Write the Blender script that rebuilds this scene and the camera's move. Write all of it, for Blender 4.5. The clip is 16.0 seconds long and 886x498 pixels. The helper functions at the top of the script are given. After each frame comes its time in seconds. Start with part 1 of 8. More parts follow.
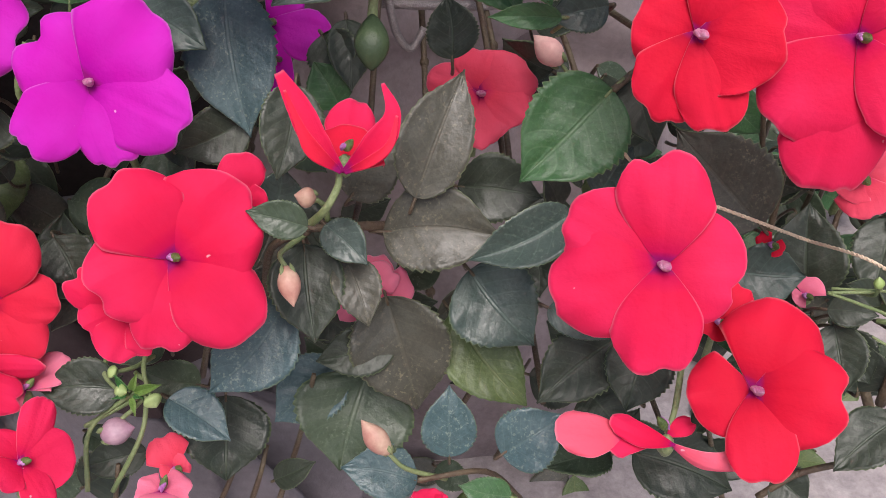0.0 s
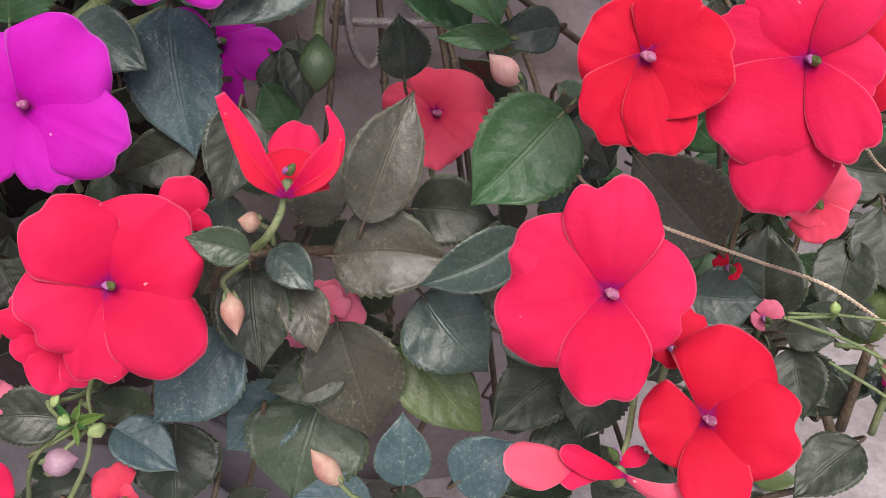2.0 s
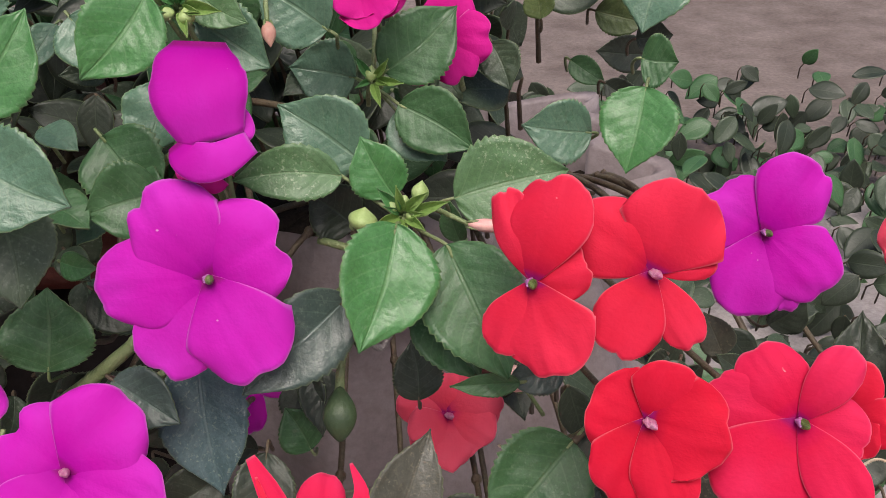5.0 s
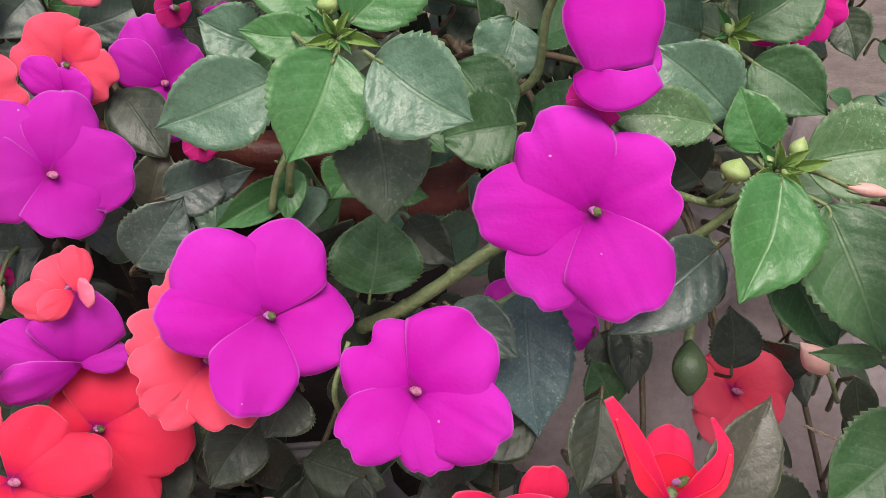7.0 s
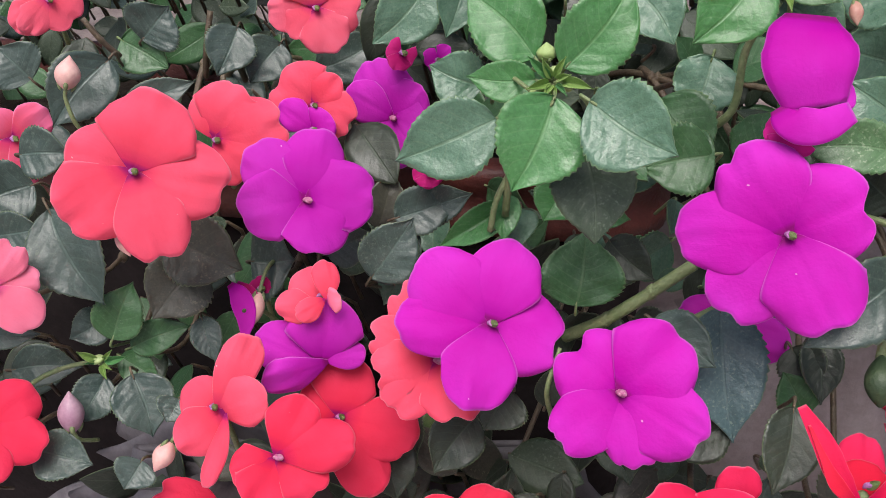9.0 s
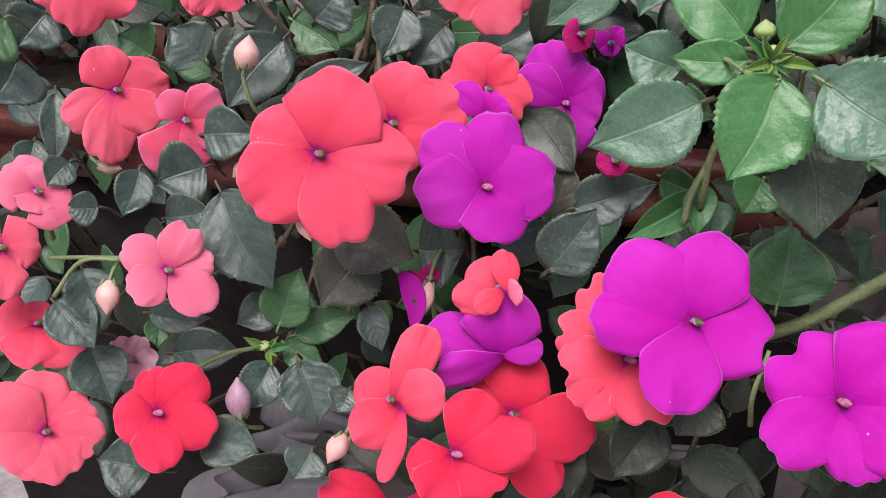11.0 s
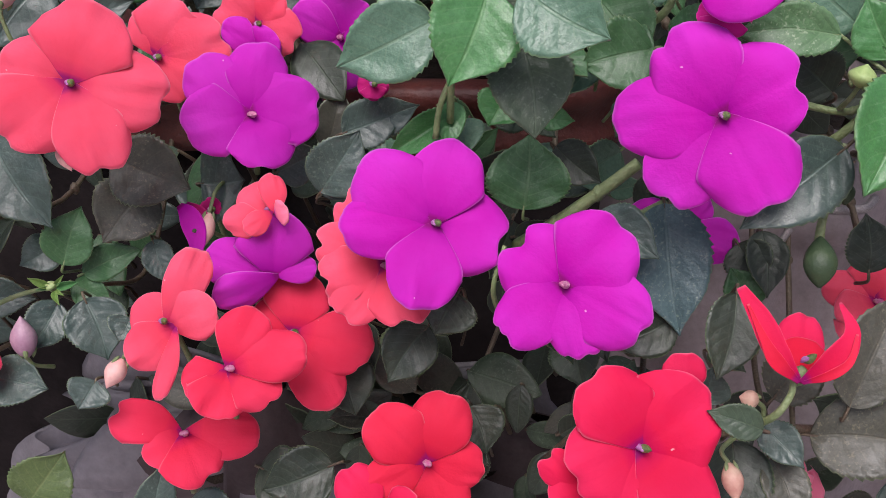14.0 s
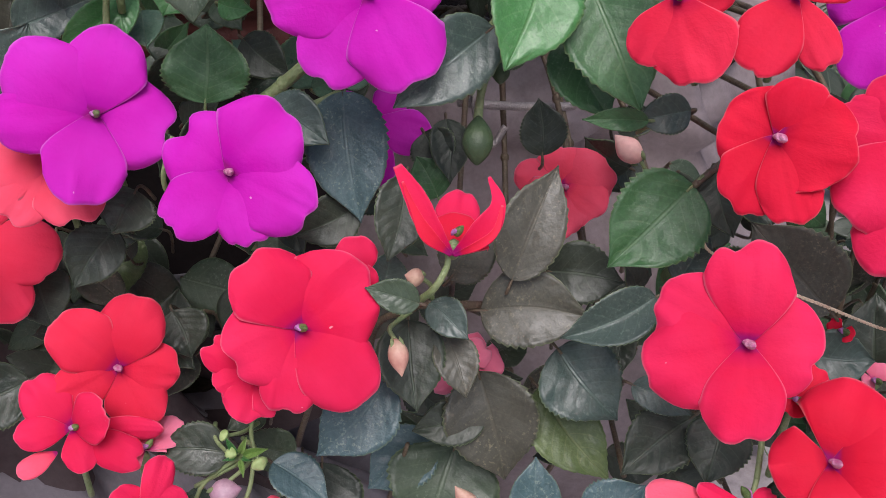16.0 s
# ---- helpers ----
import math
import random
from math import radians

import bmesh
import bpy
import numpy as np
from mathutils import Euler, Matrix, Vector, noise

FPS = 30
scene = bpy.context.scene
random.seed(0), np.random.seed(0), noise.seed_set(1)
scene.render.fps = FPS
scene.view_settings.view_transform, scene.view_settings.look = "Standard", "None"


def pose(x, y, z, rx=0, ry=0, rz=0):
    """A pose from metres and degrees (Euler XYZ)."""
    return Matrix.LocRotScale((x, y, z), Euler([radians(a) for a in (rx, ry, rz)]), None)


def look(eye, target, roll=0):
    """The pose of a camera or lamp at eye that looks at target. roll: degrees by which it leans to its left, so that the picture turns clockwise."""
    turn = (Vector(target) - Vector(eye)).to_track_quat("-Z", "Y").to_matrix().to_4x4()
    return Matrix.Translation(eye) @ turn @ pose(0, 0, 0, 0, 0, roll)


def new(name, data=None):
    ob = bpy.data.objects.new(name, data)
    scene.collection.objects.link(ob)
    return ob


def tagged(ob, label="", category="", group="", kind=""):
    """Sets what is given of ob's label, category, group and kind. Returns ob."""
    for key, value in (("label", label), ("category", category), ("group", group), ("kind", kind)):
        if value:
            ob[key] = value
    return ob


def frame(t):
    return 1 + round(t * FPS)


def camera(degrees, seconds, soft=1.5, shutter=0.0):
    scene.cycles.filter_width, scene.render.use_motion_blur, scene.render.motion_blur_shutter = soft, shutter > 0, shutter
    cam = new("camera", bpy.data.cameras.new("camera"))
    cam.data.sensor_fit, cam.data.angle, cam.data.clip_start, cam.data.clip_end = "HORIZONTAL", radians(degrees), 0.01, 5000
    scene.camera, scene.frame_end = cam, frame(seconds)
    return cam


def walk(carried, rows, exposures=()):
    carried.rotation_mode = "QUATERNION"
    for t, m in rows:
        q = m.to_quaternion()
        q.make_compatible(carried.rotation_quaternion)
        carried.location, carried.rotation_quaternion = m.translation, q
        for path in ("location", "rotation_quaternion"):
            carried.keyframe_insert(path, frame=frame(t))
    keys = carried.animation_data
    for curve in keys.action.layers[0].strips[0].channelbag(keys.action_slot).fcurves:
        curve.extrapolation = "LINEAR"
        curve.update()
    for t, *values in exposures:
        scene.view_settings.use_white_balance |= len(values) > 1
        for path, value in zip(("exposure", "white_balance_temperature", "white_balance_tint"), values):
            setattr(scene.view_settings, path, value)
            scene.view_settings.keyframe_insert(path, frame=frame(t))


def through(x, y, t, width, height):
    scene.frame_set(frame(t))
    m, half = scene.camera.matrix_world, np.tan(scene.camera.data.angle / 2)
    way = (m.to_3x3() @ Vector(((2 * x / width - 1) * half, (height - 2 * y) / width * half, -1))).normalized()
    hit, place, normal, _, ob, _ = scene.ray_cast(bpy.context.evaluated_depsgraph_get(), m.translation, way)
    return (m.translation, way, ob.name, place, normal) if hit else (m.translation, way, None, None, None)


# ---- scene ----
EXPOSURES = [(0, 0.08, 6350, 15), (2, 0.09, 6350, 14), (3.5, 0.07, 6250, 14), (4, -0.12, 6150, 15), (6.3, 0.1, 7200, 7), (7, 0.12, 6650, 10), (9, 0.1, 6250, 11), (12.5, 0.09, 6200, 12), (13.2, 0.05, 6200, 13), (14, -0.01, 6100, 16), (14.6, 0.05, 6050, 16), (16, -0.01, 6100, 15)]
cam = camera(51.1, 16.0, soft=0.85)
PATH = [
    (0, (-0.00020, -0.00017, 0.62020), (-0.00005, 0.19685, 0.46630), -0.00),
    (0.5, (-0.00643, -0.00182, 0.61916), (-0.00871, 0.19343, 0.46304), -0.20),
    (1, (-0.01431, -0.00249, 0.61688), (-0.01821, 0.19314, 0.46127), -0.08),
    (1.5, (-0.01211, 0.00024, 0.61674), (-0.01426, 0.19766, 0.46336), 0.28),
    (2, (0.00889, 0.00698, 0.61916), (0.01398, 0.20596, 0.46790), 0.65),
    (2.5, (0.02141, 0.01463, 0.62143), (0.03231, 0.21447, 0.47162), 0.73),
    (3, (0.02903, 0.01524, 0.62487), (0.04214, 0.21721, 0.47812), 0.33),
    (3.5, (0.02967, 0.01532, 0.63023), (0.04186, 0.21979, 0.48689), -0.38),
    (4, (0.02544, 0.01856, 0.64231), (0.03609, 0.22843, 0.50689), -1.38),
    (4.2, (0.02154, 0.02061, 0.65151), (0.03124, 0.23330, 0.52047), -1.75),
    (6.3, (-0.04966, 0.00894, 0.67749), (-0.05557, 0.23732, 0.57597), 1.18),
    (6.5, (-0.06268, 0.00621, 0.67058), (-0.07124, 0.23253, 0.56473), 1.80),
    (7, (-0.07561, 0.01653, 0.65383), (-0.08980, 0.23810, 0.53892), 2.18),
    (7.5, (-0.08283, 0.00496, 0.65835), (-0.10670, 0.22378, 0.53982), 1.53),
    (8, (-0.06370, -0.01663, 0.66071), (-0.10077, 0.20088, 0.54317), 0.13),
    (8.5, (-0.05993, -0.02491, 0.66268), (-0.10636, 0.19257, 0.54846), -1.39),
    (9, (-0.08272, -0.01718, 0.67237), (-0.14281, 0.19818, 0.56052), -2.63),
    (9.5, (-0.12422, -0.01060, 0.66893), (-0.20004, 0.20054, 0.55861), -3.02),
    (9.7, (-0.13190, -0.01474, 0.66834), (-0.21216, 0.19470, 0.55793), -3.21),
    (11.8, (-0.11225, -0.01007, 0.66501), (-0.19499, 0.19736, 0.55262), -4.17),
    (12, (-0.11412, -0.00791, 0.66756), (-0.19558, 0.20039, 0.55585), -4.04),
    (12.5, (-0.11432, -0.00755, 0.66854), (-0.19161, 0.20317, 0.55842), -3.68),
    (13, (-0.10505, -0.01788, 0.66404), (-0.17832, 0.19453, 0.55443), -3.75),
    (13.5, (-0.08617, -0.02124, 0.65359), (-0.15363, 0.19097, 0.53994), -4.33),
    (14, (-0.06755, -0.02466, 0.65030), (-0.12372, 0.18838, 0.53216), -4.14),
    (14.5, (-0.04882, -0.02943, 0.64393), (-0.08447, 0.18454, 0.51965), -2.52),
    (15, (-0.03670, -0.02909, 0.63961), (-0.06064, 0.18421, 0.51144), -1.64),
    (15.5, (-0.02557, -0.04178, 0.63423), (-0.04209, 0.17158, 0.50499), -1.15),
    (16, (-0.01661, -0.02395, 0.63294), (-0.02803, 0.18693, 0.49915), -0.63),
]
walk(cam, [(t, look(eye, target, roll)) for t, eye, target, roll in PATH], EXPOSURES)

# ---- light ----
world = bpy.data.worlds.new("sky")
scene.world = world
world.use_nodes = True
wn = world.node_tree.nodes
sky = wn.new("ShaderNodeTexSky")
sky.sky_type, sky.sun_disc = "NISHITA", False
sky.sun_elevation, sky.sun_rotation, sky.air_density, sky.dust_density = radians(61), radians(177), 0.9, 5.0
wn["Background"].inputs["Strength"].default_value = 0.115
world.node_tree.links.new(sky.outputs[0], wn["Background"].inputs["Color"])
sun = new("sun", bpy.data.lights.new("sun", "SUN"))
sun.data.energy, sun.data.angle, sun.data.color = 2.65, radians(38), (1.0, 0.95, 0.9)
sun.matrix_world = look((0.06, -1.32, 2.40), (0, 0, 0))


# ---- materials ----
def material(name):
    m = bpy.data.materials.new(name)
    m.use_nodes = True
    return m, m.node_tree.nodes, m.node_tree.links, m.node_tree.nodes["Principled BSDF"]


def math_node(n, l, op, a, b=None, c=None, clamp=False):
    k = n.new("ShaderNodeMath")
    k.operation, k.use_clamp = op, clamp
    for i, v in enumerate((a, b, c)):
        if v is None:
            continue
        if isinstance(v, (int, float)):
            k.inputs[i].default_value = v
        else:
            l.new(v, k.inputs[i])
    return k.outputs[0]


def noise_node(n, l, scale, detail=3.0, rough=0.55, vector=None):
    k = n.new("ShaderNodeTexNoise")
    k.inputs["Scale"].default_value, k.inputs["Detail"].default_value, k.inputs["Roughness"].default_value = scale, detail, rough
    if vector is None:
        tc = n.new("ShaderNodeTexCoord")
        vector = tc.outputs["Object"]
    l.new(vector, k.inputs["Vector"])
    return k.outputs["Fac"]


def ramp(n, l, fac, lo, hi):
    k = n.new("ShaderNodeMapRange")
    k.inputs["From Min"].default_value, k.inputs["From Max"].default_value = lo, hi
    l.new(fac, k.inputs["Value"])
    return k.outputs["Result"]


def mix(n, l, fac, a, b, how="MIX"):
    k = n.new("ShaderNodeMix")
    k.data_type, k.blend_type = "RGBA", how
    for socket, v in ((k.inputs[0], fac), (k.inputs[6], a), (k.inputs[7], b)):
        if isinstance(v, (int, float)):
            socket.default_value = v
        elif isinstance(v, tuple):
            socket.default_value = (*v, 1)
        else:
            l.new(v, socket)
    return k.outputs[2]


def bump(n, l, b, height, strength, distance):
    k = n.new("ShaderNodeBump")
    k.inputs["Strength"].default_value, k.inputs["Distance"].default_value = strength, distance
    l.new(height, k.inputs["Height"])
    l.new(k.outputs[0], b.inputs["Normal"])


def petal_material(name, main, pale, throat, through=0.25):
    """Velvety petal: colour main, paler in soft patches and at the rim, throat colour at its claw, fine veins along it."""
    m, n, l, b = material(name)
    uv = n.new("ShaderNodeUVMap").outputs[0]
    sep = n.new("ShaderNodeSeparateXYZ")
    l.new(uv, sep.inputs[0])
    across, along = sep.outputs[0], sep.outputs[1]
    info = n.new("ShaderNodeObjectInfo").outputs["Random"]
    soft = ramp(n, l, noise_node(n, l, 70, 3, 0.6), 0.38, 0.70)
    outward = ramp(n, l, along, 0.15, 1.0)
    rim = math_node(n, l, "MAXIMUM", ramp(n, l, along, 0.955, 1.0), ramp(n, l, math_node(n, l, "ABSOLUTE", across), 0.955, 1.0))
    amount = math_node(n, l, "ADD", math_node(n, l, "MULTIPLY", soft, 0.30), math_node(n, l, "MULTIPLY", info, 0.30))
    amount = math_node(n, l, "ADD", amount, math_node(n, l, "MULTIPLY", outward, 0.40))
    amount = math_node(n, l, "ADD", amount, math_node(n, l, "MULTIPLY", rim, 0.5), clamp=True)
    col = mix(n, l, amount, main, pale)
    blush = ramp(n, l, noise_node(n, l, 38, 2), 0.45, 0.75)
    col = mix(n, l, math_node(n, l, "MULTIPLY", blush, 0.35), col, tuple(0.80 * v for v in main))
    # veins fan out from the claw
    fan = math_node(n, l, "SINE", math_node(n, l, "MULTIPLY", across, 46.0))
    vein = math_node(n, l, "MULTIPLY", ramp(n, l, fan, 0.72, 1.0), ramp(n, l, noise_node(n, l, 300, 2), 0.35, 0.7))
    col = mix(n, l, math_node(n, l, "MULTIPLY", vein, 0.05), col, tuple(0.66 * v for v in main))
    claw = ramp(n, l, along, 0.26, 0.05)
    # broad darkening towards the throat: deeper pigment plus the cup's shading, painted in
    col = mix(n, l, math_node(n, l, "MULTIPLY", ramp(n, l, along, 0.75, 0.10), 0.30), col, tuple(0.62 * v for v in main))
    col = mix(n, l, math_node(n, l, "MULTIPLY", claw, 0.7), col, throat)
    heart = ramp(n, l, along, 0.105, 0.05)
    col = mix(n, l, math_node(n, l, "MULTIPLY", heart, 0.8), col, (0.26, 0.008, 0.15))
    # thin bright edge: light passing through the rim, put into the colour
    edge = math_node(n, l, "MAXIMUM", ramp(n, l, along, 0.975, 1.0), ramp(n, l, math_node(n, l, "ABSOLUTE", across), 0.965, 1.0))
    col = mix(n, l, math_node(n, l, "MULTIPLY", edge, 0.58), col, tuple(min(0.95, 0.75 * v + 0.22) for v in pale))
    speck = ramp(n, l, noise_node(n, l, 420, 1), 0.80, 0.83)
    col = mix(n, l, math_node(n, l, "MULTIPLY", speck, 0.5), col, (0.9, 0.75, 0.78))
    l.new(col, b.inputs["Base Color"])
    b.inputs["Roughness"].default_value = 0.62
    b.inputs["Specular IOR Level"].default_value = 0.10
    b.inputs["Sheen Weight"].default_value = 0.05
    b.inputs["Sheen Roughness"].default_value = 0.35
    b.inputs["Sheen Tint"].default_value = (0.86, 0.78, 1.0, 1)
    height = math_node(n, l, "ADD", math_node(n, l, "MULTIPLY", vein, 0.12), math_node(n, l, "ADD", math_node(n, l, "MULTIPLY", noise_node(n, l, 140, 2), 1.4), noise_node(n, l, 900, 2)))
    bump(n, l, b, height, 0.25, 0.0007)
    tr = n.new("ShaderNodeBsdfTranslucent")
    l.new(col, tr.inputs["Color"])
    ms = n.new("ShaderNodeMixShader")
    ms.inputs[0].default_value = through
    l.new(b.outputs[0], ms.inputs[1])
    l.new(tr.outputs[0], ms.inputs[2])
    l.new(ms.outputs[0], n["Material Output"].inputs["Surface"])
    return m


def leaf_material(name, main, second, vein_col, speck=0.0, gloss=0.42, crinkle=1.0, edge=(0.2, 0.26, 0.12), dusty=(0.46, 0.55, 0.42)):
    """Leaf blade: blotches of two greens, midrib and side veins, light grain, thin pale margin."""
    m, n, l, b = material(name)
    uv = n.new("ShaderNodeUVMap").outputs[0]
    sep = n.new("ShaderNodeSeparateXYZ")
    l.new(uv, sep.inputs[0])
    across = math_node(n, l, "ABSOLUTE", sep.outputs[0])
    along = sep.outputs[1]
    info = n.new("ShaderNodeObjectInfo").outputs["Random"]
    blotch = ramp(n, l, noise_node(n, l, 60, 4, 0.65), 0.35, 0.7)
    amount = math_node(n, l, "ADD", math_node(n, l, "MULTIPLY", blotch, 0.6), math_node(n, l, "MULTIPLY", info, 0.4), clamp=True)
    col = mix(n, l, amount, main, second)
    fine = ramp(n, l, noise_node(n, l, 800, 4, 0.75), 0.32, 0.70)
    col = mix(n, l, 0.30, col, mix(n, l, fine, (0.30, 0.34, 0.32), (1.7, 1.62, 1.6)), "MULTIPLY")
    bend = math_node(n, l, "SUBTRACT", along, math_node(n, l, "MULTIPLY", math_node(n, l, "POWER", across, 1.25), 0.30))
    saw = math_node(n, l, "SINE", math_node(n, l, "MULTIPLY", bend, 42.0))
    side = math_node(n, l, "MULTIPLY", ramp(n, l, saw, 0.90, 1.0), ramp(n, l, across, 1.0, 0.55))
    mid = ramp(n, l, across, 0.055, 0.02)
    veins = math_node(n, l, "MAXIMUM", math_node(n, l, "MULTIPLY", side, 0.17), math_node(n, l, "MULTIPLY", mid, 0.24))
    col = mix(n, l, veins, col, vein_col)
    rim = ramp(n, l, across, 0.95, 1.0)
    col = mix(n, l, math_node(n, l, "MULTIPLY", rim, 0.55), col, edge)
    dust = math_node(n, l, "MULTIPLY", ramp(n, l, noise_node(n, l, 750, 2, 0.7), 0.56, 0.68), ramp(n, l, noise_node(n, l, 70, 2), 0.38, 0.62))
    col = mix(n, l, math_node(n, l, "MULTIPLY", dust, 0.05 + speck), col, dusty)
    l.new(col, b.inputs["Base Color"])
    patchy = ramp(n, l, noise_node(n, l, 120, 3), 0.3, 0.7)
    l.new(math_node(n, l, "ADD", math_node(n, l, "MULTIPLY", patchy, 0.22), gloss - 0.08), b.inputs["Roughness"])
    b.inputs["Specular IOR Level"].default_value = 0.55
    swell = math_node(n, l, "MULTIPLY", saw, -0.055)
    cells = n.new("ShaderNodeTexVoronoi")
    cells.feature = "DISTANCE_TO_EDGE"
    cells.inputs["Scale"].default_value = 560
    l.new(n.new("ShaderNodeTexCoord").outputs["Object"], cells.inputs["Vector"])
    swell = math_node(n, l, "ADD", swell, math_node(n, l, "MULTIPLY", ramp(n, l, cells.outputs["Distance"], 0.0, 0.3), 0.05))
    height = math_node(n, l, "ADD", math_node(n, l, "ADD", swell, math_node(n, l, "MULTIPLY", noise_node(n, l, 190, 4, 0.6), crinkle)), math_node(n, l, "MULTIPLY", mid, -0.5))
    bump(n, l, b, height, 0.45, 0.0010)
    tr = n.new("ShaderNodeBsdfTranslucent")
    l.new(col, tr.inputs["Color"])
    ms = n.new("ShaderNodeMixShader")
    ms.inputs[0].default_value = 0.12
    l.new(b.outputs[0], ms.inputs[1])
    l.new(tr.outputs[0], ms.inputs[2])
    l.new(ms.outputs[0], n["Material Output"].inputs["Surface"])
    return m


def plain_material(name, main, second, scale, rough=0.7, grain=0.3, fine=8.0, metal=0.0, depth=0.001):
    m, n, l, b = material(name)
    big = ramp(n, l, noise_node(n, l, scale, 4, 0.6), 0.35, 0.68)
    col = mix(n, l, big, main, second)
    small = noise_node(n, l, scale * fine, 4, 0.7)
    col = mix(n, l, grain, col, mix(n, l, ramp(n, l, small, 0.3, 0.7), (0.45, 0.45, 0.45), (1.5, 1.5, 1.5)), "MULTIPLY")
    l.new(col, b.inputs["Base Color"])
    b.inputs["Roughness"].default_value, b.inputs["Metallic"].default_value = rough, metal
    bump(n, l, b, math_node(n, l, "ADD", big, small), 0.5, depth)
    return m


PETAL = {
    "magenta": petal_material("magenta_petal", (0.62, 0.003, 0.44), (0.69, 0.044, 0.61), (0.40, 0.0, 0.33)),
    "fuchsia": petal_material("fuchsia_petal", (0.68, 0.006, 0.26), (0.76, 0.03, 0.36), (0.45, 0.0, 0.12)),
    "purple": petal_material("purple_petal", (0.56, 0.008, 0.44), (0.66, 0.050, 0.59), (0.40, 0.0, 0.34)),
    "deep": petal_material("deep_magenta_petal", (0.50, 0.006, 0.14), (0.60, 0.03, 0.24), (0.25, 0.0, 0.15)),
    "rose": petal_material("rose_red_petal", (0.79, 0.009, 0.066), (0.86, 0.038, 0.140), (0.50, 0.0, 0.09)),
    "red": petal_material("red_petal", (0.72, 0.007, 0.035), (0.80, 0.024, 0.072), (0.36, 0.0, 0.03)),
    "scarlet": petal_material("scarlet_petal", (0.80, 0.016, 0.054), (0.86, 0.042, 0.104), (0.40, 0.0, 0.05)),
    "watermelon": petal_material("watermelon_petal", (0.88, 0.026, 0.080), (0.92, 0.064, 0.148), (0.50, 0.0, 0.09)),
    "salmon": petal_material("light_coral_petal", (0.95, 0.098, 0.170), (0.96, 0.205, 0.310), (0.62, 0.01, 0.18)),
    "blush": petal_material("blush_edged_petal", (0.92, 0.085, 0.150), (0.84, 0.260, 0.520), (0.60, 0.01, 0.18)),
    "mauve": petal_material("pale_mauve_petal", (0.80, 0.380, 0.500), (0.90, 0.640, 0.720), (0.42, 0.08, 0.16)),
    "coral": petal_material("coral_petal", (0.95, 0.064, 0.125), (0.96, 0.145, 0.245), (0.60, 0.01, 0.12)),
    "pink": petal_material("salmon_pink_petal", (0.94, 0.170, 0.290), (0.95, 0.310, 0.460), (0.62, 0.02, 0.28)),
}
LEAF = {
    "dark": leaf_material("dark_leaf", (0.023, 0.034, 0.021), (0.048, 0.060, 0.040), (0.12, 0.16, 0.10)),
    "blue": leaf_material("blue_green_leaf", (0.042, 0.070, 0.060), (0.080, 0.112, 0.096), (0.16, 0.24, 0.19), 0.10, 0.36),
    "brown": leaf_material("bronze_leaf", (0.056, 0.057, 0.042), (0.100, 0.098, 0.074), (0.15, 0.14, 0.10), 0.34, dusty=(0.34, 0.30, 0.19)),
    # pale speckled leaf with the bluish sheen of the sky put into its colour
    "silver_sheen": leaf_material("silver_sheen_leaf", (0.056, 0.108, 0.116), (0.100, 0.162, 0.172), (0.20, 0.28, 0.26), 0.26, 0.36, 1.4),
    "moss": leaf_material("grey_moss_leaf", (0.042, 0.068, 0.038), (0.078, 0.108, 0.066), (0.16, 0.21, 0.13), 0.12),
    "green": leaf_material("green_leaf", (0.038, 0.112, 0.036), (0.070, 0.166, 0.066), (0.20, 0.30, 0.16), 0.06),
    "bright": leaf_material("bright_green_leaf", (0.060, 0.204, 0.052), (0.096, 0.262, 0.094), (0.24, 0.40, 0.18), 0.06, 0.36),
    "pale": leaf_material("pale_speckled_leaf", (0.092, 0.196, 0.078), (0.138, 0.248, 0.120), (0.26, 0.38, 0.20), 0.45, dusty=(0.52, 0.62, 0.42)),
    "yellow": leaf_material("yellow_green_leaf", (0.075, 0.115, 0.036), (0.135, 0.185, 0.062), (0.26, 0.28, 0.12), 0.05),
    "young": leaf_material("yellow_green_young_leaf", (0.165, 0.290, 0.060), (0.250, 0.390, 0.110), (0.36, 0.46, 0.20), 0.03, 0.40, 0.5, edge=(0.34, 0.44, 0.16)),
    # base colour lightened in place of stronger sky reflection
    "gloss": leaf_material("glossy_green_leaf", (0.086, 0.178, 0.108), (0.142, 0.256, 0.176), (0.24, 0.34, 0.20), 0.08, 0.33, 1.6, edge=(0.24, 0.36, 0.14)),
}
STEM = plain_material("green_stem", (0.16, 0.22, 0.085), (0.25, 0.29, 0.14), 90, 0.45, 0.2)
STEM_RED = plain_material("reddish_stem", (0.085, 0.055, 0.036), (0.135, 0.105, 0.062), 90, 0.5, 0.3)
BUD_GREEN = plain_material("green_bud", (0.30, 0.42, 0.13), (0.44, 0.54, 0.24), 120, 0.5, 0.15, depth=0.0002)
BUD_VIOLET = plain_material("violet_bud", (0.32, 0.15, 0.23), (0.48, 0.32, 0.38), 90, 0.5, 0.12, depth=0.0002)
POD = plain_material("green_pod", (0.030, 0.054, 0.022), (0.056, 0.088, 0.036), 120, 0.5, 0.2, depth=0.0003)
BUD_PINK = plain_material("pink_bud", (0.46, 0.21, 0.17), (0.58, 0.42, 0.31), 90, 0.5, 0.12, depth=0.0002)
BUD_BLUSH = plain_material("blush_bud", (0.76, 0.36, 0.34), (0.80, 0.54, 0.47), 90, 0.5, 0.12, depth=0.0002)
EYE_GREEN = plain_material("green_pistil", (0.055, 0.10, 0.02), (0.19, 0.26, 0.08), 300, 0.4, 0.2)
EYE_WHITE = plain_material("white_stamen", (0.50, 0.10, 0.26), (0.60, 0.30, 0.42), 500, 0.5, 0.2)
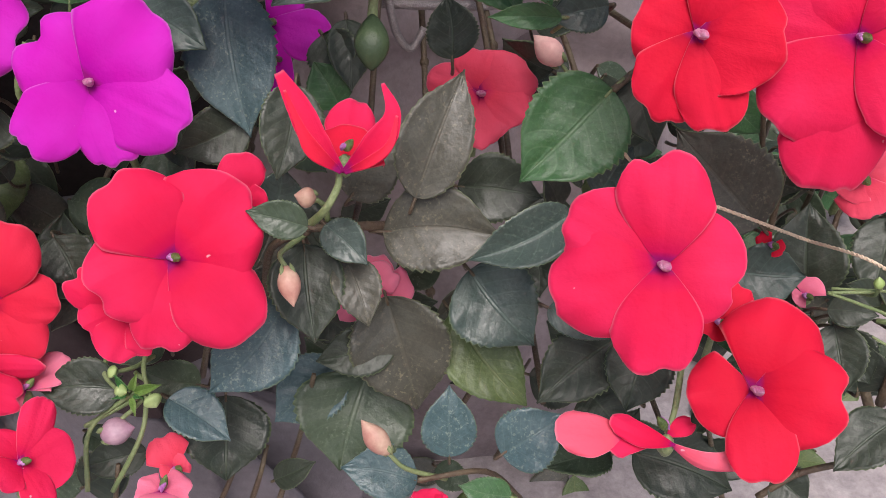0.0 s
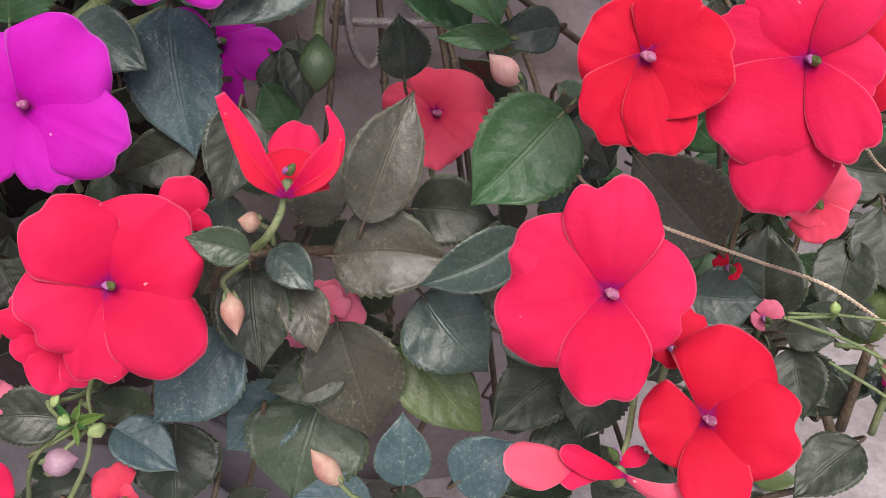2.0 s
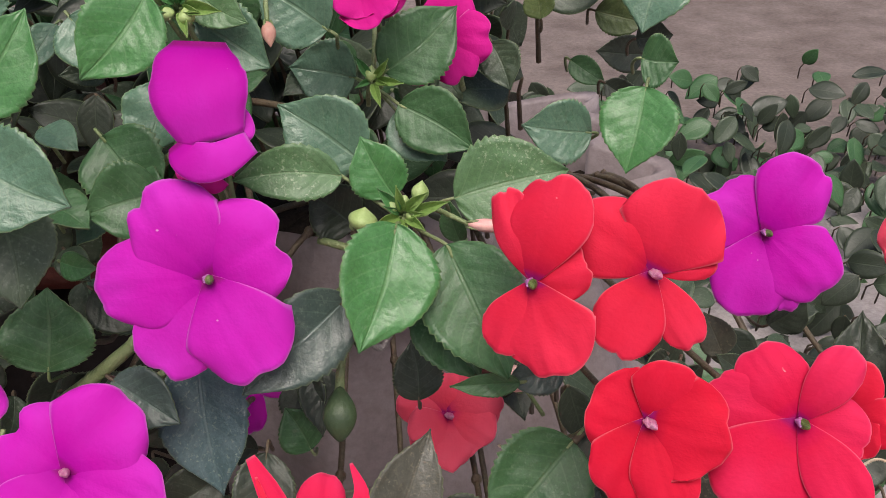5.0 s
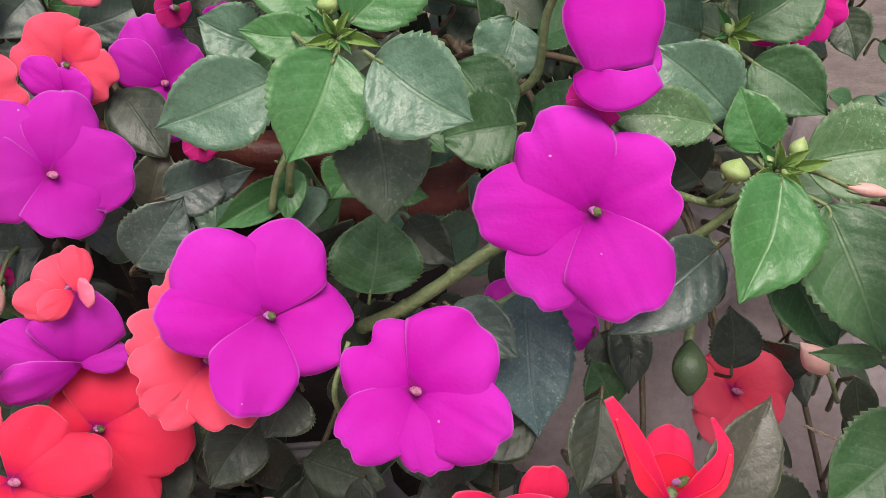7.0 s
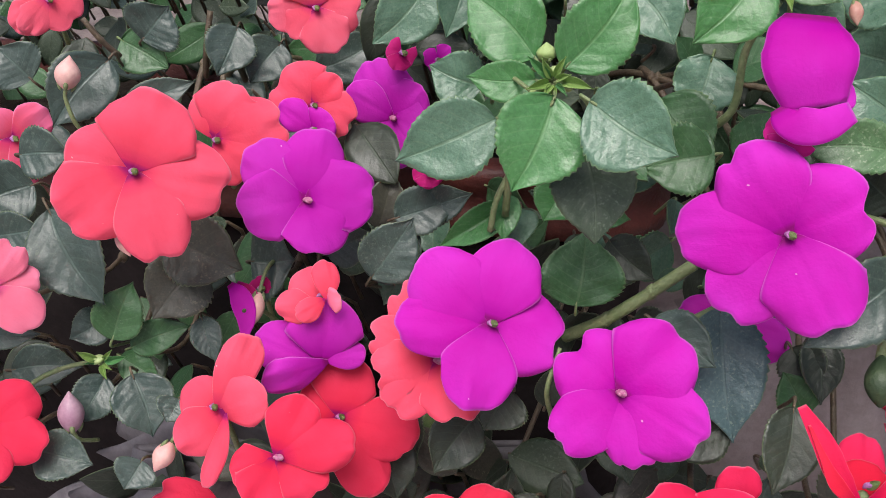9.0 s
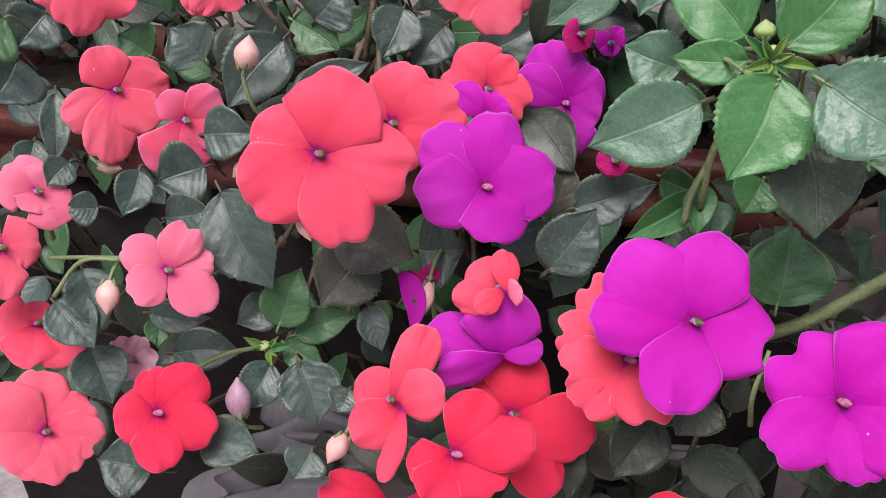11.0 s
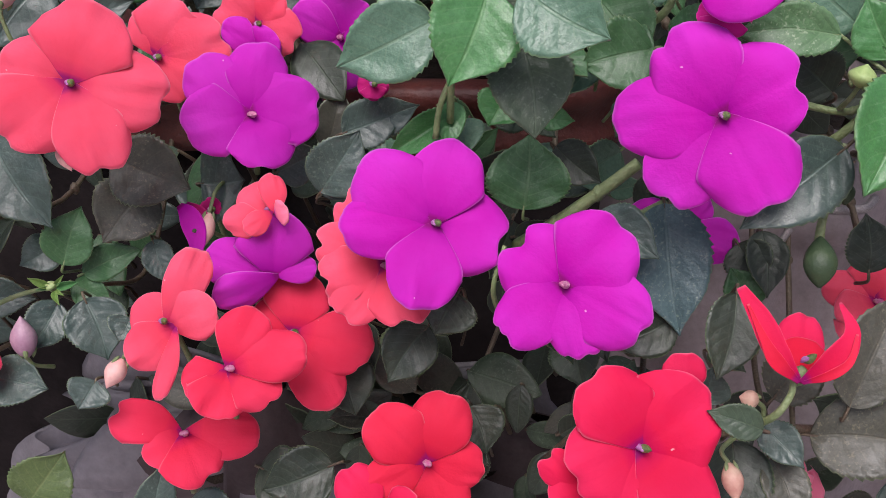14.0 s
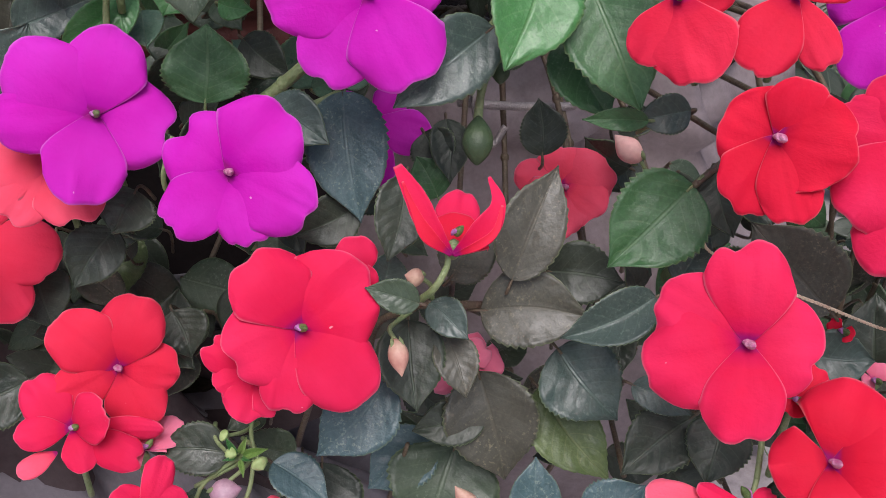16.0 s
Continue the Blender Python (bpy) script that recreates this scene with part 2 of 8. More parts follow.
EYE_VIOLET = plain_material("violet_stamen", (0.42, 0.10, 0.40), (0.58, 0.28, 0.55), 500, 0.5, 0.2)


# ---- mesh helpers ----
def link(name, bm, mat, parent=None, label=""):
    me = bpy.data.meshes.new(name)
    bm.to_mesh(me)
    bm.free()
    for p in me.polygons:
        p.use_smooth = True
    for k in mat if isinstance(mat, (list, tuple)) else [mat]:
        me.materials.append(k)
    ob = new(name, me)
    if parent is not None:
        ob.parent = parent
        ob.matrix_parent_inverse = parent_inverse[parent.name] if parent.name in parent_inverse else Matrix()
    if label:
        ob["label"] = label
    return ob


parent_inverse = {}


def sheet(bm, place, nu, nv, thick):
    """A closed thin sheet: place(s, v) -> (point, normal), s along it from 0 to 1, v across it from -1 to 1. Both faces carry (v, s) as UV."""
    uvl = bm.loops.layers.uv.verify()
    grid = {}
    for k in (0, 1):
        for i in range(nu + 1):
            for j in range(nv + 1):
                s, v = i / nu, 2 * j / nv - 1
                p, nrm = place(s, v)
                grid[k, i, j] = (bm.verts.new(p - nrm * (thick * k)), s, v)

    def face(*keys):
        f = bm.faces.new([grid[q][0] for q in keys])
        for loop, q in zip(f.loops, keys):
            loop[uvl].uv = (grid[q][2], grid[q][1])

    for i in range(nu):
        for j in range(nv):
            face((0, i, j), (0, i, j + 1), (0, i + 1, j + 1), (0, i + 1, j))
            face((1, i, j), (1, i + 1, j), (1, i + 1, j + 1), (1, i, j + 1))
    for i in range(nu):
        face((0, i, 0), (0, i + 1, 0), (1, i + 1, 0), (1, i, 0))
        face((0, i, nv), (1, i, nv), (1, i + 1, nv), (0, i + 1, nv))
    for j in range(nv):
        face((0, nu, j), (0, nu, j + 1), (1, nu, j + 1), (1, nu, j))


def smooth_line(pts, steps=6):
    """Catmull-Rom points through pts."""
    pts = [Vector(p) for p in pts]
    pts = [pts[0] * 2 - pts[1], *pts, pts[-1] * 2 - pts[-2]]
    out = []
    for a, b, c, d in zip(pts, pts[1:], pts[2:], pts[3:]):
        for k in range(steps):
            t = k / steps
            out.append(0.5 * (2 * b + (c - a) * t + (2 * a - 5 * b + 4 * c - d) * t * t + (3 * b - a - 3 * c + d) * t**3))
    return out + [pts[-2]]


def tube(bm, line, r0, r1, sides=8, wobble=0.0, mat=0):
    """A tapered round tube along the points of line, capped."""
    uvl = bm.loops.layers.uv.verify()
    rings, n = [], len(line)
    side = Vector((0.31, 0.73, 0.61))
    for i, p in enumerate(line):
        d = (line[min(i + 1, n - 1)] - line[max(i - 1, 0)]).normalized()
        x = d.cross(side).normalized()
        y = d.cross(x)
        r = r0 + (r1 - r0) * i / (n - 1)
        r *= 1 + wobble * noise.noise(p * 180)
        rings.append([bm.verts.new(p + x * r * math.cos(a) + y * r * math.sin(a)) for a in (2 * math.pi * k / sides for k in range(sides))])
    faces = []
    for a, b in zip(rings, rings[1:]):
        for k in range(sides):
            faces.append(bm.faces.new((a[k], a[(k + 1) % sides], b[(k + 1) % sides], b[k])))
    faces += [bm.faces.new(rings[0][::-1]), bm.faces.new(rings[-1])]
    for f in faces:
        f.material_index = mat
        for loop in f.loops:
            loop[uvl].uv = (0, 0.5)


def spindle(bm, a, b, r, power=1.0, sides=10, steps=9, mat=0, sharp=0.8):
    """A bud or grain: a body of revolution from a to b, widest near a for power > 1."""
    uvl = bm.loops.layers.uv.verify()
    a, b = Vector(a), Vector(b)
    d = (b - a).normalized()
    x = d.cross(Vector((0.3, 0.2, 0.9))).normalized()
    y = d.cross(x)
    rings = []
    for i in range(steps + 1):
        t = 0.02 + 0.96 * i / steps
        u = t ** (1 / power)
        w = r * math.sin(math.pi * u) ** (0.75 if u < 0.5 else sharp)
        rings.append([bm.verts.new(a + (b - a) * t + (x * math.cos(q) + y * math.sin(q)) * w * (1 + 0.05 * math.cos(3 * q))) for q in (2 * math.pi * k / sides for k in range(sides))])
    faces = []
    for p, q in zip(rings, rings[1:]):
        for k in range(sides):
            faces.append(bm.faces.new((p[k], p[(k + 1) % sides], q[(k + 1) % sides], q[k])))
    faces += [bm.faces.new(rings[0][::-1]), bm.faces.new(rings[-1])]
    for f in faces:
        f.material_index = mat
        for loop in f.loops:
            loop[uvl].uv = (0, 0.5)


TOWARD_PLANT = Vector((0.0, 0.62, -0.55))
GROWING_TIPS = [(-0.1236, 0.2685, 0.5868), (0.0010, 0.2630, 0.5575), (-0.0575, 0.2770, 0.6160), (-0.0075, 0.3110, 0.5835)]


# ---- leaves, petals, flowers, buds, stems ----
def leaf(plant, kind, base, tip, face, width, cup=0.12, droop=0.10, wave=0.03, stalk=0.016, shape=0.76, fold=0.0):
    """One ovate, finely toothed leaf from base to tip, its upper side turned to face; width in metres.
    cup: how far the halves rise from the midrib; droop: how far the tip bends back; fold: halves folded up together."""
    base, tip, face = Vector(base), Vector(tip), Vector(face).normalized()
    axis = tip - base
    size = axis.length
    axis.normalize()
    across = axis.cross(face).normalized()
    face = across.cross(axis).normalized()
    rng = random.Random(int(1e5 * abs(base.x + 2 * base.y + 3 * tip.z)))
    teeth, ph, ph2 = rng.randint(13, 16), rng.random() * 6.3, rng.random() * 6.3
    skew, point = rng.uniform(-0.06, 0.06), rng.uniform(0.45, 0.75)
    bm = bmesh.new()

    def place(s, v):
        t = s**shape
        half = 0.53 * width * (math.sin(math.pi * min(1.0, t)) ** 0.74) * (1 - point * max(0.0, (s - 0.70) / 0.30) ** 1.6)
        half = max(half, 0.0003)
        tooth = 1 + 0.115 * abs(v) ** 8 * (((teeth * s + (0.0 if v > 0 else 0.4)) % 1.0) - 0.5) * (0.6 + 0.4 * math.sin(9 * s + ph))
        x = v * half * tooth + skew * size * math.sin(math.pi * s)
        a = abs(v)
        z = cup * half * 2 * (a**1.4) + fold * half * a
        z -= droop * size * (s * s - 0.25 * math.sin(math.pi * s))
        z += wave * width * (math.sin(5.5 * s * math.pi + ph + (0.8 if v > 0 else 2.1)) * a * a * 0.5 + 0.6 * math.sin(3.1 * s + ph2) * v)
        # the blade swells between the side veins
        z -= 0.0085 * width * math.sin(42.0 * (s - 0.30 * a**1.25)) * a * (1 - a * a)
        z += 0.035 * width * noise.noise(Vector((3 * s + ph, 2 * v, ph2)))
        z -= 0.026 * width * math.exp(-((v / 0.11) ** 2)) * (1 - 0.6 * s)
        p = base + axis * s * size + across * x * (1 - 0.35 * fold) + face * z
        return p, face

    sheet(bm, place, 4 * teeth, 12, 0.0006)
    back = -face * 0.45 + TOWARD_PLANT * 0.6
    tips = [Vector(c) for c in GROWING_TIPS if (Vector(c) - base).length < 0.024] if kind in ("bright", "green", "pale", "gloss") else []
    if tips:
        # leaves of a rosette join the growing tip
        node = tips[0] + TOWARD_PLANT * 0.006
        line = smooth_line([base + axis * 0.10 * size - face * 0.0008, base - face * 0.0006, base.lerp(node, 0.5) - face * 0.0015, node], 4)
    else:
        line = smooth_line([base + axis * 0.08 * size - face * 0.0008, base - axis * 0.12 * size - face * 0.001, base - axis * 0.18 * stalk + back * 0.55 * stalk, base - axis * 0.15 * stalk + back * 1.5 * stalk], 4)
    tube(bm, line, 0.0005, 0.0007, 7, mat=1)
    return link("leaf", bm, [LEAF[kind], STEM if kind in ("bright", "green", "pale", "gloss", "young") else STEM_RED], plant)


def petal(flower, color, centre, out, face, length, width, notch=0.10, lift=0.0, layer=0.0, roll=0.0, curl=0.0, ripple=0.17, bow=0.0):
    """One petal: a broad rounded blade from its claw at centre along out, with a notched, gently waved rim."""
    centre, out, face = Vector(centre), Vector(out).normalized(), Vector(face).normalized()
    across = out.cross(face).normalized()
    rng = random.Random(int(1e5 * abs(centre.x + 2 * out.x + 3 * out.z + length)))
    ph, ph2, off, off2 = rng.random() * 63, rng.random() * 63, rng.uniform(-0.35, 0.35), rng.uniform(-0.8, 0.8)
    round_end = min(0.72, max(0.30, 0.62 * width / length))
    swell = rng.uniform(0.075, 0.105)
    dip, tear, slant, bent = notch * rng.uniform(0.5, 1.6), rng.choice((0.0, 0.0, 0.05)), rng.uniform(-0.05, 0.05), rng.uniform(-0.05, 0.05)
    bm = bmesh.new()

    def place(s, v):
        half = 0.53 * width * (0.09 + 0.91 * math.sin(0.5 * math.pi * min(1.0, s / 0.74)) ** 0.88)
        a = abs(v)
        lobes = dip * math.exp(-(((v - off) / 0.26) ** 2)) + tear * math.exp(-(((v - off2) / 0.12) ** 2))
        frill = 0.022 * noise.noise(Vector((2.6 * v + ph, ph2, 0))) + 0.010 * noise.noise(Vector((7.0 * v + ph, ph2, 3)))
        y = 1.03 * length * (s - round_end * s * s * (1 - math.sqrt(max(0.0, 1 - 0.97 * v * v))) - lobes * s**4 + frill * s**3)
        x = v * half * (1 + 0.05 * noise.noise(Vector((2.2 * s, ph, 5 if v > 0 else 9)))) + bent * length * s * s + 4 * bow * length * s * (1 - s)
        z = layer * (0.3 + 0.7 * s) + lift * length * s * s
        z += 0.012 * width * (1 - s) * a
        z -= (0.085 + curl) * width * (s**3) * (a**2)
        z += ripple * width * s * s * (0.7 * noise.noise(Vector((1.6 * v + ph, 1.2 * s, ph2))) + 0.35 * noise.noise(Vector((4.5 * v, 2.5 * s, ph))))
        z += swell * length * math.sin(math.pi * s) * (1 - 0.5 * a * a) + (roll + slant) * x
        z -= 0.010 * width * math.exp(-((v / 0.10) ** 2)) * math.sin(math.pi * s)
        return centre + out * y + across * x + face * z, face

    sheet(bm, place, 16, 18, 0.0003)
    return link("petal", bm, PETAL[color], flower)


def ribbon_petal(flower, color, line, widths, face, hollow=0.25):
    """A curled, narrow petal that follows the points of line, with its own width at each; hollow: how far its sides rise."""
    face = Vector(face).normalized()
    fine = smooth_line(line, 6)
    wide = smooth_line([(w, 0, 0) for w in widths], 6)
    last = len(fine) - 1
    bm = bmesh.new()

    def place(s, v):
        i = min(last, round(s * last))
        way = (fine[min(i + 1, last)] - fine[max(i - 1, 0)]).normalized()
        across = way.cross(face).normalized()
        half = max(0.0003, 0.5 * wide[i].x)
        p = fine[i] + across * v * half * (1 + 0.06 * noise.noise(fine[i] * 300)) + face * hollow * half * v * v
        return p, across.cross(way)

    sheet(bm, place, last, 8, 0.0003)
    return link("petal", bm, PETAL[color], flower)


def flower(plant, color, centre, face, petals, eye="green", stalk=1.0, lean=(0, 0, 0), cup=0.0):
    """A five-petalled blossom. petals: (degrees in its plane from its right, length mm, width mm, notch, lift)."""
    centre, face = Vector(centre), Vector(face).normalized()
    right = Vector((0, 0, 1)).cross(face).normalized()
    up = face.cross(right).normalized()
    bm = bmesh.new()
    q = centre + face * 0.001
    tilt = (face + right * 0.35 - up * 0.15).normalized()
    spindle(bm, q, q + tilt * 0.0060, 0.0013, 1.3, 9, 7, 0)
    spindle(bm, q + up * 0.001, q + up * 0.0012 + (face * 0.7 - up * 0.4).normalized() * 0.0046, 0.0009, 0.9, 8, 6, 2)
    spindle(bm, q - right * 0.001, q - right * 0.0012 + (face * 0.8 + right * 0.3).normalized() * 0.0036, 0.0008, 0.9, 8, 6, 2)
    # sepals and the stalk behind the blossom
    spindle(bm, centre - face * 0.001, centre - face * 0.009 - up * 0.002, 0.0024, 1.2, 9, 7, 1)
    line = smooth_line([centre - face * 0.004, centre - face * 0.014 - up * 0.003 * stalk, centre - face * 0.028 - up * 0.010 * stalk + Vector(lean), centre - face * 0.045 - up * 0.020 * stalk + Vector(lean) * 2], 5)
    if stalk:
        tube(bm, line, 0.0008, 0.0013, 7, mat=1)
    made = link("flower", bm, [EYE_GREEN if eye == "green" else EYE_WHITE, STEM, EYE_VIOLET if eye != "white" else EYE_WHITE], plant, color_word[color] + " five-petalled blossom")
    for k, (deg, length, width, *more) in enumerate(petals):
        notch, lift = (more + [0.10, 0.0][len(more):])[:2]
        a = radians(deg)
        petal(made, color, centre, right * math.cos(a) + up * math.sin(a), face, length / 1000, width / 1000, notch, lift + cup, 0.0009 * k)
    return made


color_word = {"fuchsia": "fuchsia pink", "magenta": "bright magenta", "purple": "purple-magenta", "deep": "deep crimson-magenta", "rose": "rose-red", "red": "vivid red", "scarlet": "scarlet", "watermelon": "watermelon red", "salmon": "light coral", "coral": "coral red", "pink": "salmon pink", "blush": "coral, violet-edged", "mauve": "pale mauve"}


def bud(plant, base, tip, radius, kind="pink", stem=None, power=1.15):
    """A closed bud on its thin stalk."""
    base, tip = Vector(base), Vector(tip)
    bm = bmesh.new()
    spindle(bm, base, tip, radius, power, 14, 14, 0, 0.8 if kind == "pod" else 1.15)
    d = (tip - base).normalized()
    for k in range(0 if kind == "pod" else 3):
        side = d.cross(Vector((math.sin(2.1 * k), math.cos(2.1 * k), 0.3))).normalized()
        spindle(bm, base - d * 0.0004 + side * radius * 0.45, base + (tip - base) * 0.32 + side * radius * 0.75, radius * 0.22, 1.0, 7, 5, 1)
    pts = [base + d * 0.0005, *(Vector(p) for p in stem)] if stem else [base + d * 0.0005, base - d * 0.006 + Vector((0, 0.004, 0.001)), base - d * 0.01 + Vector((0, 0.014, -0.002))]
    tube(bm, smooth_line(pts, 5), 0.0007, 0.0009, 7, mat=1)
    return link("bud", bm, [{"pod": POD, "violet": BUD_VIOLET, "pink": BUD_PINK, "green": BUD_GREEN, "blush": BUD_BLUSH}[kind], STEM], plant)


def stem(plant, pts, r0, r1, red=False):
    bm = bmesh.new()
    tube(bm, smooth_line(pts, 6), r0, r1, 10, 0.05)
    for p in pts[1:-1]:
        spindle(bm, Vector(p) - Vector((0, 0, r0 * 1.6)), Vector(p) + Vector((0, 0, r0 * 1.6)), r0 * 1.12, 1.0, 10, 6)
    return link("stem", bm, STEM_RED if red else STEM, plant)


def plant_root(label, place):
    ob = new("impatiens_plant")
    ob.location = place
    parent_inverse[ob.name] = Matrix.Translation(place).inverted()
    return tagged(ob, label, "flowering plant", "impatiens plants")



def foliage(name, count, spot, kinds, sizes, label):
    """Dense far foliage that nobody could count: small toothed leaves joined in one mesh."""
    rng = random.Random(7)
    bm = bmesh.new()
    for k in range(count):
        base = Vector(spot(rng))
        axis = Vector((rng.uniform(-1, 1), rng.uniform(-0.7, 0.1), rng.uniform(-1, 0.5))).normalized()
        face = Vector((rng.uniform(-0.6, 0.6), rng.uniform(-1, -0.3), rng.uniform(0.1, 1))).normalized()
        across = axis.cross(face).normalized()
        face = across.cross(axis)
        size = rng.uniform(*sizes)
        width, ph = size * rng.uniform(0.55, 0.75), rng.random() * 6

        def place(s, v):
            half = max(0.0004, 0.5 * width * math.sin(math.pi * s**0.85) ** 0.8) * (1 + 0.04 * abs(v) ** 4 * math.sin(60 * s))
            z = 0.12 * half * abs(v) - 0.12 * size * s * s + 0.04 * width * math.sin(5 * s + ph) * v
            return base + axis * s * size + across * v * half + face * z, face

        first = len(bm.faces)
        sheet(bm, place, 10, 6, 0.0005)
        which = rng.randrange(len(kinds))
        bm.faces.ensure_lookup_table()
        for f in bm.faces[first:]:
            f.material_index = which
        tube(bm, [base, base + Vector((0, 0.012, -0.010)), base + Vector((0.002, 0.02, -0.03))], 0.0008, 0.0012, 5, mat=len(kinds))
    return tagged(link(name, bm, [*(LEAF[k] for k in kinds), STEM_RED]), label, "foliage", kind="stuff")


# ---- setting ----
CONCRETE = plain_material("weathered_concrete", (0.27, 0.230, 0.226), (0.44, 0.392, 0.39), 9, 0.85, 0.45, 14, depth=0.002)
EARTH = plain_material("brown_trodden_earth", (0.14, 0.104, 0.092), (0.23, 0.182, 0.166), 9, 0.9, 0.45, 14, depth=0.003)
SACK = plain_material("grey_plastic_sheet", (0.21, 0.168, 0.172), (0.31, 0.258, 0.266), 22, 0.6, 0.25, 10, depth=0.001)
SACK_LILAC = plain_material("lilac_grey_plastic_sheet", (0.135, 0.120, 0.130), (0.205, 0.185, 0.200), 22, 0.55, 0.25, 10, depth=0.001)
# darker copy of the sack plastic, shade of its upper part put into the colour
SACK_SHADE = plain_material("shade_grey_plastic_sheet", (0.058, 0.042, 0.043), (0.084, 0.064, 0.066), 22, 0.6, 0.25, 10, depth=0.001)
CLAY = plain_material("terracotta_plastic", (0.075, 0.014, 0.010), (0.11, 0.024, 0.016), 40, 0.5, 0.3)
SOIL = plain_material("potting_soil", (0.020, 0.015, 0.012), (0.045, 0.034, 0.027), 120, 0.95, 0.6, 5, depth=0.004)
WIRE = plain_material("galvanised_wire", (0.30, 0.27, 0.27), (0.42, 0.38, 0.37), 200, 0.5, 0.3, metal=0.6)
# trough body: dark brown plastic, darkened further for the deep shade there
BODY_SHADE = plain_material("shade_darkened_plastic", (0.013, 0.010, 0.010), (0.026, 0.020, 0.020), 30, 0.7, 0.35, 10)
for dull in (BODY_SHADE, SOIL, SACK_SHADE):
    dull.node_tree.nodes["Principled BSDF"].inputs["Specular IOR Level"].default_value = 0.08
CORD = plain_material("tan_cord", (0.70, 0.54, 0.38), (0.84, 0.69, 0.51), 400, 0.8, 0.25, 4)

bm = bmesh.new()
n = 120
half = 60.0
steps = [math.copysign(abs(k / 60) ** 4 * half, k) for k in range(-60, 61)]
grid = [[bm.verts.new((x, y + 0.5, 0.10 + 0.004 * noise.noise(Vector((x * 6, y * 6, 0))))) for y in steps] for x in steps]
for i in range(n):
    for j in range(n):
        bm.faces.new((grid[i][j], grid[i + 1][j], grid[i + 1][j + 1], grid[i][j + 1]))
tagged(link("ground", bm, EARTH), "brown trodden earth of the yard", "ground", kind="structure")

# the concrete strip that the planters stand on
bm = bmesh.new()
rows = [[bm.verts.new((-9.5 + 0.25 * i, y, z + 0.0015 * noise.noise(Vector((0.4 * i, 9 * y, 0))))) for i in range(77)] for y, z in ((-1.5, 0.08), (-1.5, 0.1075), (0.0, 0.107), (0.4, 0.107), (0.8, 0.107), (1.22, 0.107), (1.24, 0.104), (1.245, 0.08))]
for a, b in zip(rows, rows[1:]):
    for k in range(76):
        bm.faces.new((a[k], a[k + 1], b[k + 1], b[k]))
tagged(link("pavement", bm, CONCRETE), "pale grey weathered concrete strip under the planters", "pavement", kind="structure")


def trough(x0, x1, y0, y1, z0, z1):
    """A long plastic planter with a ribbed, rolled rim; filled with soil."""
    root = new("planter_trough")
    root.location = ((x0 + x1) / 2, (y0 + y1) / 2, z0)
    parent_inverse[root.name] = Matrix.Translation(root.location).inverted()

    def ring(bm, inset, z, r=0.03):
        pts = []
        for cx, cy, a0 in ((x1 - r, y1 - r, 0), (x0 + r, y1 - r, 90), (x0 + r, y0 + r, 180), (x1 - r, y0 + r, 270)):
            for k in range(7):
                a = radians(a0 + 15 * k)
                pts.append(bm.verts.new((cx + (r - inset) * math.cos(a), cy + (r - inset) * math.sin(a), z)))
        return pts

    def skin(profile, name, mat):
        bm = bmesh.new()
        rings = [ring(bm, i, z) for i, z in profile]
        for a, b in zip(rings, rings[1:]):
            for k in range(len(a)):
                bm.faces.new((a[k], a[(k + 1) % len(a)], b[(k + 1) % len(b)], b[k]))
        if name != "rim":
            bm.faces.new(rings[-1] if name == "soil" else rings[0][::-1])
        return link(name, bm, mat, root)

    skin([(0.024, z0), (0.006, z1 - 0.03), (0.010, z1 - 0.03), (0.022, z0 + 0.006)], "body", BODY_SHADE)
    skin([(0.008, z1 - 0.034), (-0.003, z1 - 0.034), (-0.004, z1 - 0.026), (0.0, z1 - 0.022), (0.0, z1 - 0.014), (-0.005, z1 - 0.010), (-0.006, z1 - 0.002), (-0.002, z1), (0.010, z1), (0.011, z1 - 0.03)], "rim", CLAY)
    skin([(0.0112, z1 - 0.06), (0.0112, z1 - 0.025), (0.02, z1 - 0.020), (0.028, z1 - 0.018)], "soil", SOIL)
    return tagged(root, "red-brown plastic trough planter filled with dark soil", "planter")


trough(-0.66, -0.09, 0.365, 0.56, 0.104, 0.518)


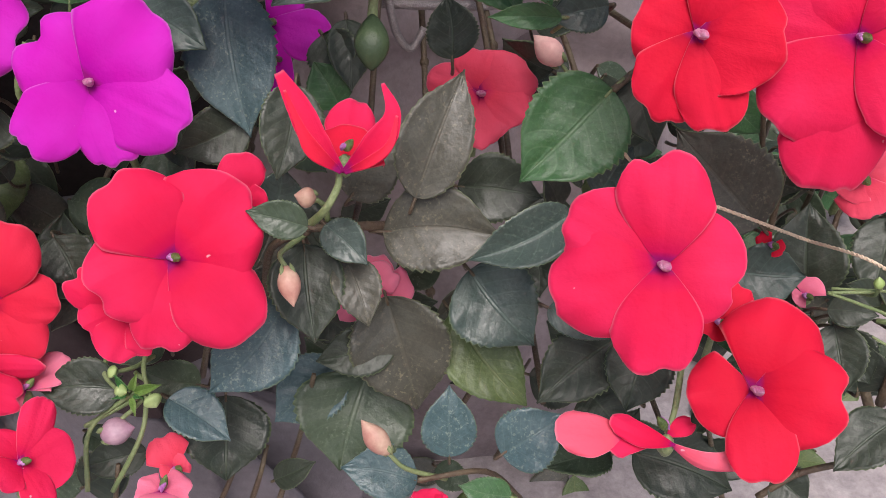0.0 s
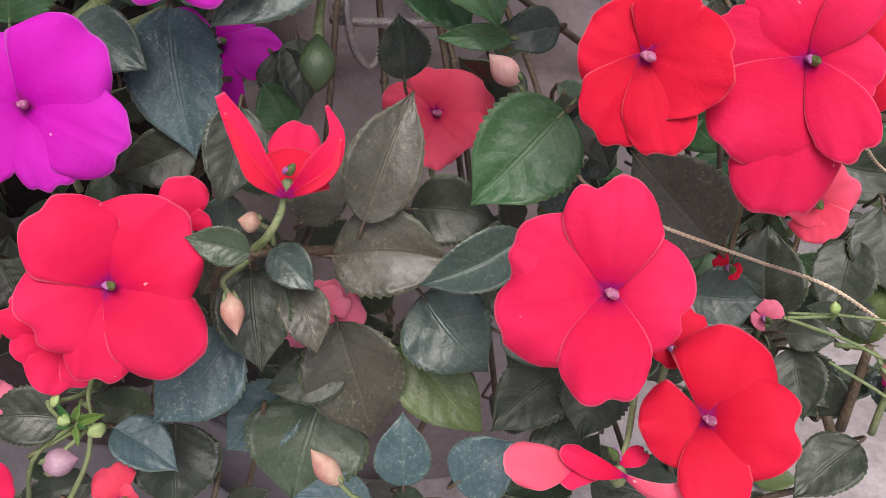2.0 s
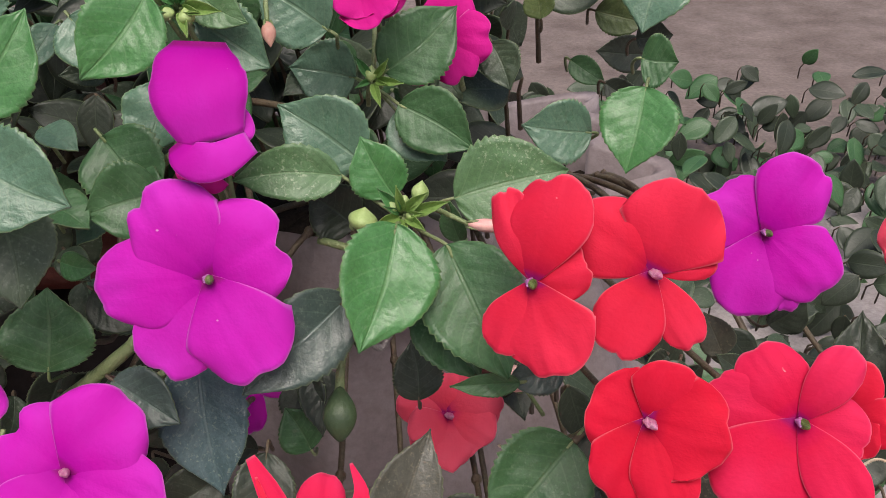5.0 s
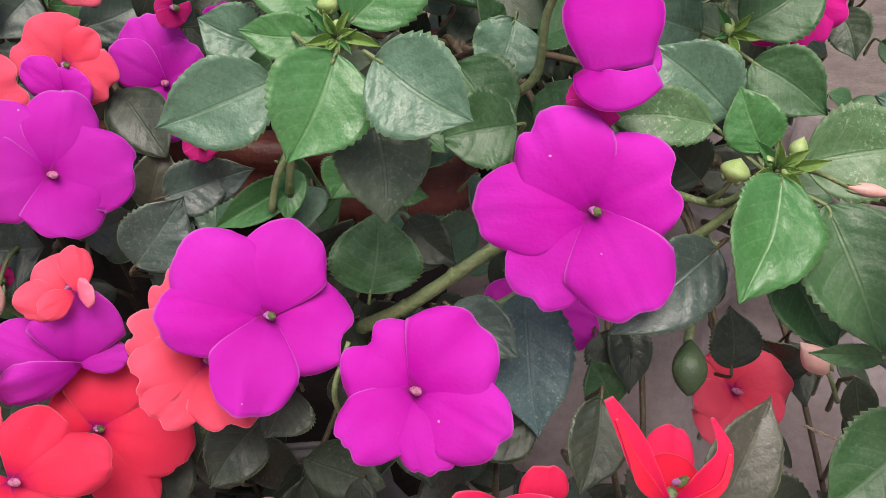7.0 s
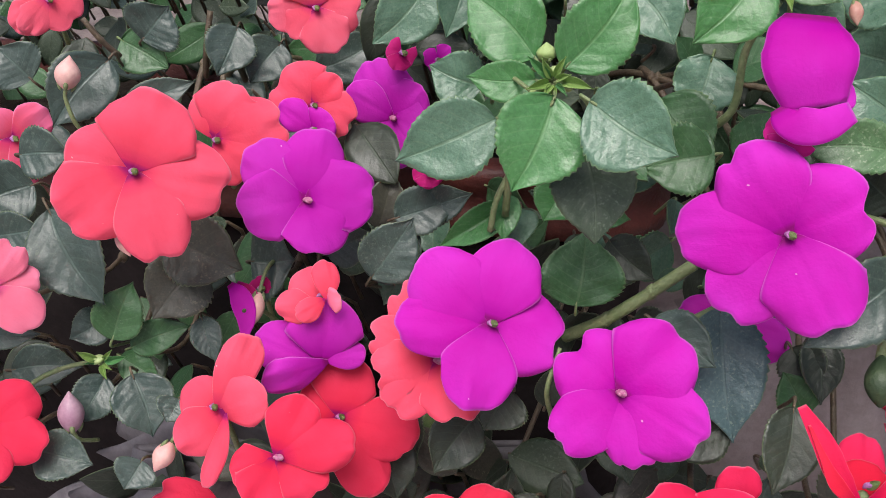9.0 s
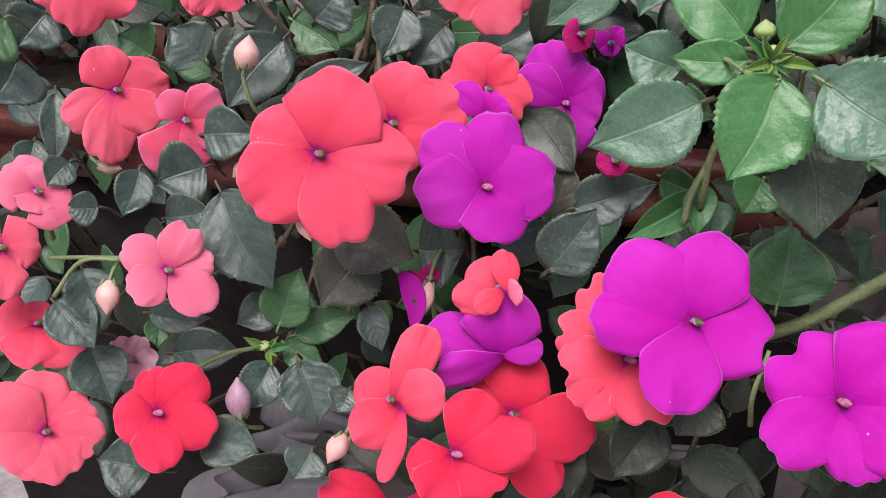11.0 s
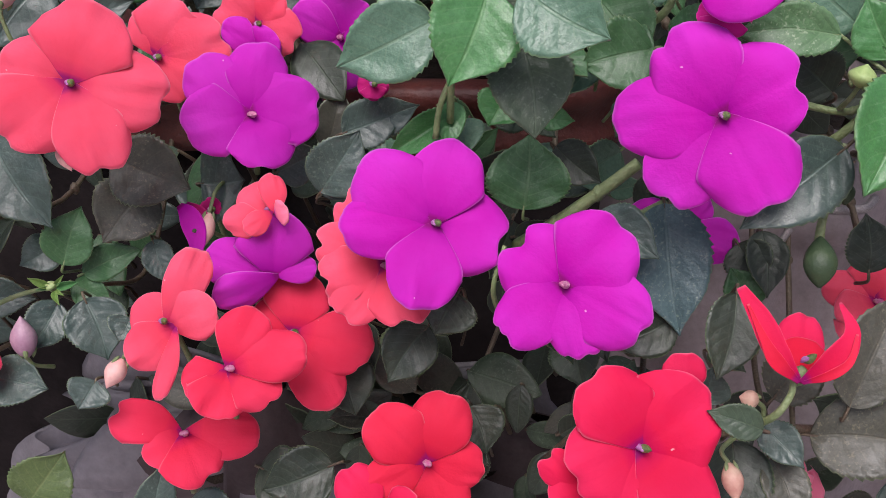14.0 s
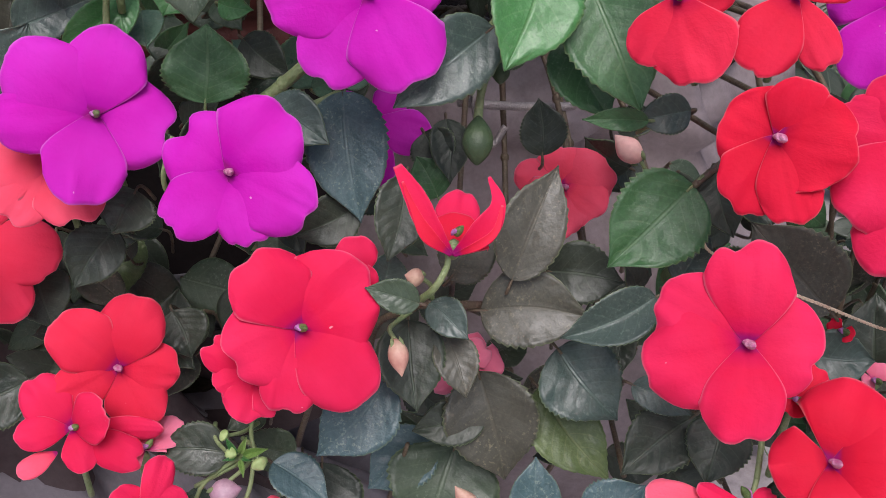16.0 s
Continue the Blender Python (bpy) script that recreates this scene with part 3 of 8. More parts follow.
def grow_sack(cx, cy, r, z0, z1, wide=1.45, cover=SACK, shade_band=None):
    """A soft grey planting sack with folds, a turned-down rim and soil inside."""
    root = new("planting_sack")
    root.location = (cx, cy, z0)
    parent_inverse[root.name] = Matrix.Translation(root.location).inverted()
    bm = bmesh.new()
    rows, cols = 40, 160
    ringz = []
    for i in range(rows + 1):
        s = i / rows
        z = z0 + (z1 - z0) * s
        row = []
        for j in range(cols):
            a = 2 * math.pi * j / cols
            fold = 0.010 * math.sin(9 * a + 3 * s) * s + 0.007 * math.sin(17 * a - 4 * s + 1) * s
            crease = 0.016 * noise.noise(Vector((3.5 * math.cos(a), 3.5 * math.sin(a), 5 * s)))
            belly = 0.03 * math.sin(math.pi * s) + (0.012 if s > 0.86 else 0.0)
            q = r + fold + crease + belly - 0.02 * s
            row.append(bm.verts.new((cx + q * wide * math.cos(a), cy + q * math.sin(a), z + 0.012 * math.sin(3 * a) * s)))
        ringz.append(row)
    ringz_co = [[v.co.copy() for v in row] for row in ringz]
    inner = [bm.verts.new((cx + (v.co.x - cx) * 0.95, cy + (v.co.y - cy) * 0.95, v.co.z - 0.004)) for v in ringz[-1]]
    deep = [bm.verts.new((cx + (v.co.x - cx) * 0.93, cy + (v.co.y - cy) * 0.93, v.co.z - 0.08)) for v in ringz[-1]]
    for a, b in zip([*ringz, inner], [*ringz[1:], inner, deep]):
        for k in range(cols):
            bm.faces.new((a[k], a[(k + 1) % cols], b[(k + 1) % cols], b[k]))
    bm.faces.new(ringz[0][::-1])
    link("sack", bm, cover, root, "creased grey plastic sack")
    if shade_band:
        # added band over part of the upper front, dark in place of shade, with an uneven hem
        first, last = shade_band
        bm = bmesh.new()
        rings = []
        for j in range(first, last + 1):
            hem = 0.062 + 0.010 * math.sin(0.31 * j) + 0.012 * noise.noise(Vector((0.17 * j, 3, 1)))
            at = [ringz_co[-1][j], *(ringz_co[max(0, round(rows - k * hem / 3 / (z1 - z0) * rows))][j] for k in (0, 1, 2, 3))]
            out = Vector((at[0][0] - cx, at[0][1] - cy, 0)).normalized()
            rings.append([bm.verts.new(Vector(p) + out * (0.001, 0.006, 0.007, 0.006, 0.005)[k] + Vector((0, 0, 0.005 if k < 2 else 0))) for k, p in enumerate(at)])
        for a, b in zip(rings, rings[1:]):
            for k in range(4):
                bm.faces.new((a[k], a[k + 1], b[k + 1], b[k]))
        link("shade_band", bm, SACK_SHADE, root, "dark added band in place of shade on the upper sack")
    bm = bmesh.new()
    rings = []
    for i in range(1, 9):
        rings.append([bm.verts.new((cx + r * wide * 0.93 * i / 8 * math.cos(a), cy + r * 0.93 * i / 8 * math.sin(a), z1 - 0.03 + 0.012 * noise.noise(Vector((cx + i * math.cos(a), i * math.sin(a), 2))))) for a in (2 * math.pi * k / 40 for k in range(40))])
    for a, b in zip(rings, rings[1:]):
        for k in range(40):
            bm.faces.new((a[k], a[(k + 1) % 40], b[(k + 1) % 40], b[k]))
    bm.faces.new(rings[0])
    link("soil", bm, SOIL, root)
    return tagged(root, "grey plastic planting sack with folds standing on concrete", "planter", "planting sacks")


grow_sack(-0.03, 0.54, 0.125, 0.10, 0.465)
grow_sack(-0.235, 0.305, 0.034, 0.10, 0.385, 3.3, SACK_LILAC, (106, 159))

red_plant = plant_root("bushy impatiens with rose and scarlet flowers and dark bronze leaves", (-0.02, 0.50, 0.436))
magenta_plant = plant_root("impatiens with bright magenta flowers and fresh green leaf rosettes", (-0.14, 0.43, 0.500))
coral_plant = plant_root("impatiens with coral, pink and purple flowers over dark leaves", (-0.32, 0.45, 0.500))
right_plant = plant_root("straggly impatiens with rose flowers, buds and dark leaves", (0.08, 0.53, 0.436))


# filler leaves, mostly dark kinds, so their colour carries some of the deep shade
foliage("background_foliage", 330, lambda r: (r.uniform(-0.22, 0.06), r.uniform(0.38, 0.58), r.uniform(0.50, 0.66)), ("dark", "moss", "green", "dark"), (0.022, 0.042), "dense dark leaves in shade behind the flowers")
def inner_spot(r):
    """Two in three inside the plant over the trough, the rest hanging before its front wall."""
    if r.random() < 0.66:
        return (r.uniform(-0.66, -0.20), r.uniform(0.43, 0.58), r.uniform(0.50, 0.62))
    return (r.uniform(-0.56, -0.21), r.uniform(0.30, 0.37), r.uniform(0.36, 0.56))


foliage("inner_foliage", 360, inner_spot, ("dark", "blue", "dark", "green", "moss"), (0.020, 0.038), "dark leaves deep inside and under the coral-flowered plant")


# dark filler leaves added to darken the gaps over the sack and low down
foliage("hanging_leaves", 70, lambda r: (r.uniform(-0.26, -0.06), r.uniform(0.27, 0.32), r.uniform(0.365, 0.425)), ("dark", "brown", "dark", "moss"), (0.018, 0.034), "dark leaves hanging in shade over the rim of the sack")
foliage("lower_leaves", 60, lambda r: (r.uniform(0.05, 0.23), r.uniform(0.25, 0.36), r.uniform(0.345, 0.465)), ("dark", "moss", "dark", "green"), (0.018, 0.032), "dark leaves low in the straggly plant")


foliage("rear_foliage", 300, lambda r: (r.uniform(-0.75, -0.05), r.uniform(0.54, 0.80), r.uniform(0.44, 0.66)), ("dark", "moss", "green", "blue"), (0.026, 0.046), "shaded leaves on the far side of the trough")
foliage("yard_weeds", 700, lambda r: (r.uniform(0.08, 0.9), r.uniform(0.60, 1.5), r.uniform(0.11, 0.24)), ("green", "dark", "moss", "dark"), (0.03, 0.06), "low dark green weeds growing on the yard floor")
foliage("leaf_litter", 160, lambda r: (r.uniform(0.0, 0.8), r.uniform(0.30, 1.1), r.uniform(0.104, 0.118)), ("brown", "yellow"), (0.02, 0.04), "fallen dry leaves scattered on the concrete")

# rose and scarlet blossoms of the middle plant
flower(red_plant, "rose", (-0.0700, 0.1866, 0.4718), (0.28, -0.75, 0.60), [(-109, 24.7, 17.2, 0.06), (-167, 22.1, 25.0, 0.08), (-58, 28.8, 23.2, 0.05), (27, 25.8, 31.2, 0.14), (114, 24.9, 23.7, 0.05)])
flower(red_plant, "rose", (-0.0829, 0.1830, 0.4575), (0.32, -0.81, 0.50), [(137, 17.1, 11.0), (-163, 12.9, 15.6), (-107, 14.4, 17.7), (-58, 14.5, 14.6)])
flower(red_plant, "rose", (0.0516, 0.1696, 0.4830), (-0.23, -0.76, 0.61), [(8, 19.0, 26.8, 0.13), (164, 25.2, 22.9, 0.04), (-155, 27.1, 25.0, 0.05), (95, 26.7, 21.5, 0.1), (-82, 25.8, 20.0, 0.08)], eye="white")
flower(red_plant, "red", (0.0777, 0.1606, 0.4499), (-0.23, -0.61, 0.76), [(-153, 16.0, 21.6, 0.02), (76, 23.5, 26.1, 0.06), (-72, 23.0, 16.4, 0.06), (9, 22.4, 24.5, 0.1)], eye="white")
flower(red_plant, "red", (0.0605, 0.2054, 0.5250), (-0.14, -0.90, 0.40), [(161, 15.3, 23.0, 0.04), (-115, 22.3, 19.2, 0.05), (63, 16.7, 16.9, 0.04), (-75, 23.8, 15.6, 0.06), (-12, 20.2, 25.5, 0.05)], eye="white", cup=0.10)
flower(right_plant, "rose", (0.0975, 0.2010, 0.5259), (-0.30, -0.83, 0.47), [(-89, 37.0, 22.8, 0.06), (172, 23.1, 16.4, 0.03), (128, 21.1, 17.0, 0.05), (-117, 27.9, 26.4, 0.03), (-8, 16.0, 17.5, 0.04), (63, 21.5, 11.0, 0.0), (-52, 25.0, 14.0, 0.08)])
flower(right_plant, "red", (0.1144, 0.2116, 0.5181), (-0.65, -0.66, 0.37), [(87, 16.0, 14.1), (8, 16.0, 12.9, 0), (-44, 12.5, 15.3)])
flower(right_plant, "coral", (0.1081, 0.2004, 0.4876), (-0.33, -0.87, 0.36), [(38, 11.2, 13.8), (-65, 11.3, 14.1, 0), (-121, 7.0, 11.5)])
flower(red_plant, "coral", (0.0130, 0.2984, 0.4582), (0.03, -0.82, 0.57), [(162, 19.2, 13.8, 0), (70, 16.6, 24.6), (19, 21.6, 24.6), (-39, 18.7, 24.8), (-98, 20.9, 23.7), (-147, 16.0, 17.7)], eye="white")
flower(red_plant, "scarlet", (0.0331, 0.2198, 0.5582), (-0.39, -0.83, 0.40), [(26, 15.0, 14.5), (118, 23.7, 10.6, 0.02), (82, 27.1, 19.5), (-105, 19.5, 13.5, 0), (-64, 24.1, 23.3)])
flower(red_plant, "scarlet", (0.0635, 0.2219, 0.5581), (-0.19, -0.89, 0.41), [(15, 15.7, 7.5, 0.02), (-59, 21.2, 10.9, 0.05), (142, 23.8, 21.1, 0.03), (66, 23.9, 26.8, 0.08), (-115, 22.9, 17.7, 0.03)], eye="white")
flower(red_plant, "rose", (-0.0571, 0.2174, 0.4667), (0.14, -0.96, 0.25), [(93, 15.1, 13.3, 0), (51, 7.0, 11.0, 0), (158, 6.0, 10.2)])
flower(red_plant, "pink", (-0.0243, 0.2266, 0.4283), (0.08, -0.98, 0.18), [(-27, 15.7, 19.6), (69, 11.8, 13.7), (-131, 14.8, 11.8), (36, 11.5, 12.0)])
flower(red_plant, "red", (0.0731, 0.1817, 0.4532), (-0.18, -0.67, 0.72), [(64, 12.2, 11.4), (-110, 4.9, 8.3)])
flower(red_plant, "red", (0.1003, 0.2237, 0.4469), (-0.28, -0.74, 0.62), [(155, 5.1, 5.7), (-17, 4.2, 5.7)])
flower(right_plant, "pink", (0.1166, 0.2256, 0.4246), (-0.28, -0.69, 0.67), [(78, 6.8, 10.3), (-141, 4.0, 6.8)])

# the cupped blossom on its upright stalk
blossom = flower(red_plant, "rose", (-0.0257, 0.2056, 0.4914), (0.10, -0.39, 0.92), [], stalk=0)
petal(blossom, "rose", (-0.0266, 0.2080, 0.4864), (0.13, 0.86, 0.50), (0.18, -0.52, 0.84), 0.0191, 0.0130, notch=0.0)
petal(blossom, "red", (-0.0263, 0.2040, 0.4861), (0.23, 0.84, 0.49), (0.22, -0.54, 0.81), 0.0139, 0.0192, notch=0.0, ripple=0.05)
ribbon_petal(blossom, "rose", [(-0.0264, 0.2033, 0.4868), (-0.0326, 0.2060, 0.4936), (-0.0373, 0.2118, 0.5010), (-0.0432, 0.2203, 0.5070)], [0.0018, 0.0068, 0.0065, 0.0027], (0.13, -0.84, 0.52))
ribbon_petal(blossom, "scarlet", [(-0.0267, 0.2025, 0.4875), (-0.0332, 0.2032, 0.4933), (-0.0370, 0.2073, 0.4985), (-0.0412, 0.2147, 0.5047)], [0.0012, 0.0044, 0.0024, 0.0007], (0.14, -0.84, 0.52))
ribbon_petal(blossom, "rose", [(-0.0259, 0.2033, 0.4868), (-0.0176, 0.2056, 0.4931), (-0.0131, 0.2108, 0.4997), (-0.0159, 0.2185, 0.5047)], [0.0018, 0.0077, 0.0044, 0.0009], (0.07, -0.85, 0.52))
ribbon_petal(blossom, "scarlet", [(-0.0254, 0.2024, 0.4874), (-0.0188, 0.2016, 0.4912), (-0.0137, 0.2043, 0.4946), (-0.0119, 0.2097, 0.5000)], [0.0009, 0.0027, 0.0021, 0.0007], (0.08, -0.84, 0.54))
stem(red_plant, [(-0.0276, 0.2066, 0.4862), (-0.0280, 0.2043, 0.4817), (-0.0317, 0.2021, 0.4755), (-0.0374, 0.2059, 0.4674)], 0.0009, 0.0012)

# a spent blossom seen from its edge
blossom = flower(red_plant, "rose", (0.0573, 0.1581, 0.4369), (-0.23, 0.16, 0.96), [], stalk=0)
petal(blossom, "salmon", (0.0473, 0.1569, 0.4374), (-0.98, -0.06, 0.20), (0.20, -0.38, 0.90), 0.0192, 0.0112, notch=0.0, bow=-0.05)
petal(blossom, "rose", (0.0588, 0.1547, 0.4360), (-0.91, 0.15, 0.38), (0.23, -0.58, 0.78), 0.0178, 0.0059, notch=0.0, bow=-0.06)
petal(blossom, "rose", (0.0558, 0.1563, 0.4349), (-0.96, -0.25, 0.15), (0.22, -0.29, 0.93), 0.0144, 0.0052, notch=0.0, bow=0.06)
petal(blossom, "red", (0.0492, 0.1593, 0.4356), (-0.97, 0.24, -0.06), (-0.15, -0.36, 0.92), 0.0171, 0.0031, notch=0.0)
petal(blossom, "rose", (0.0578, 0.1587, 0.4347), (0.82, 0.56, 0.02), (0.24, -0.37, 0.90), 0.0094, 0.0052)
petal(blossom, "salmon", (0.0580, 0.1563, 0.4349), (0.91, -0.42, 0.00), (-0.40, -0.87, 0.29), 0.0176, 0.0053, notch=0.0, bow=0.08)
stem(red_plant, [(0.0583, 0.1605, 0.4335), (0.0610, 0.1662, 0.4376), (0.0639, 0.1764, 0.4441)], 0.0008, 0.0009)

# magenta blossoms
flower(magenta_plant, "magenta", (-0.0956, 0.2252, 0.5012), (0.08, -0.80, 0.59), [(137, 22.5, 27.5, 0.15), (-71, 23.8, 17.5, 0.05), (-138, 25.4, 19.5, 0.06), (-29, 29.0, 24.0, 0.05), (45, 26.3, 29.0, 0.04)], eye="white")
flower(magenta_plant, "magenta", (-0.1386, 0.2363, 0.5151), (0.24, -0.82, 0.52), [(-25, 24.8, 28.5, 0.16), (179, 30.6, 20.7, 0.03), (135, 31.1, 25.8, 0.04), (68, 27.2, 25.1, 0.05), (-109, 28.6, 24.3, 0.02)])
flower(magenta_plant, "magenta", (-0.0509, 0.2390, 0.5529), (-0.10, -0.91, 0.41), [(-118, 29.9, 23.1, 0.06), (-171, 31.2, 24.0, 0.04), (32, 25.0, 29.2, 0.16), (124, 28.6, 26.6, 0.04), (-61, 30.2, 27.2, 0.08)])
flower(magenta_plant, "magenta", (-0.0593, 0.2968, 0.4868), (0.25, -0.87, 0.42), [(165, 20.4, 17.7, 0.02), (45, 15.0, 12.8, 0.02), (-25, 20.3, 13.4, 0.03), (-91, 25.1, 10.9, 0.04), (-29, 22.1, 17.4, 0.04)])
flower(magenta_plant, "magenta", (0.1180, 0.2872, 0.5348), (-0.23, -0.89, 0.39), [(149, 22.2, 28.1, 0.1), (-68, 26.8, 11.4, 0.03), (-104, 28.3, 25.1, 0.04), (-35, 27.7, 24.9, 0.08), (60, 27.3, 24.2, 0.07)])
blossom = flower(magenta_plant, "magenta", (-0.0482, 0.2593, 0.5861), (-0.03, -0.57, 0.82), [])
ribbon_petal(blossom, "magenta", [(-0.0501, 0.2624, 0.6104), (-0.0505, 0.2547, 0.6055), (-0.0493, 0.2491, 0.5977), (-0.0471, 0.2481, 0.5878)], [0.0138, 0.0240, 0.0249, 0.0160], (0.00, -0.96, 0.28), hollow=-0.25)
ribbon_petal(blossom, "magenta", [(-0.0571, 0.2496, 0.5869), (-0.0535, 0.2452, 0.5842), (-0.0458, 0.2432, 0.5843), (-0.0373, 0.2490, 0.5869)], [0.0046, 0.0096, 0.0102, 0.0062], (0.02, -0.93, 0.37), hollow=-0.2)
petal(blossom, "magenta", (-0.0475, 0.2525, 0.5903), (0.94, -0.11, -0.31), (-0.00, -0.94, 0.34), 0.0109, 0.0141)
flower(magenta_plant, "fuchsia", (-0.0512, 0.2556, 0.5779), (0.00, -0.85, 0.53), [(152, 8.4, 13.1), (43, 7.5, 12.8), (-106, 7.8, 13.2)])
flower(magenta_plant, "fuchsia", (-0.0095, 0.3079, 0.6149), (-0.13, -0.97, 0.20), [(149, 14.4, 19.3), (110, 17.4, 19.4), (53, 17.1, 21.6), (-0, 16.0, 19.4), (-59, 14.2, 19.5), (-124, 10.1, 16.4)], eye="white", cup=0.25)
flower(magenta_plant, "fuchsia", (0.0171, 0.3311, 0.5917), (-0.20, -0.95, 0.25), [(76, 16.5, 17.7), (-6, 16.7, 18.6), (-67, 16.8, 17.4), (-131, 20.1, 16.1)])
flower(magenta_plant, "purple", (0.0858, 0.3651, 0.6210), (-0.35, -0.92, 0.15), [(-144, 19.9, 25.6), (-80, 15.5, 23.5), (-3, 15.7, 26.1), (119, 17.9, 22.7)])
flower(coral_plant, "purple", (-0.2164, 0.2751, 0.5366), (0.43, -0.80, 0.41), [(125, 27.8, 22.7, 0.04), (69, 27.1, 22.7, 0.04), (-178, 24.9, 25.9, 0.06), (4, 26.2, 26.8, 0.06), (-79, 21.7, 24.9, 0.06)], eye="white")
flower(coral_plant, "purple", (-0.2029, 0.3445, 0.5460), (0.06, -0.95, 0.31), [(110, 26.2, 26.5, 0.03), (56, 17.9, 23.0, 0.03), (-21, 15.0, 21.5, 0), (-97, 21.9, 27.6, 0.03), (150, 22.1, 17.3, 0)], eye="white")
flower(coral_plant, "magenta", (-0.2263, 0.3120, 0.5509), (0.26, -0.91, 0.33), [(142, 16.3, 12.9, 0), (36, 8.9, 15.1, 0)])
blossom = flower(coral_plant, "purple", (-0.2123, 0.2491, 0.4798), (0.36, -0.39, 0.85), [])
petal(blossom, "purple", (-0.2060, 0.2496, 0.4830), (0.09, 0.33, 0.94), (0.40, -0.88, 0.27), 0.0240, 0.0274, notch=0.03)
petal(blossom, "purple", (-0.2082, 0.2484, 0.4836), (-0.96, -0.02, 0.27), (0.18, -0.79, 0.59), 0.0242, 0.0187, notch=0.0)
petal(blossom, "purple", (-0.2056, 0.2500, 0.4836), (0.88, 0.46, 0.04), (0.38, -0.77, 0.50), 0.0158, 0.0106, notch=0.0)
petal(blossom, "purple", (-0.2031, 0.2493, 0.4836), (-0.81, -0.58, -0.13), (0.58, -0.81, 0.02), 0.0248, 0.0145, notch=0.0)
blossom = flower(coral_plant, "deep", (-0.2425, 0.2682, 0.4912), (-0.22, -0.86, 0.46), [])
ribbon_petal(blossom, "magenta", [(-0.2492, 0.2678, 0.5016), (-0.2443, 0.2653, 0.4980), (-0.2414, 0.2625, 0.4907), (-0.2422, 0.2606, 0.4830)], [0.0026, 0.0083, 0.0078, 0.0030], (0.39, -0.79, 0.47))
ribbon_petal(blossom, "deep", [(-0.2472, 0.2696, 0.5014), (-0.2422, 0.2690, 0.4970), (-0.2404, 0.2661, 0.4901)], [0.0022, 0.0065, 0.0039], (0.38, -0.80, 0.47))
bud(coral_plant, (-0.2389, 0.2714, 0.4973), (-0.2399, 0.2627, 0.4855), 0.0035, "blush")
flower(coral_plant, "deep", (-0.2411, 0.2772, 0.4956), (0.31, -0.82, 0.48), [(114, 4.8, 8.2), (11, 4.5, 7.6)])
flower(coral_plant, "deep", (-0.1738, 0.2945, 0.5425), (0.12, -0.92, 0.37), [(-139, 6.3, 10.7), (11, 5.9, 10.0), (-87, 6.0, 9.8)])
flower(coral_plant, "deep", (-0.1981, 0.3457, 0.5739), (0.39, -0.88, 0.27), [(155, 6.3, 10.6), (-47, 6.5, 11.0), (-113, 7.8, 10.0)])
flower(coral_plant, "deep", (-0.2268, 0.4183, 0.5585), (0.21, -0.95, 0.24), [(147, 6.4, 10.9), (-40, 6.3, 10.4)])
flower(coral_plant, "magenta", (-0.1920, 0.3808, 0.5616), (0.15, -0.96, 0.26), [(161, 7.2, 8.5), (37, 7.8, 9.7), (-88, 6.0, 8.6)])
flower(magenta_plant, "magenta", (-0.1388, 0.3124, 0.5914), (0.27, -0.93, 0.26), [(107, 5.0, 7.5), (-76, 4.0, 6.8)])
flower(right_plant, "deep", (0.1560, 0.2075, 0.4358), (-0.03, -0.47, 0.88), [(161, 8.3, 14.2, 0), (106, 9.2, 15.5, 0), (-47, 7.1, 12.0), (-139, 7.9, 12.4), (-90, 8.6, 13.8)], cup=0.3)
flower(right_plant, "deep", (0.1678, 0.2084, 0.4032), (-0.42, -0.59, 0.69), [(91, 5.7, 8.1), (136, 10.6, 8.8), (-96, 8.0, 9.7), (164, 14.2, 8.2)])

# coral, pink and red blossoms of the plant in the trough
flower(coral_plant, "coral", (-0.2579, 0.2333, 0.5623), (0.42, -0.83, 0.36), [(152, 22.2, 26.5, 0.04), (-20, 31.3, 26.5, 0.06), (-145, 28.0, 28.5, 0.04), (62, 27.7, 31.5, 0.04), (-79, 31.5, 23.0, 0.08)])
flower(coral_plant, "coral", (-0.2516, 0.2788, 0.5572), (0.36, -0.87, 0.33), [(96, 17.3, 16.2), (54, 22.6, 29.3), (9, 27.1, 24.2), (-57, 18.9, 20.4)])
flower(coral_plant, "coral", (-0.2281, 0.3190, 0.5587), (0.26, -0.92, 0.30), [(129, 18.5, 28.1), (38, 15.3, 21.8), (-34, 18.2, 20.5)])
flower(coral_plant, "salmon", (-0.2373, 0.3535, 0.5903), (0.27, -0.94, 0.20), [(-179, 20.7, 17.8), (-12, 19.8, 22.1), (-120, 16.6, 20.8), (-71, 20.4, 21.7), (94, 14.4, 24.4)])
flower(coral_plant, "salmon", (-0.3747, 0.2825, 0.5630), (0.65, -0.72, 0.26), [(-154, 24.1, 17.1, 0.03), (8, 20.9, 21.7, 0.04), (-112, 29.9, 19.4, 0.04), (105, 18.3, 20.0, 0.03), (-58, 21.1, 18.8, 0.03)])
flower(coral_plant, "blush", (-0.3405, 0.2779, 0.5541), (0.60, -0.79, 0.14), [(121, 12.9, 14.5, 0.03), (-113, 25.1, 27.6, 0.04), (29, 17.1, 15.4, 0.03), (-61, 14.2, 15.1, 0.03)])
flower(coral_plant, "salmon", (-0.3951, 0.3042, 0.6030), (0.63, -0.76, 0.16), [(-164, 23.1, 21.5), (-115, 23.8, 21.5), (-43, 21.0, 23.5, 0)])
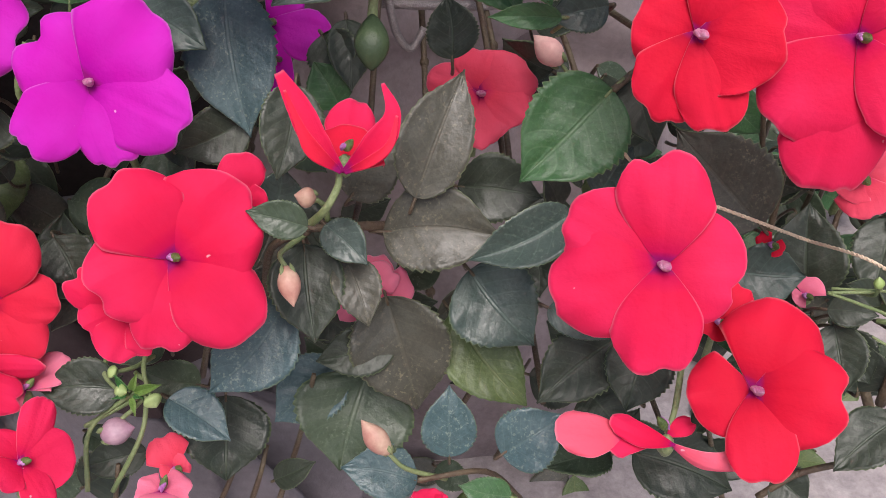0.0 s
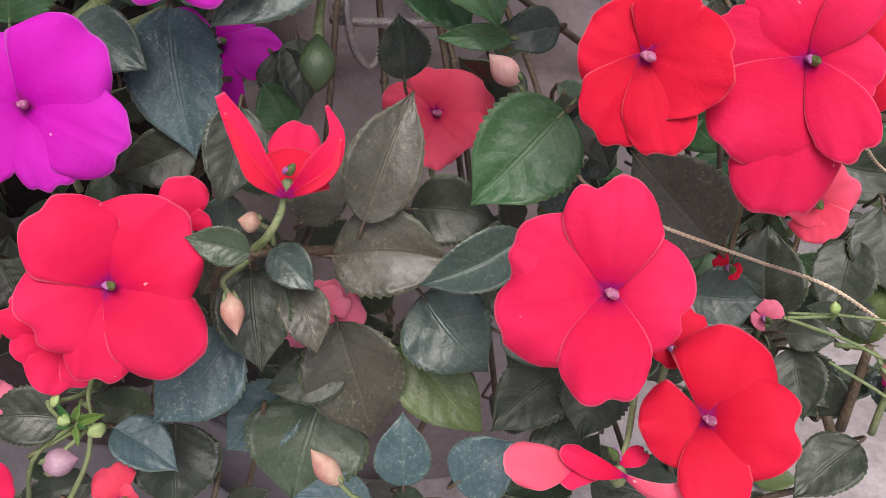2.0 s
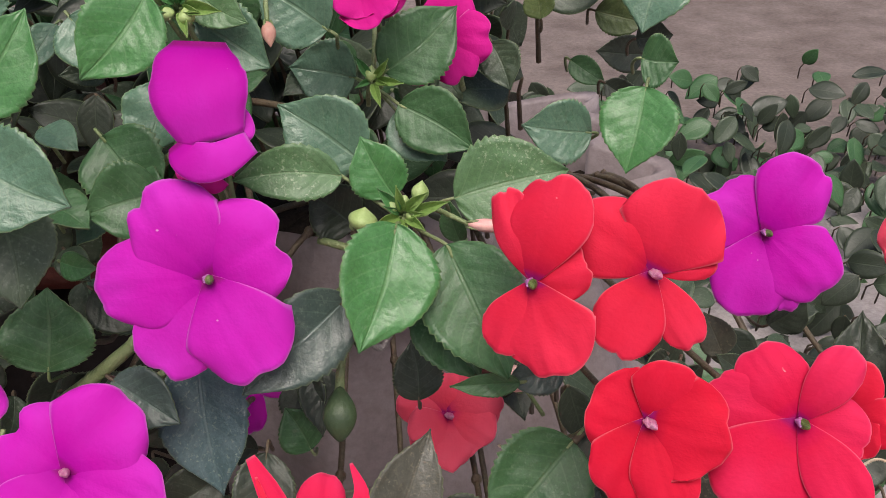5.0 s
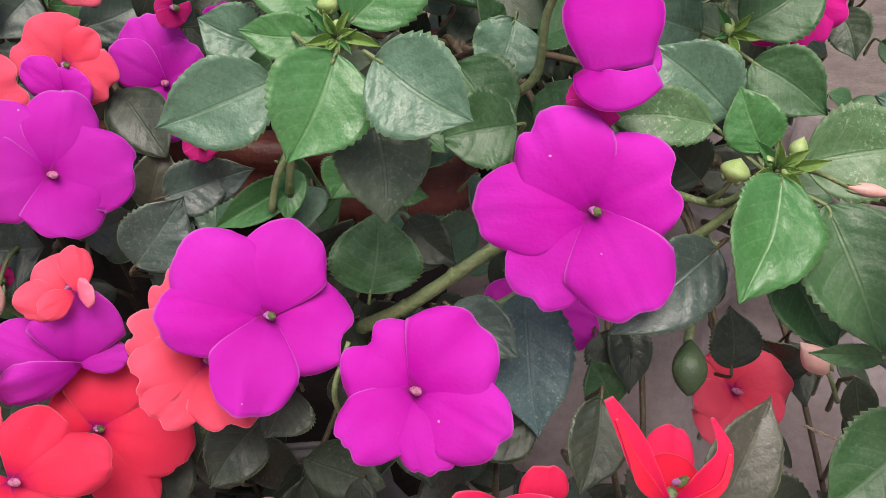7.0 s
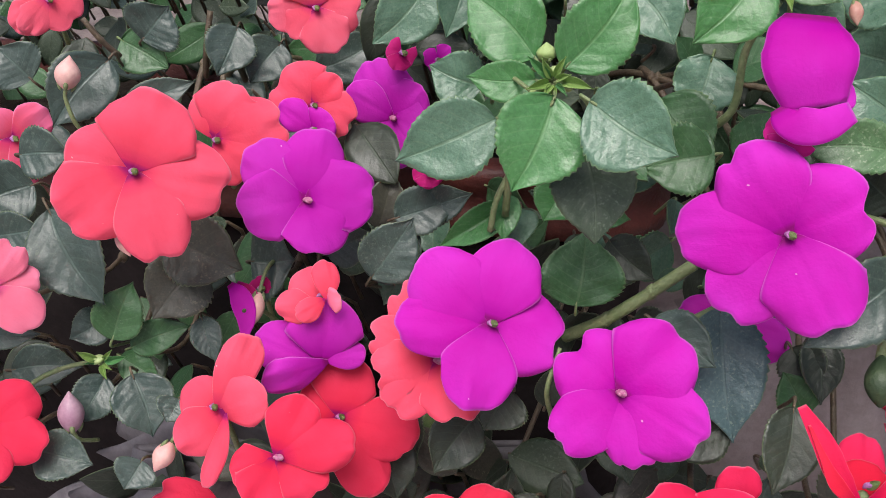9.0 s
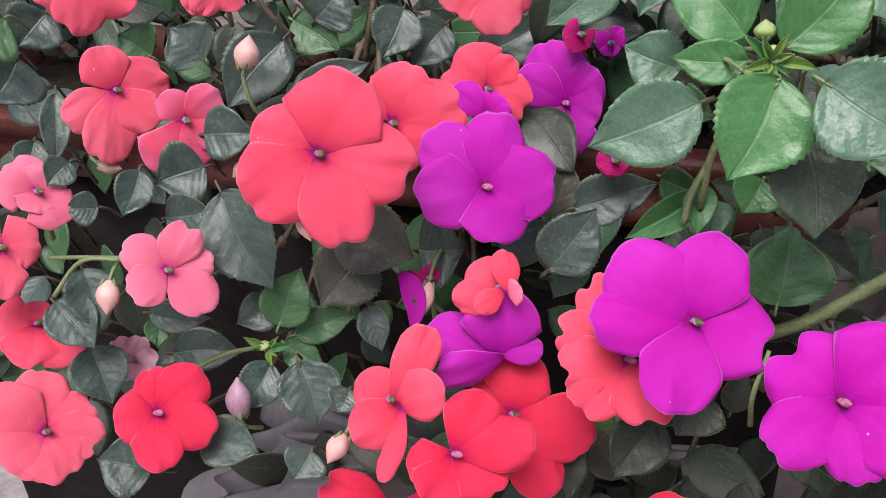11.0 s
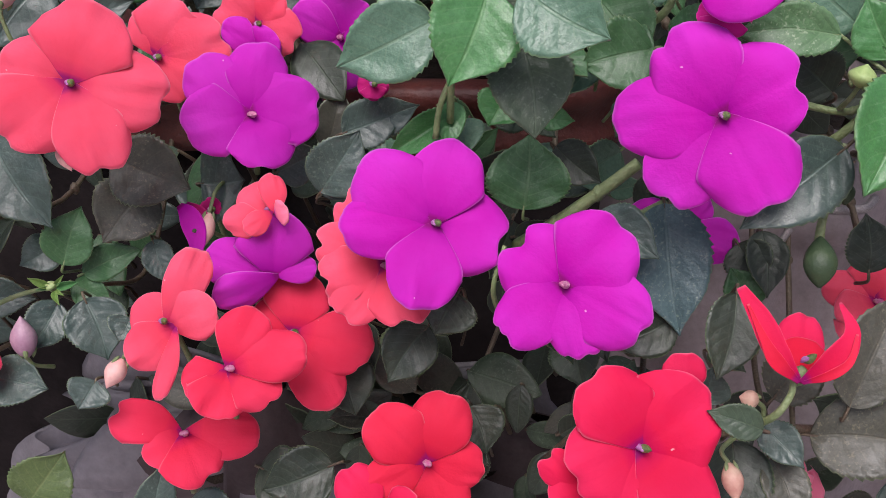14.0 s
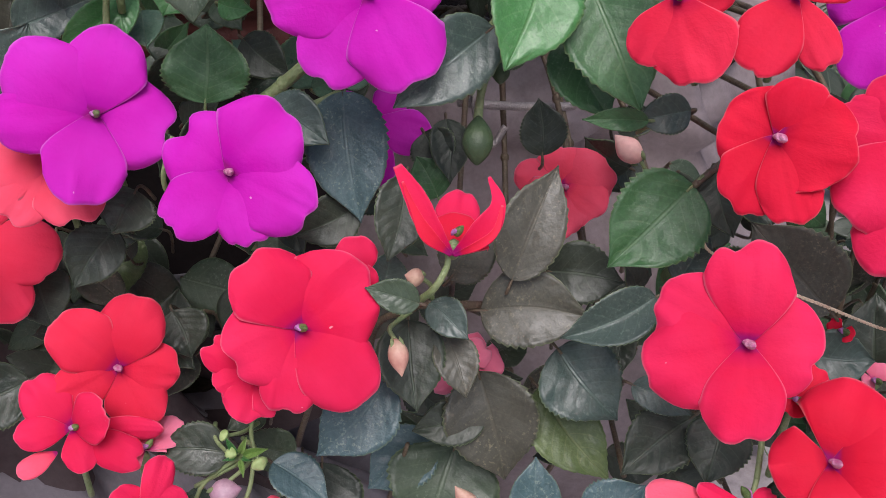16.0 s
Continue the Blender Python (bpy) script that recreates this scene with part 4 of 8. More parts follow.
flower(coral_plant, "salmon", (-0.3370, 0.3135, 0.6010), (0.52, -0.84, 0.17), [(-144, 18.4, 14.9, 0), (-134, 16.9, 12.9), (-45, 13.9, 19.3)])
flower(coral_plant, "pink", (-0.3799, 0.2336, 0.5384), (0.66, -0.66, 0.35), [(109, 14.5, 17.0), (155, 14.6, 16.7), (42, 10.4, 16.9), (-65, 16.0, 18.4), (-116, 8.7, 13.6)])
flower(coral_plant, "salmon", (-0.3867, 0.2164, 0.5225), (0.68, -0.62, 0.39), [(138, 13.6, 18.2), (3, 14.0, 19.7), (-75, 9.6, 16.3), (-112, 20.8, 20.8), (-164, 16.1, 18.2)])
flower(coral_plant, "pink", (-0.3201, 0.2241, 0.5170), (0.60, -0.67, 0.44), [(-2, 16.9, 12.5), (138, 17.2, 14.5, 0.02), (54, 18.7, 14.7), (-56, 21.3, 16.4), (-155, 15.7, 15.3)])
flower(coral_plant, "coral", (-0.3836, 0.2189, 0.4875), (0.59, -0.40, 0.70), [(163, 14.8, 24.9), (58, 9.4, 16.0, 0.05), (-53, 21.8, 24.2, 0), (-119, 18.0, 22.1)])
flower(coral_plant, "watermelon", (-0.3240, 0.2063, 0.4663), (0.58, -0.59, 0.56), [(79, 16.6, 14.6, 0.04), (22, 22.1, 20.0, 0.06), (180, 14.9, 20.7, 0.04), (-37, 22.6, 17.3, 0.05), (-104, 21.0, 17.3, 0.06)], eye="white")
flower(coral_plant, "salmon", (-0.3684, 0.1951, 0.4569), (0.62, -0.55, 0.56), [(82, 23.7, 21.3), (15, 19.5, 22.3), (-24, 21.1, 18.7), (-85, 19.9, 22.9), (-160, 18.5, 24.9), (125, 25.1, 21.3)])
flower(coral_plant, "mauve", (-0.3613, 0.2400, 0.4621), (0.57, -0.64, 0.52), [(123, 10.5, 10.0), (50, 10.0, 10.0), (-15, 10.5, 10.5), (-102, 9.5, 10.5), (175, 9.5, 9.0)], cup=0.5)
blossom = flower(coral_plant, "coral", (-0.2341, 0.2181, 0.4813), (0.26, -0.79, 0.56), [])
petal(blossom, "coral", (-0.2338, 0.2187, 0.4781), (0.29, 0.55, 0.78), (0.45, -0.80, 0.40), 0.0292, 0.0145, notch=0.03)
petal(blossom, "coral", (-0.2339, 0.2189, 0.4785), (0.88, 0.34, 0.35), (0.17, -0.89, 0.43), 0.0188, 0.0184, notch=0.05)
petal(blossom, "coral", (-0.2356, 0.2196, 0.4782), (-0.85, 0.32, 0.42), (0.16, -0.61, 0.78), 0.0146, 0.0172, notch=0.0)
petal(blossom, "coral", (-0.2306, 0.2180, 0.4800), (-0.69, -0.55, -0.47), (0.35, -0.83, 0.44), 0.0199, 0.0176, notch=0.05)
petal(blossom, "coral", (-0.2287, 0.2162, 0.4805), (-0.06, -0.68, -0.73), (-0.01, -0.73, 0.68), 0.0250, 0.0075, notch=0.0, bow=-0.06)
blossom = flower(coral_plant, "coral", (-0.2073, 0.2568, 0.5052), (0.34, -0.39, 0.86), [])
petal(blossom, "coral", (-0.2065, 0.2574, 0.5040), (-0.73, 0.29, 0.62), (0.24, -0.74, 0.63), 0.0144, 0.0185, notch=0.0)
petal(blossom, "coral", (-0.2063, 0.2542, 0.5043), (-0.95, -0.31, -0.01), (0.28, -0.84, 0.46), 0.0156, 0.0125, notch=0.0)
petal(blossom, "coral", (-0.2020, 0.2537, 0.5063), (-0.24, 0.54, 0.81), (0.37, -0.72, 0.59), 0.0156, 0.0096, notch=0.08)
petal(blossom, "pink", (-0.2021, 0.2521, 0.5076), (0.93, -0.06, 0.36), (-0.17, -0.94, 0.30), 0.0056, 0.0092, notch=0.0)
petal(blossom, "coral", (-0.2032, 0.2532, 0.5079), (-0.68, -0.66, -0.31), (0.49, -0.73, 0.49), 0.0121, 0.0084, notch=0.0)
flower(coral_plant, "coral", (-0.1584, 0.2389, 0.4965), (0.30, -0.80, 0.52), [(110, 28.6, 16.0), (147, 24.9, 16.1), (-134, 23.7, 18.9), (-176, 22.7, 18.0), (-70, 22.8, 22.6)], eye="white")
flower(coral_plant, "watermelon", (-0.2013, 0.2488, 0.4592), (0.38, -0.74, 0.56), [(131, 16.8, 16.1, 0.03), (-75, 32.4, 19.5, 0.02), (-27, 31.1, 24.6, 0.02), (71, 23.1, 24.1, 0.05)])
flower(coral_plant, "watermelon", (-0.2110, 0.2142, 0.4659), (0.44, -0.69, 0.58), [(-165, 16.4, 16.9, 0.03), (-115, 18.0, 21.7, 0.04), (-43, 20.0, 18.7, 0.04), (49, 22.6, 20.5, 0.03), (3, 27.7, 18.2, 0.04)], eye="white")
flower(coral_plant, "watermelon", (-0.2414, 0.2228, 0.4260), (0.46, -0.58, 0.68), [(142, 27.4, 16.9), (-177, 16.4, 21.9), (-22, 28.5, 19.1, 0), (-84, 21.4, 24.9)], eye="white")
flower(red_plant, "scarlet", (-0.1451, 0.2238, 0.4243), (0.20, -0.82, 0.53), [(-71, 24.0, 20.7, 0.04), (-10, 21.1, 18.2, 0.06), (-157, 23.8, 16.8, 0.03), (63, 26.2, 22.3, 0.03), (135, 26.3, 22.9, 0.03)], eye="white")
blossom = flower(red_plant, "rose", (-0.1570, 0.2050, 0.4121), (0.36, -0.57, 0.74), [])
petal(blossom, "rose", (-0.1586, 0.2067, 0.4113), (-0.69, 0.41, 0.59), (0.26, -0.63, 0.73), 0.0219, 0.0171, notch=0.06)
petal(blossom, "rose", (-0.1582, 0.2056, 0.4113), (-0.95, -0.31, 0.05), (0.27, -0.73, 0.63), 0.0174, 0.0114, notch=0.0)
petal(blossom, "rose", (-0.1566, 0.2046, 0.4133), (0.84, -0.15, 0.52), (-0.37, -0.86, 0.35), 0.0177, 0.0171, notch=0.05, ripple=0.2)
petal(blossom, "rose", (-0.1570, 0.2047, 0.4116), (0.37, -0.67, -0.64), (0.30, -0.56, 0.77), 0.0148, 0.0106, notch=0.0)
petal(blossom, "rose", (-0.1562, 0.2057, 0.4113), (0.85, -0.19, -0.49), (0.26, -0.67, 0.69), 0.0249, 0.0126, notch=0.05, ripple=0.2)
petal(blossom, "rose", (-0.1569, 0.2085, 0.4082), (0.99, 0.09, -0.12), (0.12, -0.95, 0.29), 0.0282, 0.0077, notch=0.0, bow=-0.08)
petal(blossom, "coral", (-0.1624, 0.2012, 0.4046), (-0.75, -0.62, -0.23), (0.16, -0.51, 0.85), 0.0139, 0.0078, notch=0.0)
flower(red_plant, "rose", (-0.1265, 0.1788, 0.3997), (0.56, -0.51, 0.66), [(104, 12.2, 12.4, 0.02), (37, 19.6, 10.0, 0), (-20, 15.6, 19.0, 0.03), (-91, 16.2, 9.6), (-170, 10.0, 13.3)])
flower(red_plant, "pink", (-0.0886, 0.1821, 0.3808), (0.28, 0.05, 0.96), [(75, 8.1, 13.8), (-81, 9.6, 16.2), (178, 8.1, 13.8)])
flower(red_plant, "coral", (-0.0905, 0.2009, 0.3690), (0.27, -0.60, 0.75), [(101, 12.8, 14.4), (29, 5.1, 8.7), (-151, 5.0, 8.6)])
flower(red_plant, "rose", (-0.0052, 0.1793, 0.3750), (0.02, -0.11, 0.99), [(124, 8.1, 9.5), (61, 7.6, 12.8), (-8, 8.0, 13.6)])
flower(red_plant, "pink", (-0.1360, 0.2095, 0.3983), (0.41, -0.21, 0.89), [(80, 10.3, 11.0), (9, 8.8, 13.2, 0), (-7, 16.6, 12.0, 0), (149, 7.7, 13.0)])

# far coral blossoms at the open side
flower(right_plant, "coral", (0.1927, 0.3156, 0.5131), (-0.47, -0.80, 0.38), [(-161, 17.2, 25.4), (114, 22.7, 19.0), (-91, 23.7, 22.5), (23, 12.7, 21.6), (-46, 20.6, 21.9)], eye="white")
flower(right_plant, "coral", (0.2017, 0.2873, 0.4659), (-0.48, -0.75, 0.45), [(136, 11.8, 14.6), (-91, 8.2, 13.9), (-104, 21.5, 13.2), (-67, 16.0, 14.3)])
flower(right_plant, "rose", (0.1858, 0.2293, 0.4337), (-0.47, -0.65, 0.60), [(174, 8.1, 13.7), (-100, 10.4, 13.1), (122, 12.9, 11.6)])
flower(right_plant, "red", (0.1715, 0.1897, 0.4117), (-0.45, -0.56, 0.70), [(-179, 11.4, 15.2), (128, 10.0, 14.3), (-137, 11.6, 14.3)])

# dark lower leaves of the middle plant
leaf(magenta_plant, "silver_sheen", (-0.0658, 0.2671, 0.5106), (-0.0582, 0.2399, 0.4760), (0.09, -0.77, 0.63), 0.0267)
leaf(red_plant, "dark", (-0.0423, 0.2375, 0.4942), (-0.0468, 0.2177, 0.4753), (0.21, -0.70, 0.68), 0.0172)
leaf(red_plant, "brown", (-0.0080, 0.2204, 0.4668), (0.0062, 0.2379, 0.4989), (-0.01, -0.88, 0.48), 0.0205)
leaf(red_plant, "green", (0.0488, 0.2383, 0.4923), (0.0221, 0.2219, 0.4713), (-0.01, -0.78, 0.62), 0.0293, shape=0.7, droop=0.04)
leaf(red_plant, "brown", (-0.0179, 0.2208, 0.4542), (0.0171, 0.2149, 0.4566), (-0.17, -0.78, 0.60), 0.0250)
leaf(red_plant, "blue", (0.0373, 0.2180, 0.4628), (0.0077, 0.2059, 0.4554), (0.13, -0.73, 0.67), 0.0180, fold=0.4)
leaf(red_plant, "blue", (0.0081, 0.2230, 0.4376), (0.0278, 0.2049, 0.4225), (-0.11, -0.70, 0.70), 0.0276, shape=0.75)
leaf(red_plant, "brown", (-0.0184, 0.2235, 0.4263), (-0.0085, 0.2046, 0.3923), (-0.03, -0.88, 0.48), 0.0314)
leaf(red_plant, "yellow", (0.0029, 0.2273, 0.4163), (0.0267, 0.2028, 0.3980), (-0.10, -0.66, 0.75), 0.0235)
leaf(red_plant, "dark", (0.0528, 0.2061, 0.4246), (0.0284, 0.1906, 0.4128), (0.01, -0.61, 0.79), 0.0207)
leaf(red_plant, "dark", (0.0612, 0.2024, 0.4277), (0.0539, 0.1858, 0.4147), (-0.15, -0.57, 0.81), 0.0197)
leaf(red_plant, "silver_sheen", (-0.0479, 0.2110, 0.4337), (-0.0701, 0.1909, 0.4161), (0.16, -0.75, 0.65), 0.0236)
leaf(red_plant, "silver_sheen", (-0.0353, 0.2297, 0.3896), (-0.0580, 0.2139, 0.3775), (0.11, -0.70, 0.71), 0.0229)
leaf(red_plant, "silver_sheen", (-0.0910, 0.2113, 0.3924), (-0.0696, 0.1998, 0.3858), (0.07, -0.39, 0.92), 0.0161)
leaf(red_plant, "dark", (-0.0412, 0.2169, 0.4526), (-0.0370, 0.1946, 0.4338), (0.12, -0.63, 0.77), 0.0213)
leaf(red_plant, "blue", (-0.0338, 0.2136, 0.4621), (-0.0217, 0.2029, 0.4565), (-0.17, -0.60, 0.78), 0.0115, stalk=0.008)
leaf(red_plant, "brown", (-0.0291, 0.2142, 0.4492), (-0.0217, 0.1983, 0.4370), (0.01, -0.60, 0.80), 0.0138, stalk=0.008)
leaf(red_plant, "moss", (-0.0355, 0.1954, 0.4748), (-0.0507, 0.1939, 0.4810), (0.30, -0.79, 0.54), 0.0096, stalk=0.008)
leaf(red_plant, "silver_sheen", (0.0020, 0.1949, 0.3826), (0.0019, 0.2050, 0.4036), (-0.01, -0.90, 0.43), 0.0169)
leaf(red_plant, "silver_sheen", (0.0177, 0.1823, 0.3988), (0.0353, 0.1863, 0.4120), (-0.31, -0.72, 0.62), 0.0188, shape=0.75)
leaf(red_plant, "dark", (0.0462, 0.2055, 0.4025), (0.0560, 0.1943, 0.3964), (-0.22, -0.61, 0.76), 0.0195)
leaf(red_plant, "silver_sheen", (-0.0090, 0.2016, 0.3614), (-0.0342, 0.2012, 0.3691), (0.23, -0.63, 0.74), 0.0183)
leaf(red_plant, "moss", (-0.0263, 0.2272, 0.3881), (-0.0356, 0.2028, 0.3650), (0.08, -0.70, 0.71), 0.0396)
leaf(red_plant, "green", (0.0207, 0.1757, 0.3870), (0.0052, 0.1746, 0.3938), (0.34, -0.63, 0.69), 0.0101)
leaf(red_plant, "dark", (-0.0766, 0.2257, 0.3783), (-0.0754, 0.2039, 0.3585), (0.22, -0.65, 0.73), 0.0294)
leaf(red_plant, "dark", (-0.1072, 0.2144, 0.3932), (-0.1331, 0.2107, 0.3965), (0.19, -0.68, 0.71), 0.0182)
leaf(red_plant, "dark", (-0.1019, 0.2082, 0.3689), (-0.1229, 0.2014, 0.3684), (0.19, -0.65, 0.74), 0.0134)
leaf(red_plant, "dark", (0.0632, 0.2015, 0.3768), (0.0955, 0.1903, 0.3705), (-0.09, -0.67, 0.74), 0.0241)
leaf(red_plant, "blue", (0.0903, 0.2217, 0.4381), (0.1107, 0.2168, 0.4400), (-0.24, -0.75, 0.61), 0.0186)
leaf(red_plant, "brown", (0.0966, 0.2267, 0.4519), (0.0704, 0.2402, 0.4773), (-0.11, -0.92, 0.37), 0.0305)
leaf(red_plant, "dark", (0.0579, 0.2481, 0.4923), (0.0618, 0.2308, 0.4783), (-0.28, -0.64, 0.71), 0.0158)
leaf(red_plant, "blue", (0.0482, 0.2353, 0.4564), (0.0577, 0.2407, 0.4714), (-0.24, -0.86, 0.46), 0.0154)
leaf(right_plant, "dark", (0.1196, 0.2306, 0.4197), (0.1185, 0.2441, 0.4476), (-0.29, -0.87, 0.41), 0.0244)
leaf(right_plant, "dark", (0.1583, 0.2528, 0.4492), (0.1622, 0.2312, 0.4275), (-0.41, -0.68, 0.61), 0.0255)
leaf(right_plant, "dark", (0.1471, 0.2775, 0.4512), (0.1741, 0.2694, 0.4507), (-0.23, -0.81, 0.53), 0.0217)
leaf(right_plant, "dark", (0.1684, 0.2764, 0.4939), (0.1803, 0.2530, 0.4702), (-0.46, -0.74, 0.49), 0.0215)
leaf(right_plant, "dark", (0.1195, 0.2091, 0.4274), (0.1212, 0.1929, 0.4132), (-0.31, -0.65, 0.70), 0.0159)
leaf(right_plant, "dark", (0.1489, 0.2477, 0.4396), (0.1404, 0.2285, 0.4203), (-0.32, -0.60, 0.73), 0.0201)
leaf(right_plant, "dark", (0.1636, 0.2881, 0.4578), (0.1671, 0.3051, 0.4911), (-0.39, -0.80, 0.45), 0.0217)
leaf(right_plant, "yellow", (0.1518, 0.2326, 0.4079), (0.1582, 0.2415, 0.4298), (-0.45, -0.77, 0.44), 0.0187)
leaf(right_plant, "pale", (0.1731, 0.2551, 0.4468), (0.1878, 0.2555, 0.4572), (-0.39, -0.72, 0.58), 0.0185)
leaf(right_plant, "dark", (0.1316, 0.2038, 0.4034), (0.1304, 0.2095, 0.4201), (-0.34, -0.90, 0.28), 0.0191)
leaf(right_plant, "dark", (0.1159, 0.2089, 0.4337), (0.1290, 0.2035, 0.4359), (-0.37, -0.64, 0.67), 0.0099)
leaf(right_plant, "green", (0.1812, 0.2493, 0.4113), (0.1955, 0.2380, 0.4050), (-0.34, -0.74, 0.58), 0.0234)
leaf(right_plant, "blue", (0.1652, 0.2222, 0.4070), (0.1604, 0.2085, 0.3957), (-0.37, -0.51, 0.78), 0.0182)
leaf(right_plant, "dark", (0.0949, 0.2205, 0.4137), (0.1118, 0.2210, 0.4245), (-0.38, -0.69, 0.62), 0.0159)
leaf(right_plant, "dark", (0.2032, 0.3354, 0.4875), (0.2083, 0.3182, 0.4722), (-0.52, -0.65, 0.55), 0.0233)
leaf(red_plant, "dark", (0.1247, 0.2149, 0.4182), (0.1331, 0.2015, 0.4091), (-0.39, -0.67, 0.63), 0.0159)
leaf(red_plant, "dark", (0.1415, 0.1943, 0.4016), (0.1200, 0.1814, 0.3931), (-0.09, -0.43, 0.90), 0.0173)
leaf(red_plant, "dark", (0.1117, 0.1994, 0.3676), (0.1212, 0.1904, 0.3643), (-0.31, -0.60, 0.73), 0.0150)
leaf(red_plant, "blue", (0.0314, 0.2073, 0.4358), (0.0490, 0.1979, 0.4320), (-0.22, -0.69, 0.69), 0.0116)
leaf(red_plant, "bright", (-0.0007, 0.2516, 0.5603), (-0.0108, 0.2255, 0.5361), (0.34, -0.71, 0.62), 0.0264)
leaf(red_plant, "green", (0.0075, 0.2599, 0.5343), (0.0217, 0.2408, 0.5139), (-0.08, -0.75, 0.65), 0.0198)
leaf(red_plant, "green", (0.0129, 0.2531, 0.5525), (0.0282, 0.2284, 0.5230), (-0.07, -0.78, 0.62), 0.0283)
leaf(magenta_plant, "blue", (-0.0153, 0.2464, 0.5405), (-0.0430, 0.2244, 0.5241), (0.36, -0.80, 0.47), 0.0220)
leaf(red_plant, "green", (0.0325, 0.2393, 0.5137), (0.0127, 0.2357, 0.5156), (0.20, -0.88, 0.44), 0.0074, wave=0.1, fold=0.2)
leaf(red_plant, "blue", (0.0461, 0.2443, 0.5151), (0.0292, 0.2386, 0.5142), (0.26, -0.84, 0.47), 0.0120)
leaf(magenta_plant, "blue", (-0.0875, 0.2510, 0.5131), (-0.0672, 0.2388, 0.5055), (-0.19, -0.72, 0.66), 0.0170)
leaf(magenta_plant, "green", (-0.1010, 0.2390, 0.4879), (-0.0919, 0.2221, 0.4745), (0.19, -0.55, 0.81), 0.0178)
leaf(magenta_plant, "dark", (-0.0600, 0.2499, 0.4760), (-0.0812, 0.2393, 0.4704), (0.28, -0.81, 0.51), 0.0171)
leaf(magenta_plant, "dark", (-0.1485, 0.2528, 0.4633), (-0.1606, 0.2363, 0.4485), (0.33, -0.75, 0.57), 0.0197)
leaf(magenta_plant, "dark", (-0.0316, 0.2834, 0.4934), (-0.0293, 0.2650, 0.4780), (0.06, -0.64, 0.77), 0.0141)
leaf(magenta_plant, "green", (-0.0340, 0.2676, 0.4700), (-0.0417, 0.2722, 0.4839), (0.17, -0.91, 0.39), 0.0153)
leaf(magenta_plant, "dark", (0.0029, 0.2716, 0.4852), (0.0011, 0.2797, 0.5036), (-0.01, -0.92, 0.40), 0.0160)
leaf(red_plant, "yellow", (0.0477, 0.2505, 0.4447), (0.0533, 0.2515, 0.4540), (-0.35, -0.89, 0.30), 0.0092)
leaf(red_plant, "blue", (-0.0502, 0.2279, 0.4575), (-0.0476, 0.2310, 0.4696), (0.11, -0.97, 0.23), 0.0134)
leaf(red_plant, "brown", (-0.0283, 0.2328, 0.4582), (-0.0134, 0.2402, 0.4758), (-0.04, -0.91, 0.42), 0.0187)
leaf(red_plant, "dark", (0.0047, 0.2478, 0.4522), (0.0315, 0.2414, 0.4521), (-0.19, -0.80, 0.57), 0.0215)
leaf(red_plant, "dark", (-0.0154, 0.2185, 0.4125), (-0.0404, 0.2104, 0.4103), (0.16, -0.69, 0.70), 0.0162)
leaf(red_plant, "dark", (-0.1256, 0.2048, 0.3549), (-0.1081, 0.2089, 0.3682), (-0.16, -0.86, 0.48), 0.0176)

# light green shoots above
leaf(magenta_plant, "bright", (-0.1325, 0.2862, 0.5898), (-0.1570, 0.2909, 0.6111), (0.14, -0.92, 0.36), 0.0248, stalk=0.010)
leaf(magenta_plant, "bright", (-0.1204, 0.2711, 0.5904), (-0.1004, 0.2798, 0.6168), (0.15, -0.97, 0.21), 0.0229, stalk=0.010)
leaf(magenta_plant, "gloss", (-0.1095, 0.2456, 0.5883), (-0.0836, 0.2366, 0.5764), (-0.09, -0.88, 0.47), 0.0261, stalk=0.010)
leaf(magenta_plant, "bright", (-0.1208, 0.2533, 0.5868), (-0.1311, 0.2369, 0.5618), (0.27, -0.85, 0.45), 0.0279, stalk=0.010)
leaf(magenta_plant, "gloss", (-0.1436, 0.2744, 0.5716), (-0.1767, 0.2627, 0.5587), (0.21, -0.93, 0.31), 0.0259, stalk=0.010)
leaf(magenta_plant, "bright", (-0.1307, 0.2772, 0.5846), (-0.1530, 0.2728, 0.5864), (0.21, -0.93, 0.30), 0.0133, stalk=0.010)
leaf(magenta_plant, "gloss", (-0.1523, 0.2937, 0.5767), (-0.1706, 0.2912, 0.5846), (0.26, -0.92, 0.31), 0.0196)
leaf(magenta_plant, "gloss", (-0.1244, 0.3012, 0.6070), (-0.1256, 0.3052, 0.6285), (0.24, -0.95, 0.19), 0.0241)
leaf(magenta_plant, "gloss", (-0.1899, 0.3649, 0.5992), (-0.2110, 0.3488, 0.5765), (0.40, -0.88, 0.25), 0.0249)
leaf(magenta_plant, "gloss", (-0.1639, 0.3231, 0.6144), (-0.1679, 0.3072, 0.5911), (0.40, -0.79, 0.47), 0.0180)
leaf(magenta_plant, "moss", (-0.1133, 0.2627, 0.5684), (-0.1065, 0.2452, 0.5426), (0.09, -0.81, 0.57), 0.0257)
leaf(magenta_plant, "gloss", (-0.1014, 0.3166, 0.6059), (-0.0879, 0.3049, 0.5911), (-0.10, -0.82, 0.56), 0.0205)
leaf(magenta_plant, "gloss", (-0.0745, 0.3129, 0.5842), (-0.0810, 0.2990, 0.5656), (0.17, -0.82, 0.55), 0.0218, wave=0.1)
leaf(magenta_plant, "bright", (-0.0639, 0.2717, 0.6212), (-0.0810, 0.2578, 0.6032), (0.25, -0.87, 0.43), 0.0217)
leaf(magenta_plant, "gloss", (-0.0723, 0.3213, 0.6227), (-0.0910, 0.3111, 0.6131), (0.33, -0.89, 0.31), 0.0231)
